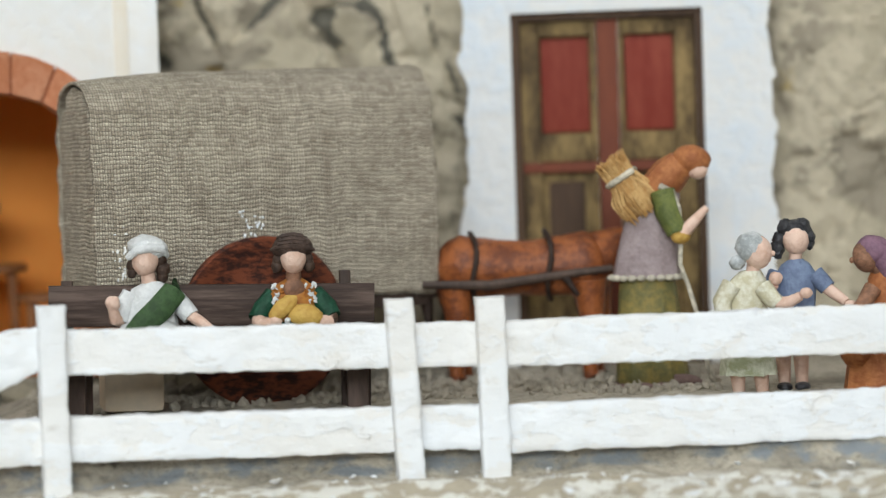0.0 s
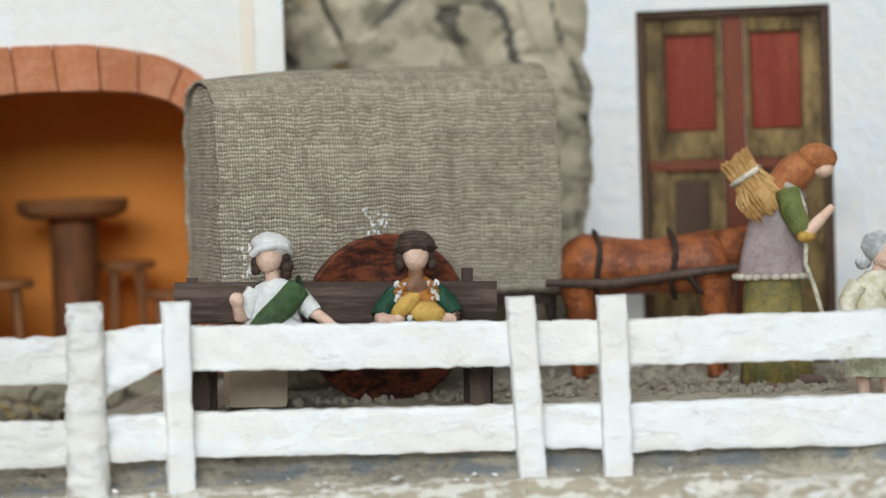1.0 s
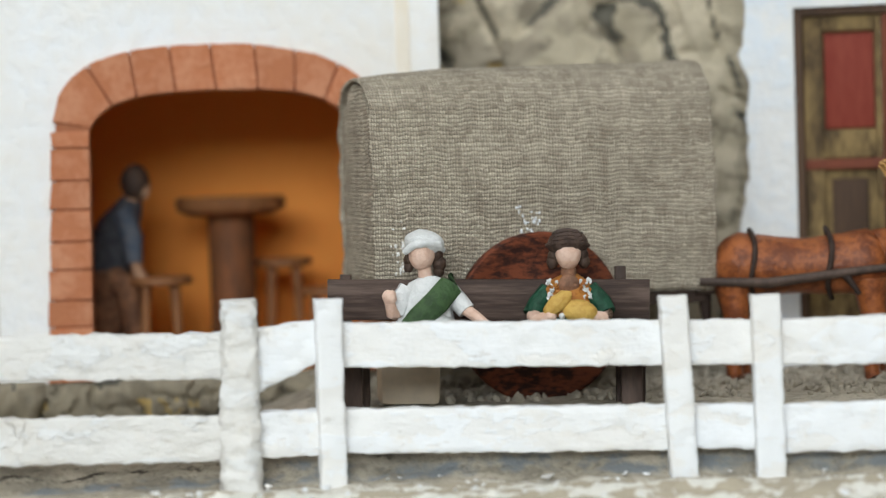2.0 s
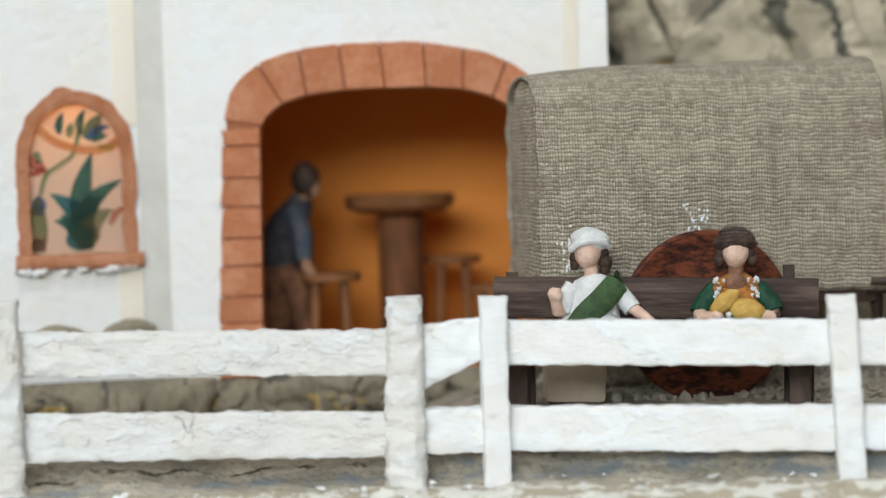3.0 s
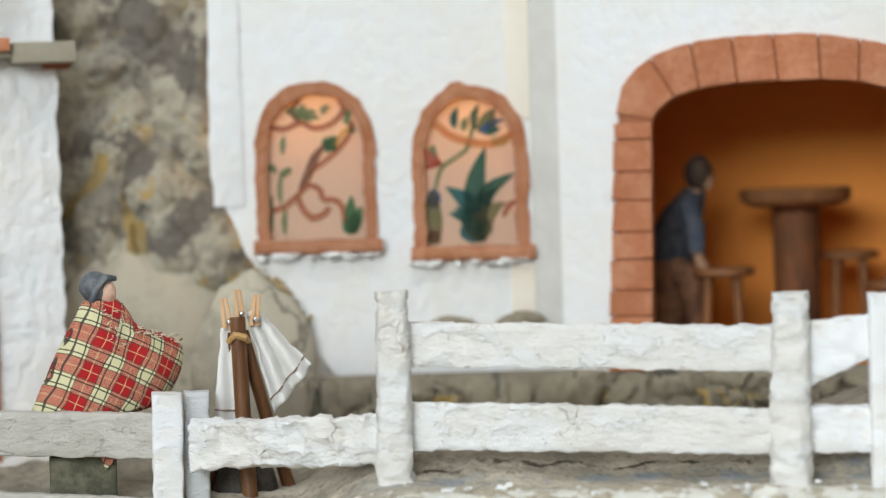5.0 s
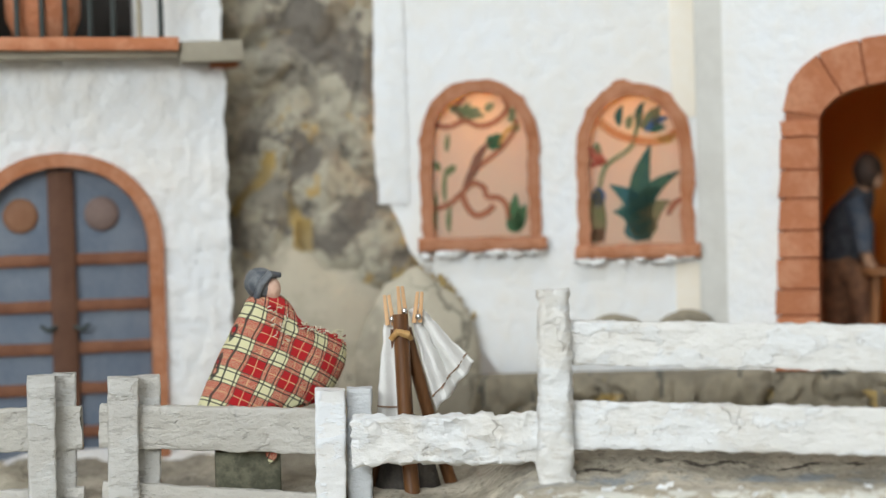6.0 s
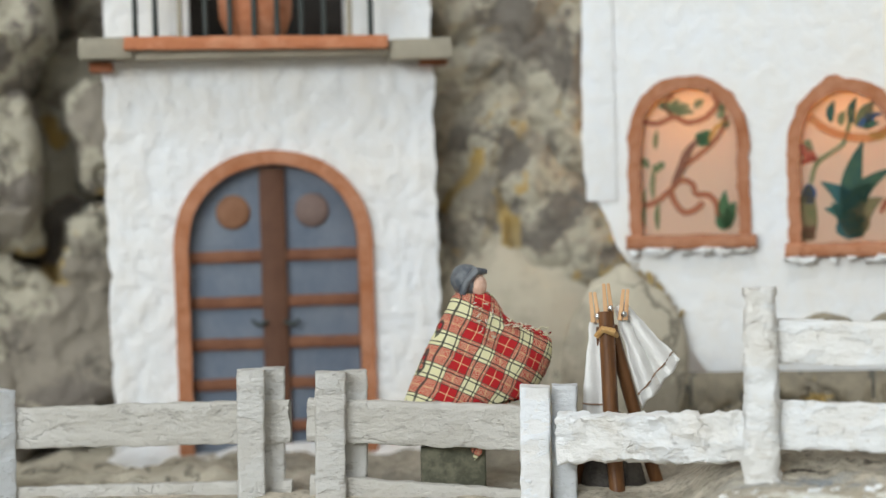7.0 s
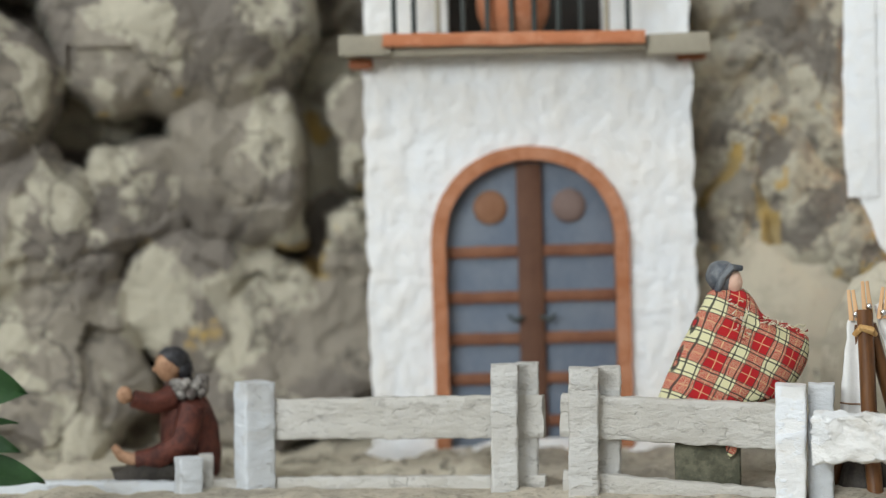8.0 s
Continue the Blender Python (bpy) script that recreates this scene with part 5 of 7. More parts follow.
def fence_rail(t, b0, d0, top0, low0, b1, d1, top1, low1, material, rough=0.35, dep=5.0, seed=0.0, name="rail"):
    bm = bmesh.new()
    p0, p1 = xyz(b0, d0, (top0 + low0) / 2), xyz(b1, d1, (top1 + low1) / 2)
    out = (p1 - p0).cross(Vector((0, 0, 1)))
    beam(bm, p0, p1, dep, top0 - low0, out, 0.7, max(20, int((p1 - p0).length / 1.5)), rough, 5.0, seed + b0, h1=top1 - low1, cuts=1.6)
    part(name, bm, material, t, loose=True)


def paint_chips():
    rng = random.Random(21)
    bm = bmesh.new()
    for k in range(170):
        b, d = rng.uniform(-9, 36), rng.choice((rng.uniform(0.556, 0.574), rng.uniform(0.560, 0.592)))
        p = xyz(b, d, 0)
        p.z = ground_height(b, d) + 0.9
        r = 0.5 + 1.5 * rng.random() ** 2.5
        vs = bmesh.ops.create_icosphere(bm, subdivisions=1, radius=r)["verts"]
        e = Euler((rng.uniform(-0.4, 0.4), rng.uniform(-0.4, 0.4), rng.random() * 6)).to_matrix()
        for v in vs:
            v.co = p + e @ Vector((v.co.x * 1.6, v.co.y, v.co.z * 0.35)) + wobble(v.co + p, 1.1, 1.2)
    single("paint_chips", bm, paint_white, Matrix(), "white paint and plaster chips on the ground edge", "debris", "stuff", smooth=False)


paint_chips()


def fences():
    t = thing("white_fence", spot(12, 0.59, -6), "white painted two-rail wooden fence with flaking paint", "fence")
    for b, d, top, foot, w, slip in ((9.54, 0.5885, 50.3, -9, 9.0, 0.0), (19.63, 0.589, 48.0, -8, 9.3, 0.22), (22.31, 0.589, 47.8, -8, 9.6, 0.05), (36.2, 0.61, 49, -8, 9.6, 0.0)):
        fence_post(t, b, d, top, foot, w - 1.0, 8.0, paint_white, 0.42, slip, turn=-7)
    fence_post(t, 6.95, 0.588, 50.8, -11, 12.6, 11.5, paint_rough, 1.1, -0.1, r=3.4, size=3.2, taper=0.82)
    fence_post(t, -4.64, 0.598, 53.6, -22, 11.4, 10.5, paint_rough, 1.1, -0.1, r=3.0, size=3.2, taper=0.82)
    W = paint_white
    for r in ((9.9, 0.592, 42.6, 29.2, 19.5, 0.593, 40.8, 27.0), (9.9, 0.592, 16.6, 2.9, 19.5, 0.593, 15.1, 1.2),
              (19.8, 0.593, 40.6, 27.2, 22.1, 0.593, 40.2, 26.8), (19.8, 0.593, 15.2, 1.8, 22.1, 0.593, 14.8, 1.0),
              (22.4, 0.592, 40.2, 26.4, 36.3, 0.612, 41.9, 27.0), (22.4, 0.592, 14.8, 0.2, 36.3, 0.612, 16.6, 1.4)):
        fence_rail(t, *r, W, 0.6)
    R = paint_rough
    for r in ((-4.4, 0.602, 43.9, 30.4, 6.8, 0.592, 40.8, 27.2), (-4.4, 0.602, 19.2, 4.7, 6.8, 0.592, 16.2, 2.2), (7.0, 0.5905, 17.2, 3.2, 9.4, 0.592, 16.6, 2.8)):
        fence_rail(t, *r, R if r[0] < 6 else W, 0.8)
    # the broken rail end: a wedge that narrows towards the next post
    fence_rail(t, 7.0, 0.5905, 42.0, 21.5, 9.5, 0.592, 44.0, 33.5, W, 0.7, name="broken_rail")
    fence_rail(t, -10.6, 0.622, 13.8, -0.8, -4.5, 0.603, 15.2, 0.4, R, 1.7, 6.0)
    g = thing("grey_fence", spot(-19, 0.645, -17), "weathered grey two-rail wooden fence with a gap", "fence")
    G = paint_grey
    fence_post(g, -11.25, 0.627, 22.4, -28, 9.6, 8, paint_white, 0.4, -0.1)
    fence_post(g, -10.40, 0.633, 22.0, -28, 8.0, 8, paint_bluish, 0.4, -0.1)
    fence_post(g, -17.22, 0.636, 28.0, -28, 9.6, 8, paint_post, 0.4, -0.12)
    fence_post(g, -16.48, 0.643, 27.6, -28, 7.5, 7, paint_post, 0.4, -0.12)
    fence_post(g, -19.52, 0.641, 29.2, -28, 8.8, 8, paint_post, 0.4, -0.12)
    fence_post(g, -18.85, 0.648, 29.2, -28, 7.0, 7, paint_post, 0.4, -0.12)
    fence_post(g, -26.80, 0.665, 23.8, -28, 11.0, 10, paint_bluish, 0.35, -0.1, turn=-24)
    fence_post(g, -28.75, 0.662, -0.4, -30, 8.0, 8, paint_bluish, 0.4, -0.1, turn=-14)
    fence_post(g, -28.25, 0.668, -0.4, -30, 5.0, 7, paint_post, 0.4, -0.1)
    for r in ((-17.9, 0.640, 19.4, 5.4, -11.2, 0.632, 15.4, 1.0), (-17.9, 0.640, -5.6, -20, -11.2, 0.632, -12.0, -26),
              (-26.6, 0.668, 17.6, 4.0, -18.4, 0.645, 18.7, 4.5), (-26.6, 0.668, -8.8, -23, -18.4, 0.645, -7.6, -22),
              (-28.4, 0.668, -8.8, -22, -26.7, 0.668, -8.8, -22)):
        fence_rail(g, *r, G, 0.45, 4.5)
    fence_rail(g, -40, 0.70, -4.6, -19, -28.8, 0.668, -9.2, -23, paint_bluish, 0.35, 6)


fences()


# ---- the covered wagon ----
def wagon():
    m = spot(15.55, 0.655, 0, 17)
    t = thing("covered_wagon", m, "covered wagon with a burlap canopy and solid brown wheels", "wagon")
    # canopy: a hoop of cloth along x; each slice is a path over the hoop from the front hem to the back hem
    bm = bmesh.new()
    uvl = bm.loops.layers.uv.new("UVMap")
    nx, na = 110, 90
    grid = []
    for i in range(nx + 1):
        s = i / nx
        x = -54 + 119 * s
        top = 119 + 5.0 * s + 1.2 * math.sin(5 * s)
        foot = 47 - 3.0 * s + 0.8 * noise.noise(Vector((x / 6, 0, 3)))
        deep = 48.0
        row = []
        path = []
        for j in range(na + 1):
            u = j / na
            # front wall up, a round shoulder, over the top, and down behind
            if u < 0.40:
                y, z = -1.5 * math.sin(u / 0.4 * math.pi), foot + (top - 16 - foot) * u / 0.40
            elif u < 0.80:
                a = math.pi * (u - 0.40) / 0.40
                y, z = deep / 2 * (1 - math.cos(a)), top - 16 + 16 * max(0.0, math.sin(a)) ** 0.8
            else:
                y, z = deep, top - 16 - (top - 16 - foot) * (u - 0.80) / 0.20
            path.append((y, z))
        length = 0.0
        for j, (y, z) in enumerate(path):
            if j:
                length += math.hypot(y - path[j - 1][0], z - path[j - 1][1])
            p = Vector((x, y, z))
            sag = 1.6 * noise.noise(p / 26 + Vector((2, 0, 0))) + 0.5 * noise.noise(p / 8)
            edge = 1.2 * noise.noise(Vector((z / 7, y / 7, 1))) if i in (0, nx) else 0
            row.append((bm.verts.new((x + edge, y + sag, z + 0.4 * sag)), (x / 0.92, length / 1.35)))
        grid.append(row)
    for i in range(nx):
        for j in range(na):
            q = (grid[i][j], grid[i + 1][j], grid[i + 1][j + 1], grid[i][j + 1])
            f = bm.faces.new([v for v, _ in q])
            for loop, (_, uv) in zip(f.loops, q):
                loop[uvl].uv = uv
    can = part("canopy", bm, burlap, t, "coarse grey-beige burlap canopy")
    sol = can.modifiers.new("thickness", "SOLIDIFY")
    sol.thickness, sol.offset = 0.0009, 0
    # cloth that closes the rear end
    bm = bmesh.new()
    uvl = bm.loops.layers.uv.new("UVMap")
    for x, name in ((-53, "end_cloth"),):
        cols = 26
        rows = []
        for i in range(cols + 1):
            y = 0.8 + 46.4 * i / cols
            zt = 103 + 15.2 * max(0.0, math.sin(math.pi * i / cols)) ** 0.8 - 0.6
            rows.append([(bm.verts.new((x + 1.2 * noise.noise(Vector((y / 6, j, 2))), y, 47 + (zt - 47) * j / 30)), (y / 0.92, (zt - 47) * j / 30 / 1.35)) for j in range(31)])
        for a, b in zip(rows, rows[1:]):
            for j in range(30):
                q = (a[j], b[j], b[j + 1], a[j + 1])
                f = bm.faces.new([v for v, _ in q])
                for loop, (_, uv) in zip(f.loops, q):
                    loop[uvl].uv = uv
    ext = bmesh.ops.extrude_face_region(bm, geom=bm.faces[:])
    for v in ext["geom"]:
        if isinstance(v, bmesh.types.BMVert):
            v.co.x += 0.8
    bmesh.ops.recalc_face_normals(bm, faces=bm.faces[:])
    part("end_cloth", bm, burlap, t, "burlap cloth closing the end")
    bm = bmesh.new()
    box(bm, -54, 62, 2, 42, 40, 46.5, 0.8)
    part("wagon_bed", bm, wood_leg, t, "dark wooden bed")
    bm = bmesh.new()
    limb(bm, [(0, -9, 38.2), (0, 50, 38.2)], [2.2, 2.2], n=12)
    part("axle", bm, wood_leg, t)
    bm = bmesh.new()
    rings = []
    for y, r in ((-4.0, 27.2), (-4.6, 28.0), (-8.2, 28.2), (-8.9, 27.4), (-8.8, 24.5), (-8.3, 23.6), (-8.2, 8.0), (-9.2, 6.4), (-9.4, 2.0)):
        rings.append([bm.verts.new((r * math.cos(2 * math.pi * k / 64), y, 38.4 + r * math.sin(2 * math.pi * k / 64))) for k in range(64)])
    skin_rings(bm, rings)
    part("wheel", bm, wheel_mat, t, "dark mottled brown solid wheel")
    rng = random.Random(6)
    for cx, sx, cz, sz, y in ((-1.5, 2.6, 70, 2.6, -2.4), (-45.5, 1.2, 60, 5, -1.6)):
        bm = bmesh.new()
        for k in range(22):
            ball(bm, (rng.gauss(cx, sx), y, rng.gauss(cz, sz)), (rng.uniform(0.2, 0.6), 0.25, rng.uniform(0.2, 0.8)), n=6)
        part("plaster_splash", bm, plaster, t, "dried white plaster splash")
    # shafts towards the horse
    for y in (2, 40):
        bm = bmesh.new()
        limb(bm, [(58, y, 44), (75, y + 2, 45), (100, y - 3, 47.5), (124, y - 8, 50)], [1.9, 1.8, 1.6, 1.4], n=10, rough=0.2)
        part("shaft", bm, wood_leg, t, "dark wooden shaft")


wagon()


def stone_block():
    bm = bmesh.new()
    box(bm, -10, 9.5, -6, 8, 0, 16, 2.2, rough=1.2)
    single("stone_block", bm, beige_block, spot(11.9, 0.642, 11.5, 6), "pale beige stone block on the gravel", "block")


stone_block()


# ---- the bench ----
def bench():
    t = thing("bench", spot(14.17, 0.629, 9.8, 0, 1.6), "dark brown wooden garden bench with a plank back", "bench")
    def bar(name, p0, p1, w, h, side, mt, r=0.5, rough=0.12):
        bm = bmesh.new()
        beam(bm, p0, p1, w, h, side, r, 16, rough, 6.0)
        part(name, bm, mt, t)
    bar("backrest", (-51.5, 0, 36.2), (51.5, 0, 36.0), 3.6, 13.0, (0, 1, 0), wood_bench)
    for x in (-45.5, 43.0):
        bar("back_post", (x, 3.6, 0), (x - 0.6, 4.6, 46.5 if x > 0 else 44.0), 3.6, 4.0, (1, 0, 0), wood_leg)
    bar("seat", (-51, -11, 20.5), (51, -11, 20.5), 20, 3.2, (0, 1, 0), wood_bench)
    for x in (-43.0, 45.0):
        bar("leg", (x, -13, 0), (x, -13, 18.8), 6.6, 5.0, (1, 0, 0), wood_leg)
        bar("leg", (x + 2.5, -2, 0), (x + 2.5, -2, 18.8), 5.0, 4.5, (1, 0, 0), wood_leg)


bench()


# ---- figures: each one plain painted clay mesh ----
def figure(name, bm, materials, m, label):
    for v in bm.verts:
        v.co += wobble(v.co, 0.10, 1.6)
    return single(name, bm, materials, m, label, "figurine")


def bench_figure_white():
    bm = bmesh.new()
    # 0 white, 1 skin, 2 hair, 3 green, 4 turban white
    stack(bm, [(22.5, 0, -8, 11, 8), (26, 0, -6, 9.4, 7), (32, 0.5, -4.5, 8.0, 5.6), (37, 1.2, -4, 8.3, 5.2), (40.5, 1.4, -4, 6.6, 4.4), (42.5, 1.2, -4, 2.8, 2.6)], 0, rough=0.35, folds=0.05)
    limb(bm, [(-6, -9, 26), (-7, -17, 25), (-7, -21, 19)], [4.6, 4.2, 3.4], 0)
    limb(bm, [(5, -9, 26), (7, -17, 25), (7, -21, 19)], [4.6, 4.2, 3.4], 0)
    limb(bm, [(0.4, -4.2, 41), (0, -4.6, 45.5)], [2.5, 2.2], 1)
    ball(bm, (-0.6, -5.4, 50), (4.4, 4.7, 5.6), 1, (0, 8, 0))
    for x, z, r in ((-4.6, 48, 2.0), (-4.9, 45.6, 1.6), (3.8, 49.5, 2.4), (4.8, 46.4, 2.3), (4.6, 44, 1.8), (4.0, 51.5, 2.2)):
        ball(bm, (x, -3.8, z), (r, r * 1.2, r * 1.15), 2, rough=0.35, size=1.5)
    ball(bm, (0.2, -4.0, 53.4), (6.6, 6.2, 4.0), 4, (0, 10, 0), rough=0.4, size=2.2)
    limb(bm, [(-6.0, -7.0, 50.6), (-3.2, -9.6, 52.8), (0.8, -10, 53.6), (4.4, -8, 52.8), (6.0, -3.4, 50.6)], [1.1, 1.4, 1.5, 1.4, 1.1], 4, rough=0.25)
    # arms
    limb(bm, [(-5.4, -4.5, 38.6), (-8.8, -6.0, 34.0), (-9.8, -7.6, 30.4)], [3.2, 3.2, 2.9], 0, rough=0.3)
    limb(bm, [(-9.4, -7.6, 31), (-10.6, -10, 31.5), (-11.3, -11.5, 35)], [2.1, 2.0, 1.6], 1)
    ball(bm, (-11.2, -11.8, 36.6), (2.3, 2.2, 2.5), 1, rough=0.4, size=1.5)
    limb(bm, [(7.4, -4.5, 38.2), (11, -6, 33.8), (13, -7, 31.2)], [3.1, 3.1, 2.8], 0, rough=0.3)
    limb(bm, [(12.6, -7, 31.8), (16.5, -9, 29.0), (20, -10.5, 26.2)], [2.0, 1.7, 1.3], 1)
    ball(bm, (21.2, -11, 24.9), (1.9, 1.5, 2.0), 1, rough=0.3, size=1.5)
    # the sash across the chest
    limb(bm, [(8.4, -1.5, 41.0), (8.2, -7.6, 39.6), (3.6, -10.6, 34.6), (-2.5, -12.2, 29.4), (-6.6, -12.0, 25.6)], [2.6, 3.8, 4.2, 3.9, 2.8], 3, flat=0.42, rough=0.35, n=14)
    figure("figurine_white_turban", bm, [c_white, skin, c_hair, c_green, c_white], spot(12.42, 0.629, 11.7), "clay figurine in white with a green sash, seated on the bench")


bench_figure_white()


def bench_figure_green():
    bm = bmesh.new()
    # 0 emerald, 1 skin, 2 hair, 3 mustard, 4 gold, 5 turban, 6 white, 7 brown skin
    stack(bm, [(22.5, 0, -9, 12.5, 9), (26, 0, -7.5, 11.5, 8), (29, 0, -6, 8.6, 6.6)], 0, rough=0.5, folds=0.10, fold_count=12)
    stack(bm, [(26, 0, -5, 8.0, 5.8), (33, 0, -4.5, 7.6, 5.4), (38, 0, -4, 7.6, 4.8), (40.5, 0, -4, 5.0, 4.0), (42, 0, -4, 2.6, 2.5)], 3, rough=0.5, size=1.8)
    limb(bm, [(0, -4.4, 40), (0, -4.8, 45)], [2.7, 2.3], 7)
    ball(bm, (0, -8.2, 39.2), (3.4, 1.4, 3.2), 7)
    ball(bm, (0.1, -5.4, 49.0), (4.2, 4.6, 5.4), 1)
    for sgn in (-1, 1):
        for x, z, r in ((4.6, 48.2, 1.9), (5.0, 46.0, 1.9), (4.4, 51, 2.0)):
            ball(bm, (x * sgn, -3.4, z), (r, r * 1.3, r * 1.2), 2, rough=0.3, size=1.5)
    ball(bm, (0, -3.8, 52.2), (6.6, 6.2, 4.2), 5, rough=0.35, size=2.0)
    for k in range(4):
        z = 51.4 + 1.2 * k
        r = 6.6 - 0.75 * k
        limb(bm, [(-r, -4.0, z), (-r * 0.7, -7.5 - 0.2 * k, z + 0.7), (0, -10.0 + 0.7 * k, z + 1.1), (r * 0.7, -7.5, z + 0.5), (r, -4.0, z - 0.3)], [0.7, 0.95, 1.0, 0.95, 0.7], 5, n=8)
    for sgn in (-1, 1):
        limb(bm, [(6.2 * sgn, -4.5, 37.4), (10 * sgn, -5.5, 32.8), (11.5 * sgn, -7, 29.6)], [3.2, 3.5, 3.4], 0, rough=0.35)
        limb(bm, [(11.3 * sgn, -7.5, 29.6), (10.4 * sgn, -11.5, 28.2), (7.2 * sgn, -13.2, 29.2)], [2.5, 2.3, 1.9], 1)
        ball(bm, (6.2 * sgn, -13.6, 29.6), (2.3, 1.8, 1.9), 1, rough=0.4, size=1.4)
        for k in range(26):
            ball(bm, ((5.2 + 1.9 * math.sin(3.1 * k)) * sgn, -8.4 - 0.3 * math.cos(k), 37.6 + 2.6 * math.cos(5.3 * k) + 0.8 * math.sin(k)), (0.7, 0.4, 0.55), 6 if k % 3 else 3, (0, 40 * k, 0), rough=0.5, size=0.8, n=6)
    # two golden loaves in her lap
    ball(bm, (-3.6, -13.8, 33.6), (5.6, 1.8, 2.7), 4, (0, -40, 0), rough=0.4, size=2)
    ball(bm, (3.4, -13.4, 30.8), (5.8, 3.0, 3.7), 4, (0, 12, 0), rough=0.5, size=2.4)
    ball(bm, (-2.4, -14.6, 29.6), 1.0, 6, n=8)
    figure("figurine_brown_turban", bm, [c_emerald, skin, c_hair, c_orange, c_gold, c_turban, c_white, skin_brown], spot(16.62, 0.629, 11.4), "clay figurine in green and mustard with a brown turban, holding loaves")


bench_figure_green()


def horse():
    bm = bmesh.new()
    # 0 chestnut, 1 strap, 2 dark wood
    body = []
    for i in range(15):
        s = i / 14
        x = -31 + 62 * s
        r = (10.6 + 1.2 * math.cos(2 * math.pi * s)) * min(1, (math.sin(math.pi * min(max(s, 0.015), 0.985)) * 2.6) ** 0.5)
        body.append(((x, 0, 51 + 0.6 * math.cos(6 * s)), r))
    limb(bm, [p for p, _ in body], [r for _, r in body], 0, n=22, rough=0.5, size=7)
    for x, y in ((-24, -6), (-21, 6), (22, -6), (25, 6)):
        limb(bm, [(x, y, 46), (x + 1, y, 33), (x - 0.5, y, 22), (x, y, 14), (x + 0.6, y - 0.5, 12.5)], [6.6, 4.4, 3.0, 2.6, 3.2], 0, rough=0.3)
    limb(bm, [(26, 0, 53), (35, 1, 56), (43, 2, 58)], [9.5, 7.5, 5.5], 0, rough=0.4)
    limb(bm, [(42, 2, 59), (47, 2, 55), (51, 2, 48)], [5.0, 4.4, 3.2], 0, rough=0.3)
    limb(bm, [(-31, 0, 54), (-34, 0, 46), (-33, 0, 32)], [2.6, 3.0, 1.4], 1, rough=0.4)
    for x in (-17.0, 8.5):
        pts = [(x + 0.8 * math.sin(3 * a), 11.9 * math.cos(a), 51 + 11.9 * math.sin(a)) for a in [2 * math.pi * k / 28 for k in range(29)]]
        limb(bm, pts, [0.95] * 29, 1, n=8, rough=0.1)
    limb(bm, [(-35, -12.4, 46.5), (-12, -12.8, 45.6), (12, -12.4, 48.2), (30, -11, 50.0)], [1.4, 1.7, 1.5, 1.2], 2, rough=0.3)
    limb(bm, [(10, -12, 49), (14, -12, 47), (18, -11.6, 41)], [1.0, 1.4, 0.8], 1)
    figure("horse_figurine", bm, [c_horse, c_strap, wood_leg], spot(23.3, 0.683, 1.0, 3), "brown clay horse figurine harnessed with dark straps")


horse()


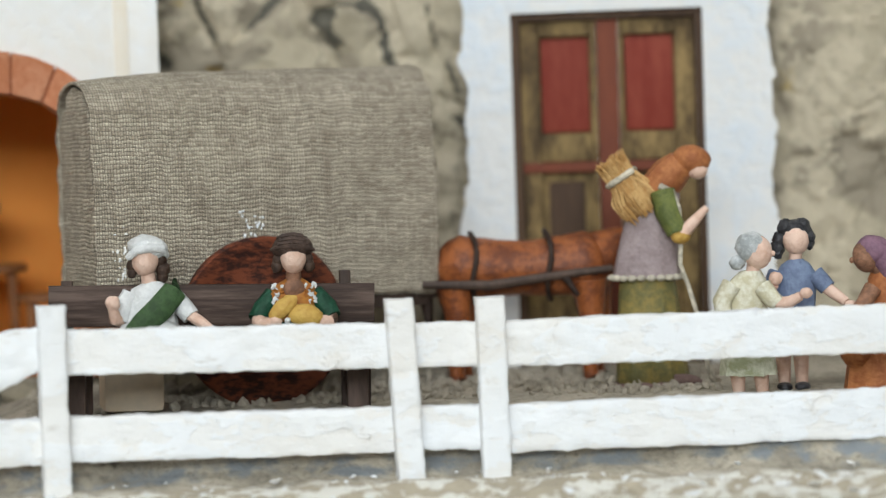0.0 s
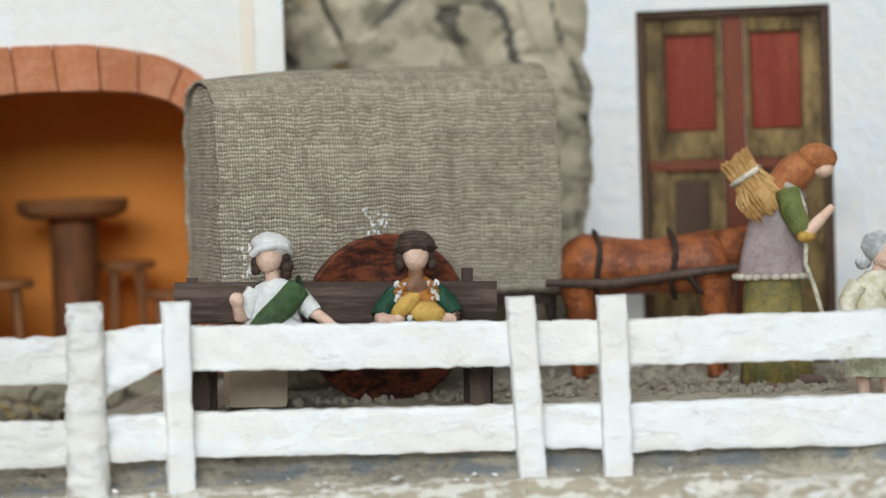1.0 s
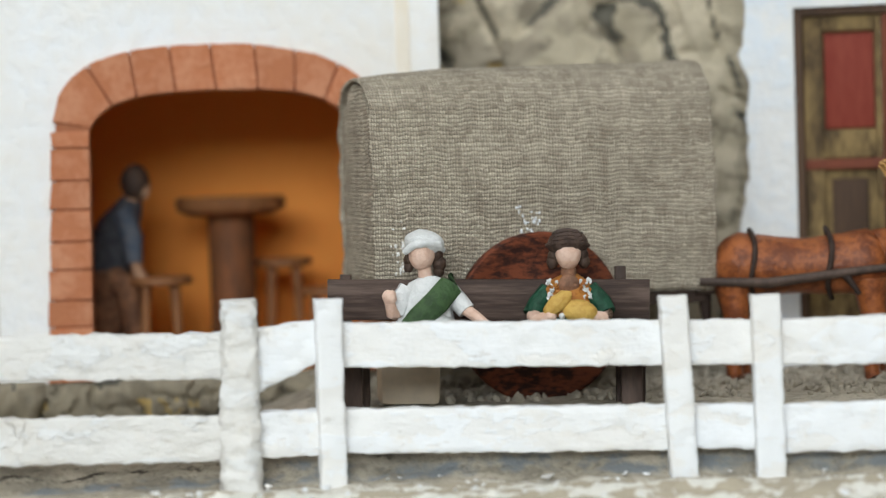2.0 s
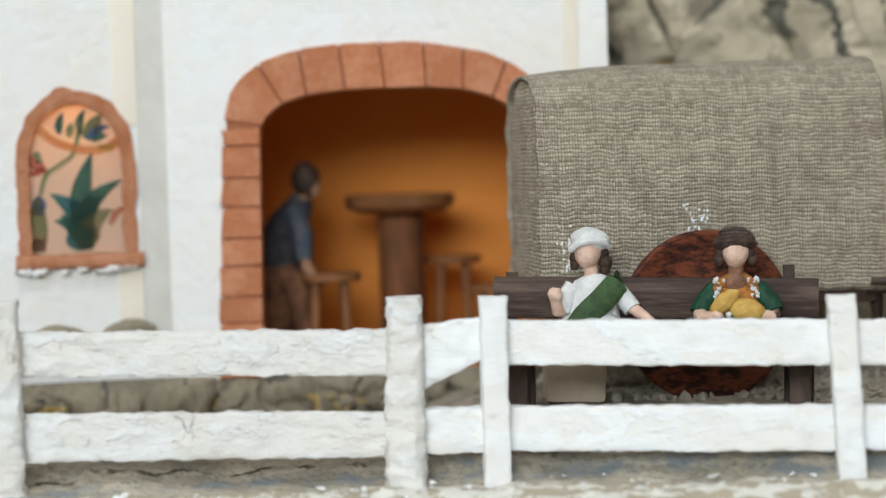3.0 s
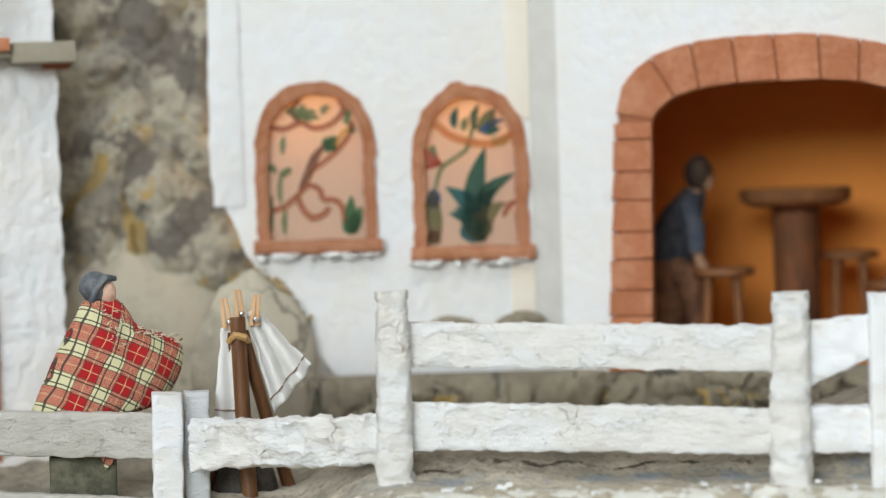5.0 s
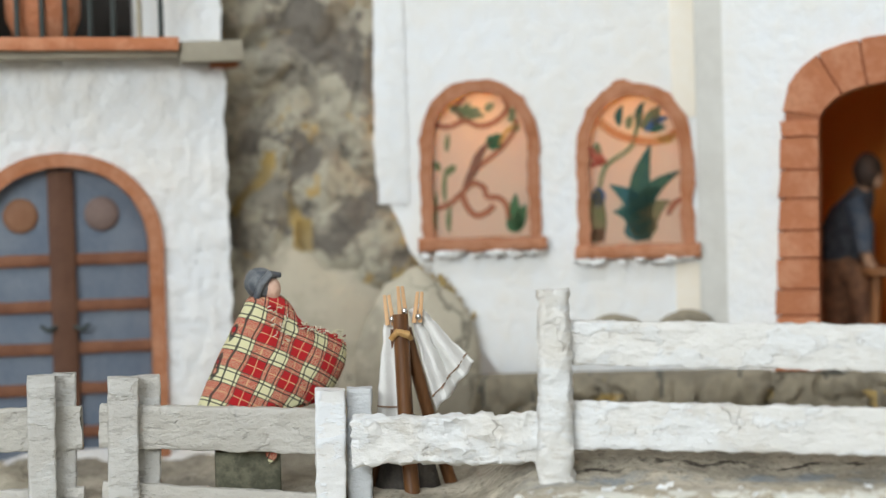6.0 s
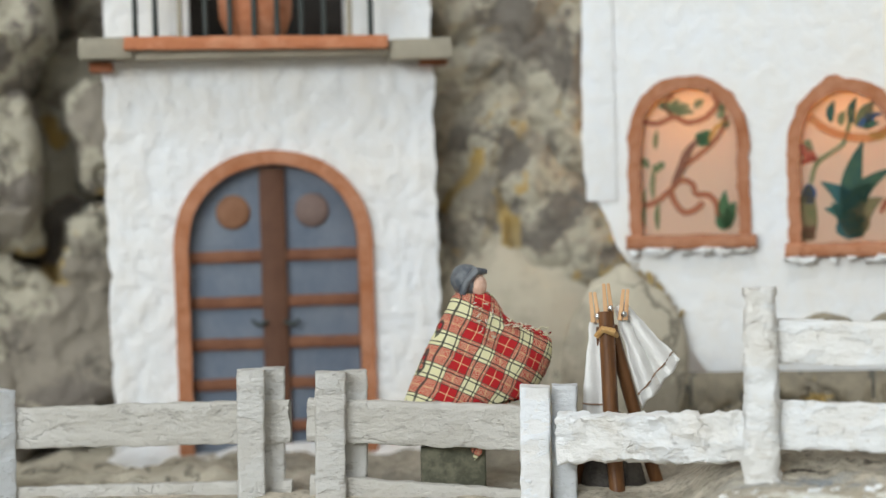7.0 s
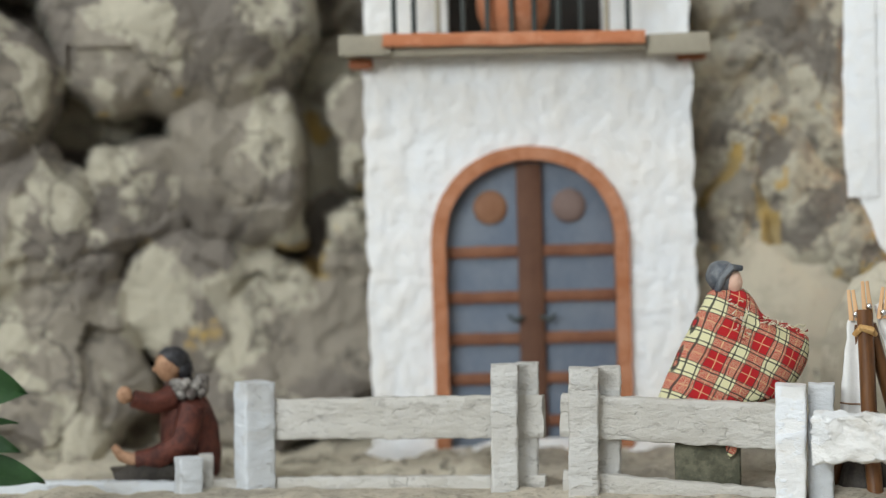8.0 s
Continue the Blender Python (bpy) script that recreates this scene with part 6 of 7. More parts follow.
def carrier():
    bm = bmesh.new()
    # 0 olive, 1 lilac, 2 moss, 3 skin, 4 rust, 5 straw, 6 rope, 7 mauve base, 8 gold
    stack(bm, [(0, 1, 0, 17, 12), (1.8, 1, 0, 16.5, 12), (2.8, 1, 0, 14, 10)], 7, rough=0.6)
    stack(bm, [(2.5, -1.5, 0, 12.5, 10), (12, -2, 0, 11.4, 9), (24, -2.4, 0, 10.4, 8), (34, -2.6, 0, 9.6, 7.4), (40, -2.6, 0, 8.6, 7)], 0, folds=0.09, fold_count=11, rough=0.4)
    stack(bm, [(37.5, -2.6, 0, 11.4, 8.4), (39, -2.6, 0, 11.2, 8.2), (48, -2.0, 0, 10.0, 7.4), (57, -0.5, 0, 8.6, 6.6), (64, 1.6, -0.5, 7.4, 6), (68, 3.5, -1, 5.4, 5)], 1, folds=0.05, fold_count=9, rough=0.35)
    for k in range(22):
        a = 2 * math.pi * k / 22
        ball(bm, (-2.6 + 11.6 * math.cos(a), 8.5 * math.sin(a), 37.6), (1.7, 1.3, 1.1), 6, n=7)
    # back and bent head under the load
    limb(bm, [(1, 0, 66), (6, -1.5, 71.5), (10, -2, 75.5)], [6.5, 6.4, 5.0], 4, rough=0.5)
    ball(bm, (13.4, -2.5, 76.4), (6.6, 5.2, 5.0), 4, (0, 12, 0), rough=0.4)
    ball(bm, (15.2, -3.2, 73.2), (3.6, 3.6, 3.4), 3)
    # the sheaf on her back: a tied waist with bushy ends
    ax0, ax1 = Vector((-14.0, -3, 77.0)), Vector((-2.5, -3, 59.5))
    rng = random.Random(2)
    waist = [5.2, 4.6, 4.0, 5.0, 6.4, 6.8, 5.6]
    limb(bm, [ax0.lerp(ax1, k / 6) for k in range(7)], [0.8 * w for w in waist], 5, rough=0.9, size=1.6, n=16)
    for k in range(90):
        a, far = rng.uniform(0, 6.28), rng.uniform(0.75, 1.1)
        u, v = Vector((0.84, 0, 0.53)) * math.cos(a), Vector((0, 1, 0)) * math.sin(a)
        lo, hi = rng.uniform(-0.06, 0.1), rng.uniform(0.85, 1.1)
        pts = []
        for i in range(7):
            s2 = lo + (hi - lo) * i / 6
            r = waist[i] * far + 0.4 * math.sin(5 * s2 + k)
            pts.append(ax0.lerp(ax1, s2) + (u + v) * r + Vector((rng.uniform(-0.5, 0.5), 0, rng.uniform(-0.5, 0.5))))
        limb(bm, pts, [0.3, 0.5, 0.55, 0.55, 0.55, 0.5, 0.25], 5, n=5)
    c0 = ax0.lerp(ax1, 0.34)
    pts = [c0 + Vector((0.84, 0, 0.53)) * 5.2 * math.cos(a) + Vector((0, 5.2 * math.sin(a), 0)) for a in [2 * math.pi * k / 20 for k in range(21)]]
    limb(bm, pts, [1.1] * 21, 6, n=8)
    # arm and hand with the rope
    limb(bm, [(3.5, -6, 66), (5, -8, 59), (8.0, -9, 52.5)], [4.4, 4.2, 3.6], 2, rough=0.4)
    limb(bm, [(2.6, -6.5, 68), (6.5, -7.5, 66), (8.8, -8.5, 60), (9.0, -9.4, 54)], [1.2, 1.1, 0.9, 0.7], 6)
    ball(bm, (9, -9.5, 51.5), (3.4, 3.0, 2.8), 8, rough=0.3)
    limb(bm, [(9.5, -10, 52), (13.5, -10, 56), (17.8, -9, 60.5)], [2.3, 1.9, 1.2], 3)
    limb(bm, [(9, -9, 50), (8.6, -9.5, 42), (11, -9.5, 35), (13.5, -10, 26), (16, -10, 12), (17.5, -10, 4)], [0.8] * 6, 6, n=7)
    limb(bm, [(6, -8, 3.2), (10, -9, 3.4), (14, -9, 3.0)], [2.2, 2.2, 1.4], 7)
    figure("figurine_carrying_straw", bm, [c_olive, c_lilac, c_moss, skin, c_rust, c_straw, c_rope, c_mauve_base, c_gold], spot(27.1, 0.665, 10.5), "clay figurine in an olive skirt carrying a sheaf of straw")


carrier()


def girl():
    bm = bmesh.new()
    # 0 cream, 1 pale green, 2 skin, 3 silver hair
    for x in (-3.4, 4.0):
        limb(bm, [(x, 0, 14), (x, 0, 7), (x + 0.3, 0, 1.5)], [2.7, 2.4, 1.9], 2)
        ball(bm, (x + 1.2, -1.4, 0.9), (2.4, 3.0, 1.2), 3)
    stack(bm, [(7.5, 0, 0, 9.2, 7.4), (9, 0, 0, 9.0, 7.2), (16, -0.3, 0, 7.8, 6.2), (22, -0.6, 0, 6.8, 5.4)], 1, folds=0.09, fold_count=10, rough=0.3)
    stack(bm, [(20, -0.8, 0, 7.0, 5.6), (27, -1.0, 0, 7.6, 5.4), (33, -0.6, 0, 7.0, 5.0), (37.5, 0.6, 0, 5.6, 4.4), (40.5, 1.4, 0, 3.2, 3.0)], 0, rough=0.45, folds=0.04)
    limb(bm, [(2, -0.3, 39), (2.6, -0.5, 43)], [2.2, 2.0], 2)
    ball(bm, (4.0, -1.0, 46.2), (4.6, 4.2, 5.4), 2)
    ball(bm, (8.6, -1.6, 45.8), (0.9, 0.7, 0.9), 2)
    ball(bm, (2.2, -0.2, 47.8), (5.6, 5.2, 4.9), 3, (0, 25, 0), rough=0.5, size=1.6)
    ball(bm, (-2.6, -0.4, 43.0), (2.6, 2.4, 2.3), 3, rough=0.45, size=1.3)
    limb(bm, [(-4.2, -3.6, 36.4), (-7.6, -4.4, 31.0), (-7.0, -6.0, 26.0)], [3.2, 3.1, 2.6], 0, rough=0.35)
    limb(bm, [(5.0, -3.2, 35.5), (8.2, -4.6, 31.5), (10, -5.2, 30.0)], [3.1, 3.0, 2.6], 0, rough=0.3)
    limb(bm, [(9.4, -5.2, 30.0), (13.4, -6, 30.6), (17, -6.6, 32.4)], [2.1, 1.9, 1.5], 2)
    ball(bm, (18.6, -6.8, 33.4), (2.1, 1.6, 1.7), 2, rough=0.3, size=1.4)
    figure("figurine_cream_dress", bm, [c_cream, c_paleg, skin, c_grey_hair], spot(29.75, 0.630, 10.8), "small silver-haired clay figurine in a cream dress")


girl()


def boy():
    bm = bmesh.new()
    # 0 blue, 1 navy, 2 skin, 3 black
    for x in (-4.2, 1.4):
        limb(bm, [(x, 0, 20), (x, 0, 11), (x + 0.2, 0, 2.2)], [2.9, 2.5, 1.9], 2)
        ball(bm, (x + 0.4, -1.8, 1.2), (2.6, 3.6, 1.5), 3, rough=0.2)
    stack(bm, [(14, -1, 0, 6.2, 5.0), (20, -0.8, 0, 6.0, 4.8), (27, -0.6, 0, 6.2, 4.6)], 1, rough=0.3)
    stack(bm, [(25, -0.6, 0, 7.0, 5.2), (31, 0, 0, 6.6, 4.8), (37, 0.4, 0, 6.6, 4.4), (40.5, 0.4, 0, 4.4, 3.6), (42, 0.4, 0, 2.4, 2.4)], 0, rough=0.4, folds=0.04)
    limb(bm, [(0.4, -0.3, 40.5), (0.6, -0.5, 44.5)], [2.2, 2.0], 2)
    ball(bm, (0.8, -1.2, 48.4), (4.3, 4.3, 5.0), 2)
    ball(bm, (0.8, 0.4, 50.8), (5.2, 4.8, 4.0), 3, rough=0.5, size=1.5)
    for x, z, r in ((-4.5, 48.5, 2.0), (-5.0, 46.0, 1.9), (-5.2, 44.2, 1.5), (4.9, 49.0, 1.8), (5.0, 46.8, 1.5), (-2.5, 52.2, 2.2), (2.8, 52.4, 2.2)):
        ball(bm, (x, -0.2, z), (r * 1.15, r * 1.3, r * 1.3), 3, rough=0.8, size=1.2)
    limb(bm, [(-5.4, -1, 37.6), (-7.6, -3, 32.8)], [3.0, 2.8], 0, rough=0.3)
    limb(bm, [(-7.4, -3, 32.6), (-9.0, -5.4, 30.4), (-6.4, -7.4, 34.6)], [2.2, 2.1, 1.7], 2)
    ball(bm, (-5.8, -7.6, 36.4), (2.1, 1.8, 2.2), 2, rough=0.35, size=1.3)
    limb(bm, [(6.4, -1, 37.4), (10.4, -2, 32.6)], [3.0, 2.7], 0, rough=0.3)
    limb(bm, [(10, -2, 32.8), (13.4, -3.4, 30.2), (16.2, -5, 28.2)], [2.1, 1.9, 1.5], 2)
    ball(bm, (17.4, -5.6, 27.4), (1.9, 1.5, 1.6), 2, rough=0.3, size=1.3)
    figure("figurine_blue_shirt", bm, [c_blue, c_navy, skin, c_black], spot(31.12, 0.640, 12.0), "small black-haired clay figurine in a blue shirt")


boy()


def crouching():
    bm = bmesh.new()
    # 0 rust skin skirt, 1 mauve, 2 brown skin, 3 lilac
    stack(bm, [(0, 3, 0, 13, 9), (5, 3, 0, 12.5, 9), (14, 3, 0, 11, 8), (22, 5, 0, 9, 7), (30, 6, 0, 8, 6.4), (36, 5, 0, 7, 5.4), (39, 4, 0, 4, 3.6)], 0, folds=0.06, rough=0.4)
    ball(bm, (-5, -4, 14), (6.5, 5, 6.5), 0, rough=0.3)
    limb(bm, [(3, -1, 37), (0, -2, 41)], [2.6, 2.3], 2)
    ball(bm, (-2.4, -2.6, 42.6), (3.9, 4.0, 5.0), 2, (0, -18, 0))
    ball(bm, (-6.4, -2.8, 41.8), (0.9, 0.8, 1.0), 2)
    ball(bm, (0.6, -1.2, 44.6), (6.0, 5.4, 4.8), 1, (0, 18, 0), rough=0.4, size=2)
    limb(bm, [(2, -1.5, 45), (6.5, -2, 40), (9.5, -2, 33)], [4.6, 5.2, 5.6], 1, rough=0.5, flat=0.9)
    limb(bm, [(0, -5, 33), (-4, -8, 27), (-8, -9, 25)], [2.9, 2.4, 1.8], 2)
    figure("figurine_mauve_kerchief", bm, [c_rust, c_purple, skin_brown, c_lilac], spot(33.35, 0.636, 11.8), "clay figurine with a mauve kerchief bending forward")


crouching()


c_guest = clay("grey_jacket", (0.075, 0.075, 0.085), (0.03, 0.032, 0.04), 0.8)


c_trousers = clay("brown_trousers", (0.10, 0.045, 0.024), (0.24, 0.11, 0.055), 0.8)
c_sleeve = clay("slate_blue_sleeve", (0.055, 0.075, 0.11), (0.11, 0.12, 0.14), 0.8)


def tavern_man():
    bm = bmesh.new()
    # 0 navy jacket, 1 rust trousers, 2 hair, 3 skin
    stack(bm, [(0, -6, 0, 7.5, 6), (1.5, -6, 0, 7.2, 5.8), (3, -5.5, 0, 5.4, 4.6), (16, -5.5, 0, 6.4, 5.6), (28, -5, 0, 8.4, 7), (36, -4.5, 0, 8.8, 7), (42, -4, 0, 7.6, 6)], 1, rough=0.8, size=4, folds=0.08, fold_count=7)
    limb(bm, [(-4, -2, 34), (3, -6, 30), (5, -7, 18), (4, -6, 1)], [6.0, 5.4, 4.2, 3.4], 1, rough=0.5)
    stack(bm, [(36, -4.4, 0, 9.6, 7.4), (41, -4.2, 0, 9.2, 7), (47, -1.8, 0, 9.0, 6.8), (53, 1.2, 0, 8.2, 6.2), (57, 3.8, 0, 6.0, 5), (60, 5.4, 0, 3.6, 3.4)], 0, rough=0.7, size=3)
    limb(bm, [(5, -0.5, 57), (6.6, -1.2, 61)], [3.2, 3.2], 3)
    ball(bm, (7.4, -1.6, 64.6), (5.8, 5.4, 6.2), 2, rough=0.6)
    ball(bm, (10.4, -2.0, 62.4), (3.0, 3.6, 3.8), 3)
    limb(bm, [(2, -4.5, 55), (5.4, -7, 46), (6.0, -8.5, 38)], [4.6, 4.2, 3.2], 4, rough=0.4)
    limb(bm, [(5.8, -8.5, 39), (8, -9, 34), (10.5, -9, 30)], [2.3, 2.3, 2.4], 3)
    figure("figurine_tavern_guest", bm, [c_guest, c_trousers, c_hair, skin_tan, c_sleeve], spot(3.72, 0.748, 14.2) @ Matrix.Diagonal((0.95, 0.95, 1.12, 1)), "clay figurine in a blue-grey jacket leaning on a stool")


tavern_man()


# ---- the shawl figure ----
def shawl_figure():
    bm = bmesh.new()
    uvl = bm.loops.layers.uv.new("UVMap")
    # 0 plaid, 1 slate hood, 2 skin, 3 olive base
    box(bm, -11.5, 9.8, -7, 7, 0, 15, 1.4, 3, rough=0.6)
    stack(bm, [(14, -1, 0, 9.5, 6.5), (30, -1, 0, 8.5, 6), (50, 2, 0, 6, 5)], 3)
    ball(bm, (8.8, -2.4, 66.8), (2.9, 3.2, 4.0), 2, (0, -6, 0))
    ball(bm, (5.4, 0.0, 68.2), (5.9, 5.6, 5.2), 1, (0, 38, 0), rough=0.35, size=1.8)
    limb(bm, [(3.6, -4.6, 64), (5.4, -5.4, 68.5), (8.2, -5.2, 71.6), (11.4, -2.6, 71.2)], [1.2, 1.4, 1.4, 0.9], 1, rough=0.2)
    # slices of the shawl from hem to neck: height, left, right, half depth
    slices = [(26.7, -17.2, 14, 8.0), (29.4, -16.5, 24, 8.6), (33, -15, 27.6, 9.0), (36.8, -13.4, 30, 9.0), (40.5, -11.6, 31.8, 9.0), (44, -10, 32.5, 9.0), (48, -8, 32.4, 8.8), (51.0, -6.2, 29.5, 8.6), (52.8, -5.4, 25, 8.4), (54.4, -4.6, 19.5, 8.2), (57, -3, 17, 7.8), (60, -1.5, 15.6, 7.0), (63, 0, 13.6, 6.0), (64.2, 1.5, 12, 5.2)]
    nk = 64
    rings = []
    for z, x0, x1, dep in slices:
        ring = []
        for k in range(nk):
            a = 2 * math.pi * k / nk
            c, s = math.cos(a), math.sin(a)
            x = (x0 + x1) / 2 + (x1 - x0) / 2 * math.copysign(abs(c) ** 0.8, c)
            y = dep * math.copysign(abs(s) ** 0.9, s)
            w = 0.9 * noise.noise(Vector((x / 7, z / 11, y / 9))) + 0.5 * math.sin(0.55 * x + 0.25 * z)
            ring.append(bm.verts.new((x, y + (w if y < 0 else -w), z + (1.0 * noise.noise(Vector((x / 3, y / 3, 8))) if z < 27 else 0))))
        rings.append(ring)
    faces = []
    for a, b in zip(rings, rings[1:]):
        for i in range(nk):
            faces.append(bm.faces.new((a[i], a[(i + 1) % nk], b[(i + 1) % nk], b[i])))
    faces.append(bm.faces.new(rings[-1]))
    bmesh.ops.recalc_face_normals(bm, faces=faces)
    # the cloth's corner that hangs below the hem, and the opening over the arms
    corner = [bm.verts.new(p) for p in ((1, -8.6, 27), (11.5, -8.2, 27.5), (8.4, -9.0, 12.4), (6.0, -9.2, 10.2))]
    faces.append(bm.faces.new(corner))
    faces.append(bm.faces.new([bm.verts.new(v.co + Vector((0, 0.7, 0))) for v in corner[::-1]]))
    ca, sa = math.cos(radians(26)), math.sin(radians(26))
    for f in faces:
        f.material_index = 0
        for loop in f.loops:
            x, y, z = loop.vert.co
            side = x + 0.6 * y
            loop[uvl].uv = ((side * ca - z * sa) / 11.2 + 0.1, (side * sa + z * ca) / 11.2)
    rng = random.Random(3)
    for k in range(70):
        # frayed threads along the front edge
        s = rng.random()
        x, z = 17 + 14 * s + rng.uniform(-1, 1), 55.0 - 4 * s + rng.uniform(-1.0, 1.0)
        if k > 40:
            x, z = 7 + 8 * rng.random(), 47 + 17 * rng.random()
        limb(bm, [(x, -8.2, z), (x + rng.uniform(-1.5, 1.5), -9.3, z + rng.uniform(-0.5, 0.8)), (x + rng.uniform(-1.6, 1.6), -9.6, z + rng.uniform(-1.0, 1.1))], [0.22, 0.2, 0.12], 4 if k % 3 else 5, n=4)
    figure("figurine_tartan_shawl", bm, [plaid, c_slate, skin, c_base, c_cream, c_red_thread], spot(-13.62, 0.645, -12.4), "clay figurine wrapped in a red and cream tartan shawl")


c_red_thread = clay("red_thread", (0.40, 0.02, 0.02), None, 0.9)
shawl_figure()


# ---- the washing stand ----
def washing_stand():
    t = thing("washing_stand", spot(-9.2, 0.642, -14), "brown wooden tripod with white cloths held by pegs", "tripod")
    for name, p, r in (("leg", [(0.6, -4.0, 59), (1.6, -6.0, 20), (3.0, -9, 0)], [2.6, 2.6, 2.6]), ("leg", [(-1, 0, 54), (-6, 3, 22), (-11.5, 5, 0)], [2.2, 2.2, 2.2]), ("leg", [(2, 0, 54), (10, 3, 22), (16.5, 5, 0)], [2.2, 2.2, 2.2])):
        bm = bmesh.new()
        limb(bm, p, r, n=14, rough=0.15)
        part(name, bm, pole_mat, t)
    bm = bmesh.new()
    stack(bm, [(0.2, 2, 3, 11, 7.5), (6, 2, 3, 9.8, 6.8), (13, 2, 3.5, 7.6, 5.4), (22, 2, 4, 4.6, 3.6), (25, 2, 4, 2.4, 2.2)], rough=1.0)
    part("dark_cloth", bm, c_dark, t, "dark brown bunched cloth")
    # hanging cloths: a sheet of folds between a top and a bottom edge
    def cloth(name, tl, tr, bl, br, folds, amp, label):
        bm = bmesh.new()
        tl, tr, bl, br = (Vector(p) for p in (tl, tr, bl, br))
        n, k = 26, 26
        g = []
        for i in range(n + 1):
            u = i / n
            row = []
            for j in range(k + 1):
                v = j / k
                p = tl.lerp(tr, u).lerp(bl.lerp(br, u), v)
                y = amp * (0.25 + v) * math.sin(folds * u * math.pi + 1.2 * v)
                row.append(bm.verts.new(p + Vector((0.5 * noise.noise(p / 4), y, 0.5 * noise.noise(p / 3 + Vector((5, 0, 0)))))))
            g.append(row)
        for i in range(n):
            for j in range(k):
                bm.faces.new((g[i][j], g[i + 1][j], g[i + 1][j + 1], g[i][j + 1]))
        c = part(name, bm, linen_mat, t, label)
        s = c.modifiers.new("thickness", "SOLIDIFY")
        s.thickness = 0.0006
        # a brown stitched line near the hem
        bm = bmesh.new()
        pts = []
        for i in range(n + 1):
            u, v = i / n, 0.86
            p = tl.lerp(tr, u).lerp(bl.lerp(br, u), v)
            pts.append(p + Vector((0, amp * (0.25 + v) * math.sin(folds * u * math.pi + 1.2 * v) - 1.1, 0)))
        limb(bm, pts, [0.28] * len(pts), n=6)
        part("stitching", bm, thread_mat, c, "brown stitched line")
        return c
    cloth("cloth", (-1.0, -2.2, 57), (-4.8, -1, 55.5), (-0.8, -3.4, 24), (-8.0, -2, 25), 1.6, 1.2, "white linen cloth")
    cloth("cloth", (3.6, -1.0, 59.5), (6.2, 1.5, 61.5), (11.5, -3.5, 27.0), (24.5, -2, 42.5), 4.4, 2.6, "white linen cloth with stitched hem")
    for x, y, z0, z1, tip in ((-2.6, -3.2, 55.5, 65.3, -4), (1.6, -3.6, 58, 68.0, -3), (6.0, -2.6, 56.0, 66.0, 5)):
        p = thing("peg", Matrix(), "tiny wooden clothes peg", "")
        p.parent = t
        del p["label"]
        for s in (-1, 1):
            bm = bmesh.new()
            beam(bm, (x + 0.95 * s, y, z0), (x + 0.7 * s + tip * 0.25, y, z1), 1.5, 2.0, (1, 0, 0), 0.3, 6, 0.05, taper=0.7)
            part("peg_half", bm, peg_mat, p)
        bm = bmesh.new()
        ball(bm, (x + 0.5, y - 1.3, z0 + 2.0), 1.1, n=12)
        part("spring", bm, metal_mat, p, "bright metal spring")
    bm = bmesh.new()
    limb(bm, [(-2.6, -6, 51), (-0.5, -7.2, 53.4), (2.8, -7.2, 52.6), (4.0, -4.6, 51)], [0.9, 1.3, 1.3, 0.8], n=9, rough=0.3)
    part("binding", bm, c_straw, t, "straw-coloured binding")


washing_stand()


def sitting_fisher():
    bm = bmesh.new()
    # 0 jacket, 1 skin, 2 black hair, 3 fur, 4 dark
    stack(bm, [(0, -2, 0, 15, 9), (3, -4, 0, 17, 9), (6.5, -6, -1, 17, 8)], 4, rough=0.6)
    limb(bm, [(2, -5, 5), (-12, -8, 6), (-21, -8, 3)], [5.4, 4.8, 3.2], 4, rough=0.4)
    stack(bm, [(2.5, 4, 0, 10.4, 8), (10, 4.6, 0, 10.4, 7.8), (20, 4.4, 0, 9.8, 7.2), (27, 3.2, 0, 8.6, 6.4), (33, 2, 0, 6.4, 5.4), (36.5, 0.6, 0, 3.4, 3.2)], 0, rough=0.5)
    ball(bm, (-2.2, -0.6, 40.6), (4.6, 4.4, 5.6), 1, (0, -10, 0))
    ball(bm, (-6.6, -0.8, 39.8), (1.0, 0.8, 1.0), 1)
    ball(bm, (-0.2, 0.2, 43.2), (5.8, 5.2, 4.2), 2, (0, 14, 0), rough=0.4, size=1.6)
    ball(bm, (3.2, 0.4, 39.6), (3.2, 4.4, 4.2), 2, rough=0.4, size=1.6)
    for k in range(34):
        a = 0.19 * k
        ball(bm, (4.0 + 5.6 * math.cos(a) + 0.5 * math.sin(7 * k), -1 + 6.0 * math.sin(a), 33.4 + 2.2 * math.sin(2.1 * k) + 0.5 * math.cos(a)), 1.9, 3, rough=0.6, size=0.9, n=8)
    limb(bm, [(-1, -4.5, 30.5), (-8, -6.5, 28.5), (-14.5, -7.5, 30.6)], [4.2, 3.7, 3.1], 0, rough=0.4)
    ball(bm, (-17.2, -7.6, 32.0), (2.7, 2.3, 3.0), 1, rough=0.4, size=1.4)
    limb(bm, [(5.5, -6.5, 27), (2, -9.5, 15), (-7, -9.5, 10.5), (-14, -9, 9.6)], [4.8, 4.9, 4.0, 3.2], 0, rough=0.45)
    limb(bm, [(-14, -9, 9.8), (-19, -8.6, 11.5), (-21.6, -8.2, 15)], [2.3, 1.9, 1.2], 1)
    figure("figurine_brown_jacket", bm, [c_jacket, skin_tan, c_black, c_fur, c_dark], spot(-29.05, 0.684, -12.0), "clay figurine in a brown jacket with fur collar, sitting")


sitting_fisher()


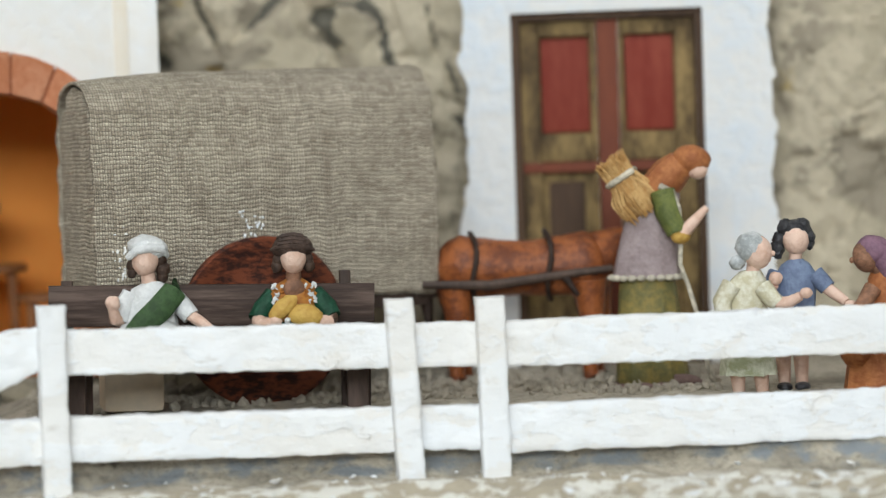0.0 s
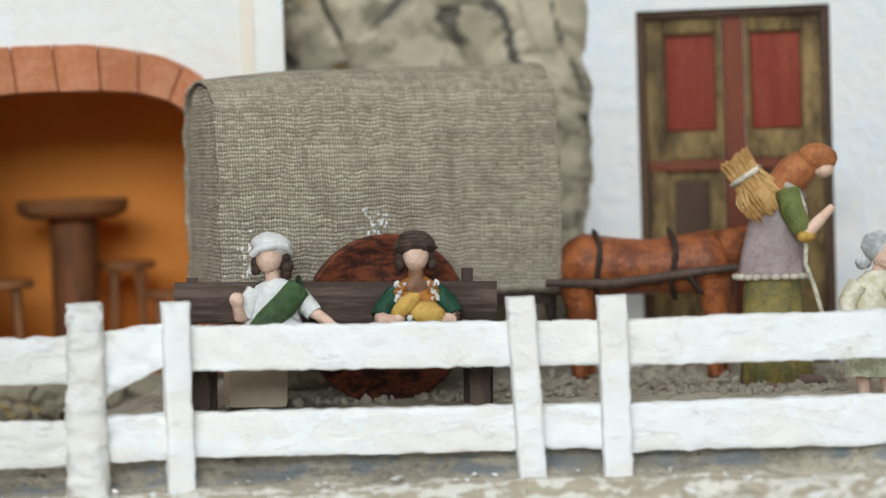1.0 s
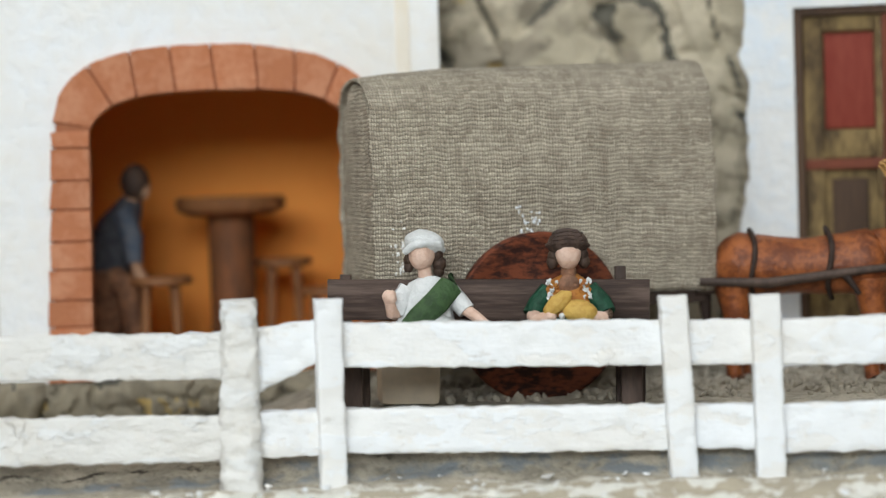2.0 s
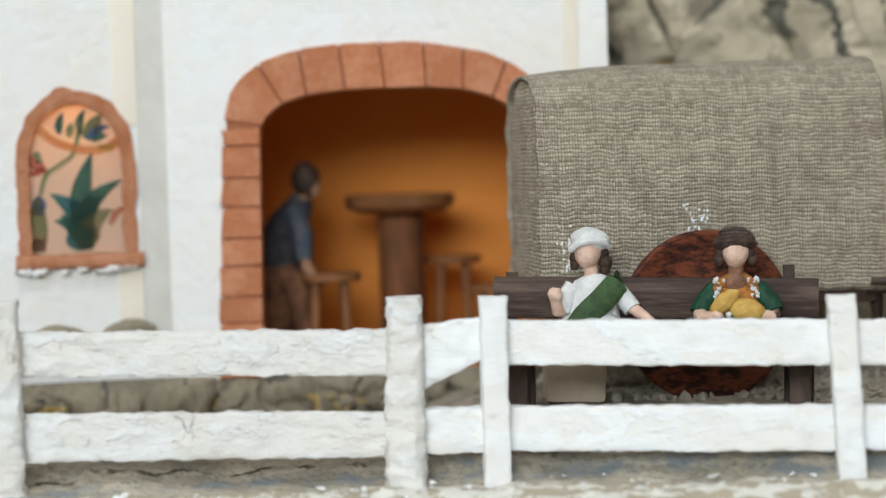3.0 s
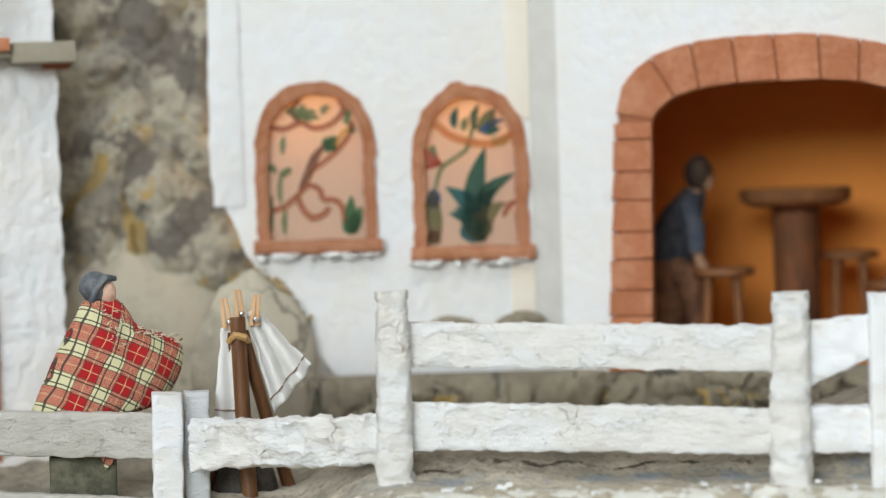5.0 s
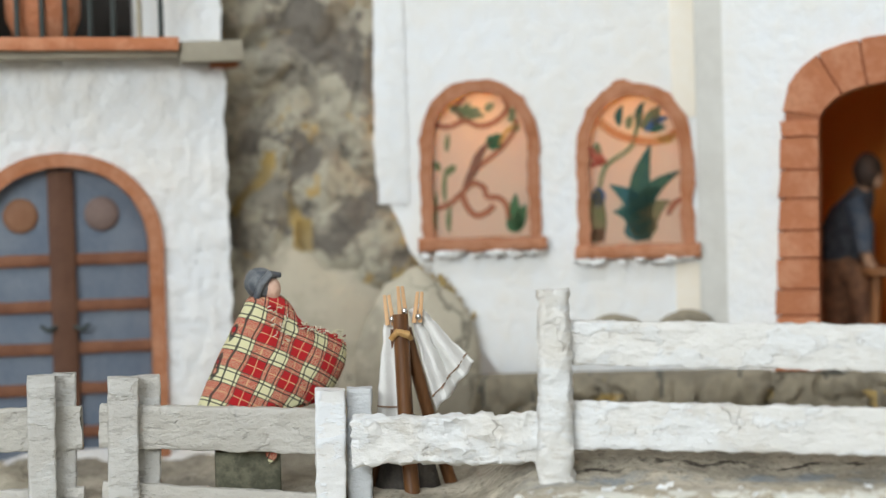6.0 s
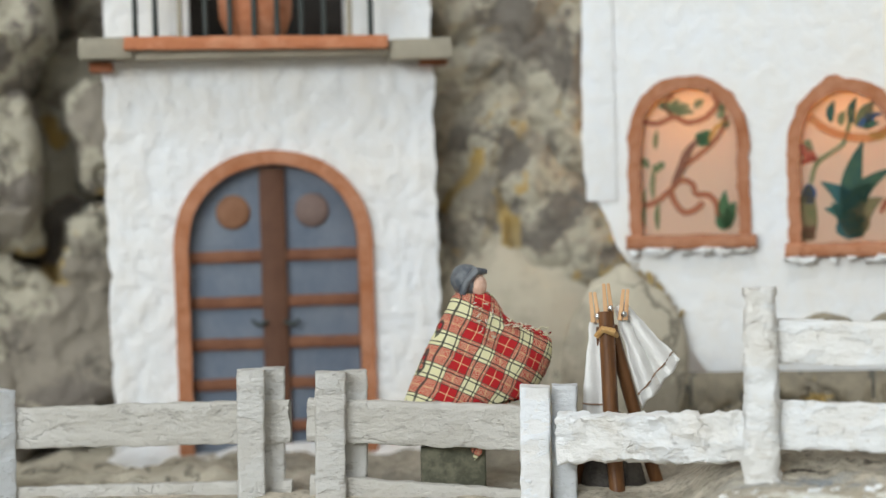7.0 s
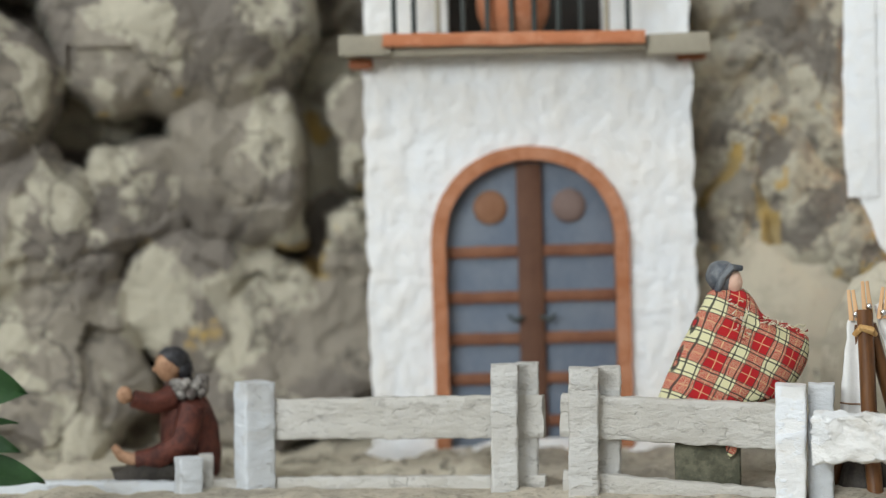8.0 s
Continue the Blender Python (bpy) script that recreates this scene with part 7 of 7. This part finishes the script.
def seat_stone():
    boulder("seat_stone", spot(-28.9, 0.686, -14), (24, 12, 6.5), rock_mat, "low flat rock under the seated figurine", 51.0, 0.1)


seat_stone()


# ---- the potted sprig at the far end ----
def sprig():
    t = thing("leafy_sprig", spot(-35.15, 0.615, -18), "green leafy sprig standing beside the fence", "plant")
    bm = bmesh.new()
    limb(bm, [(0, 0, 0), (1, 0, 30), (-1, 1, 60), (1, 0, 88)], [1.3, 1.1, 0.9, 0.5], n=8)
    part("stem", bm, stem_mat, t)
    rng = random.Random(8)
    def leaf(p, length, width, yaw, tilt, droop, roll=65):
        bm = bmesh.new()
        rows = []
        for i in range(10):
            s = i / 9
            w = width * (max(0.0, math.sin(math.pi * s ** 0.75)) ** 0.9 if 0 < s < 1 else 0.02) * 0.5
            x = length * s
            z = -droop * s * s
            rows.append([bm.verts.new((x, k * w, z + 0.25 * width * abs(k) ** 1.3 * 0.6)) for k in (-1, -0.5, 0, 0.5, 1)])
        for a, b in zip(rows, rows[1:]):
            for k in range(4):
                bm.faces.new((a[k], a[k + 1], b[k + 1], b[k]))
        mt = Matrix.Translation(p) @ Euler((0, radians(-tilt), radians(yaw))).to_matrix().to_4x4() @ Euler((radians(roll), 0, 0)).to_matrix().to_4x4()
        bmesh.ops.transform(bm, matrix=mt, verts=bm.verts[:])
        part("leaf", bm, leaf_mat, t)
    for p, ln, w, yaw, tilt, dr in (((0, 0, 62), 12, 9, -5, 32, 2), ((0, -1, 50), 19, 13, -18, -8, 7), ((0, -1, 38), 17, 4, 8, -2, 2), ((0, -1, 34), 18, 7, -26, -14, 4), ((0, -1, 22), 23, 13, -10, 4, 9), ((0, 0, 10), 14, 9, 20, 10, 4)):
        leaf(p, ln, w, yaw, tilt, dr, rng.uniform(40, 75))
    for k in range(14):
        leaf((0, 0, 10 + 5.5 * k), rng.uniform(10, 17), rng.uniform(7, 11), rng.uniform(70, 300), rng.uniform(0, 35), rng.uniform(2, 7), rng.uniform(20, 80))


sprig()
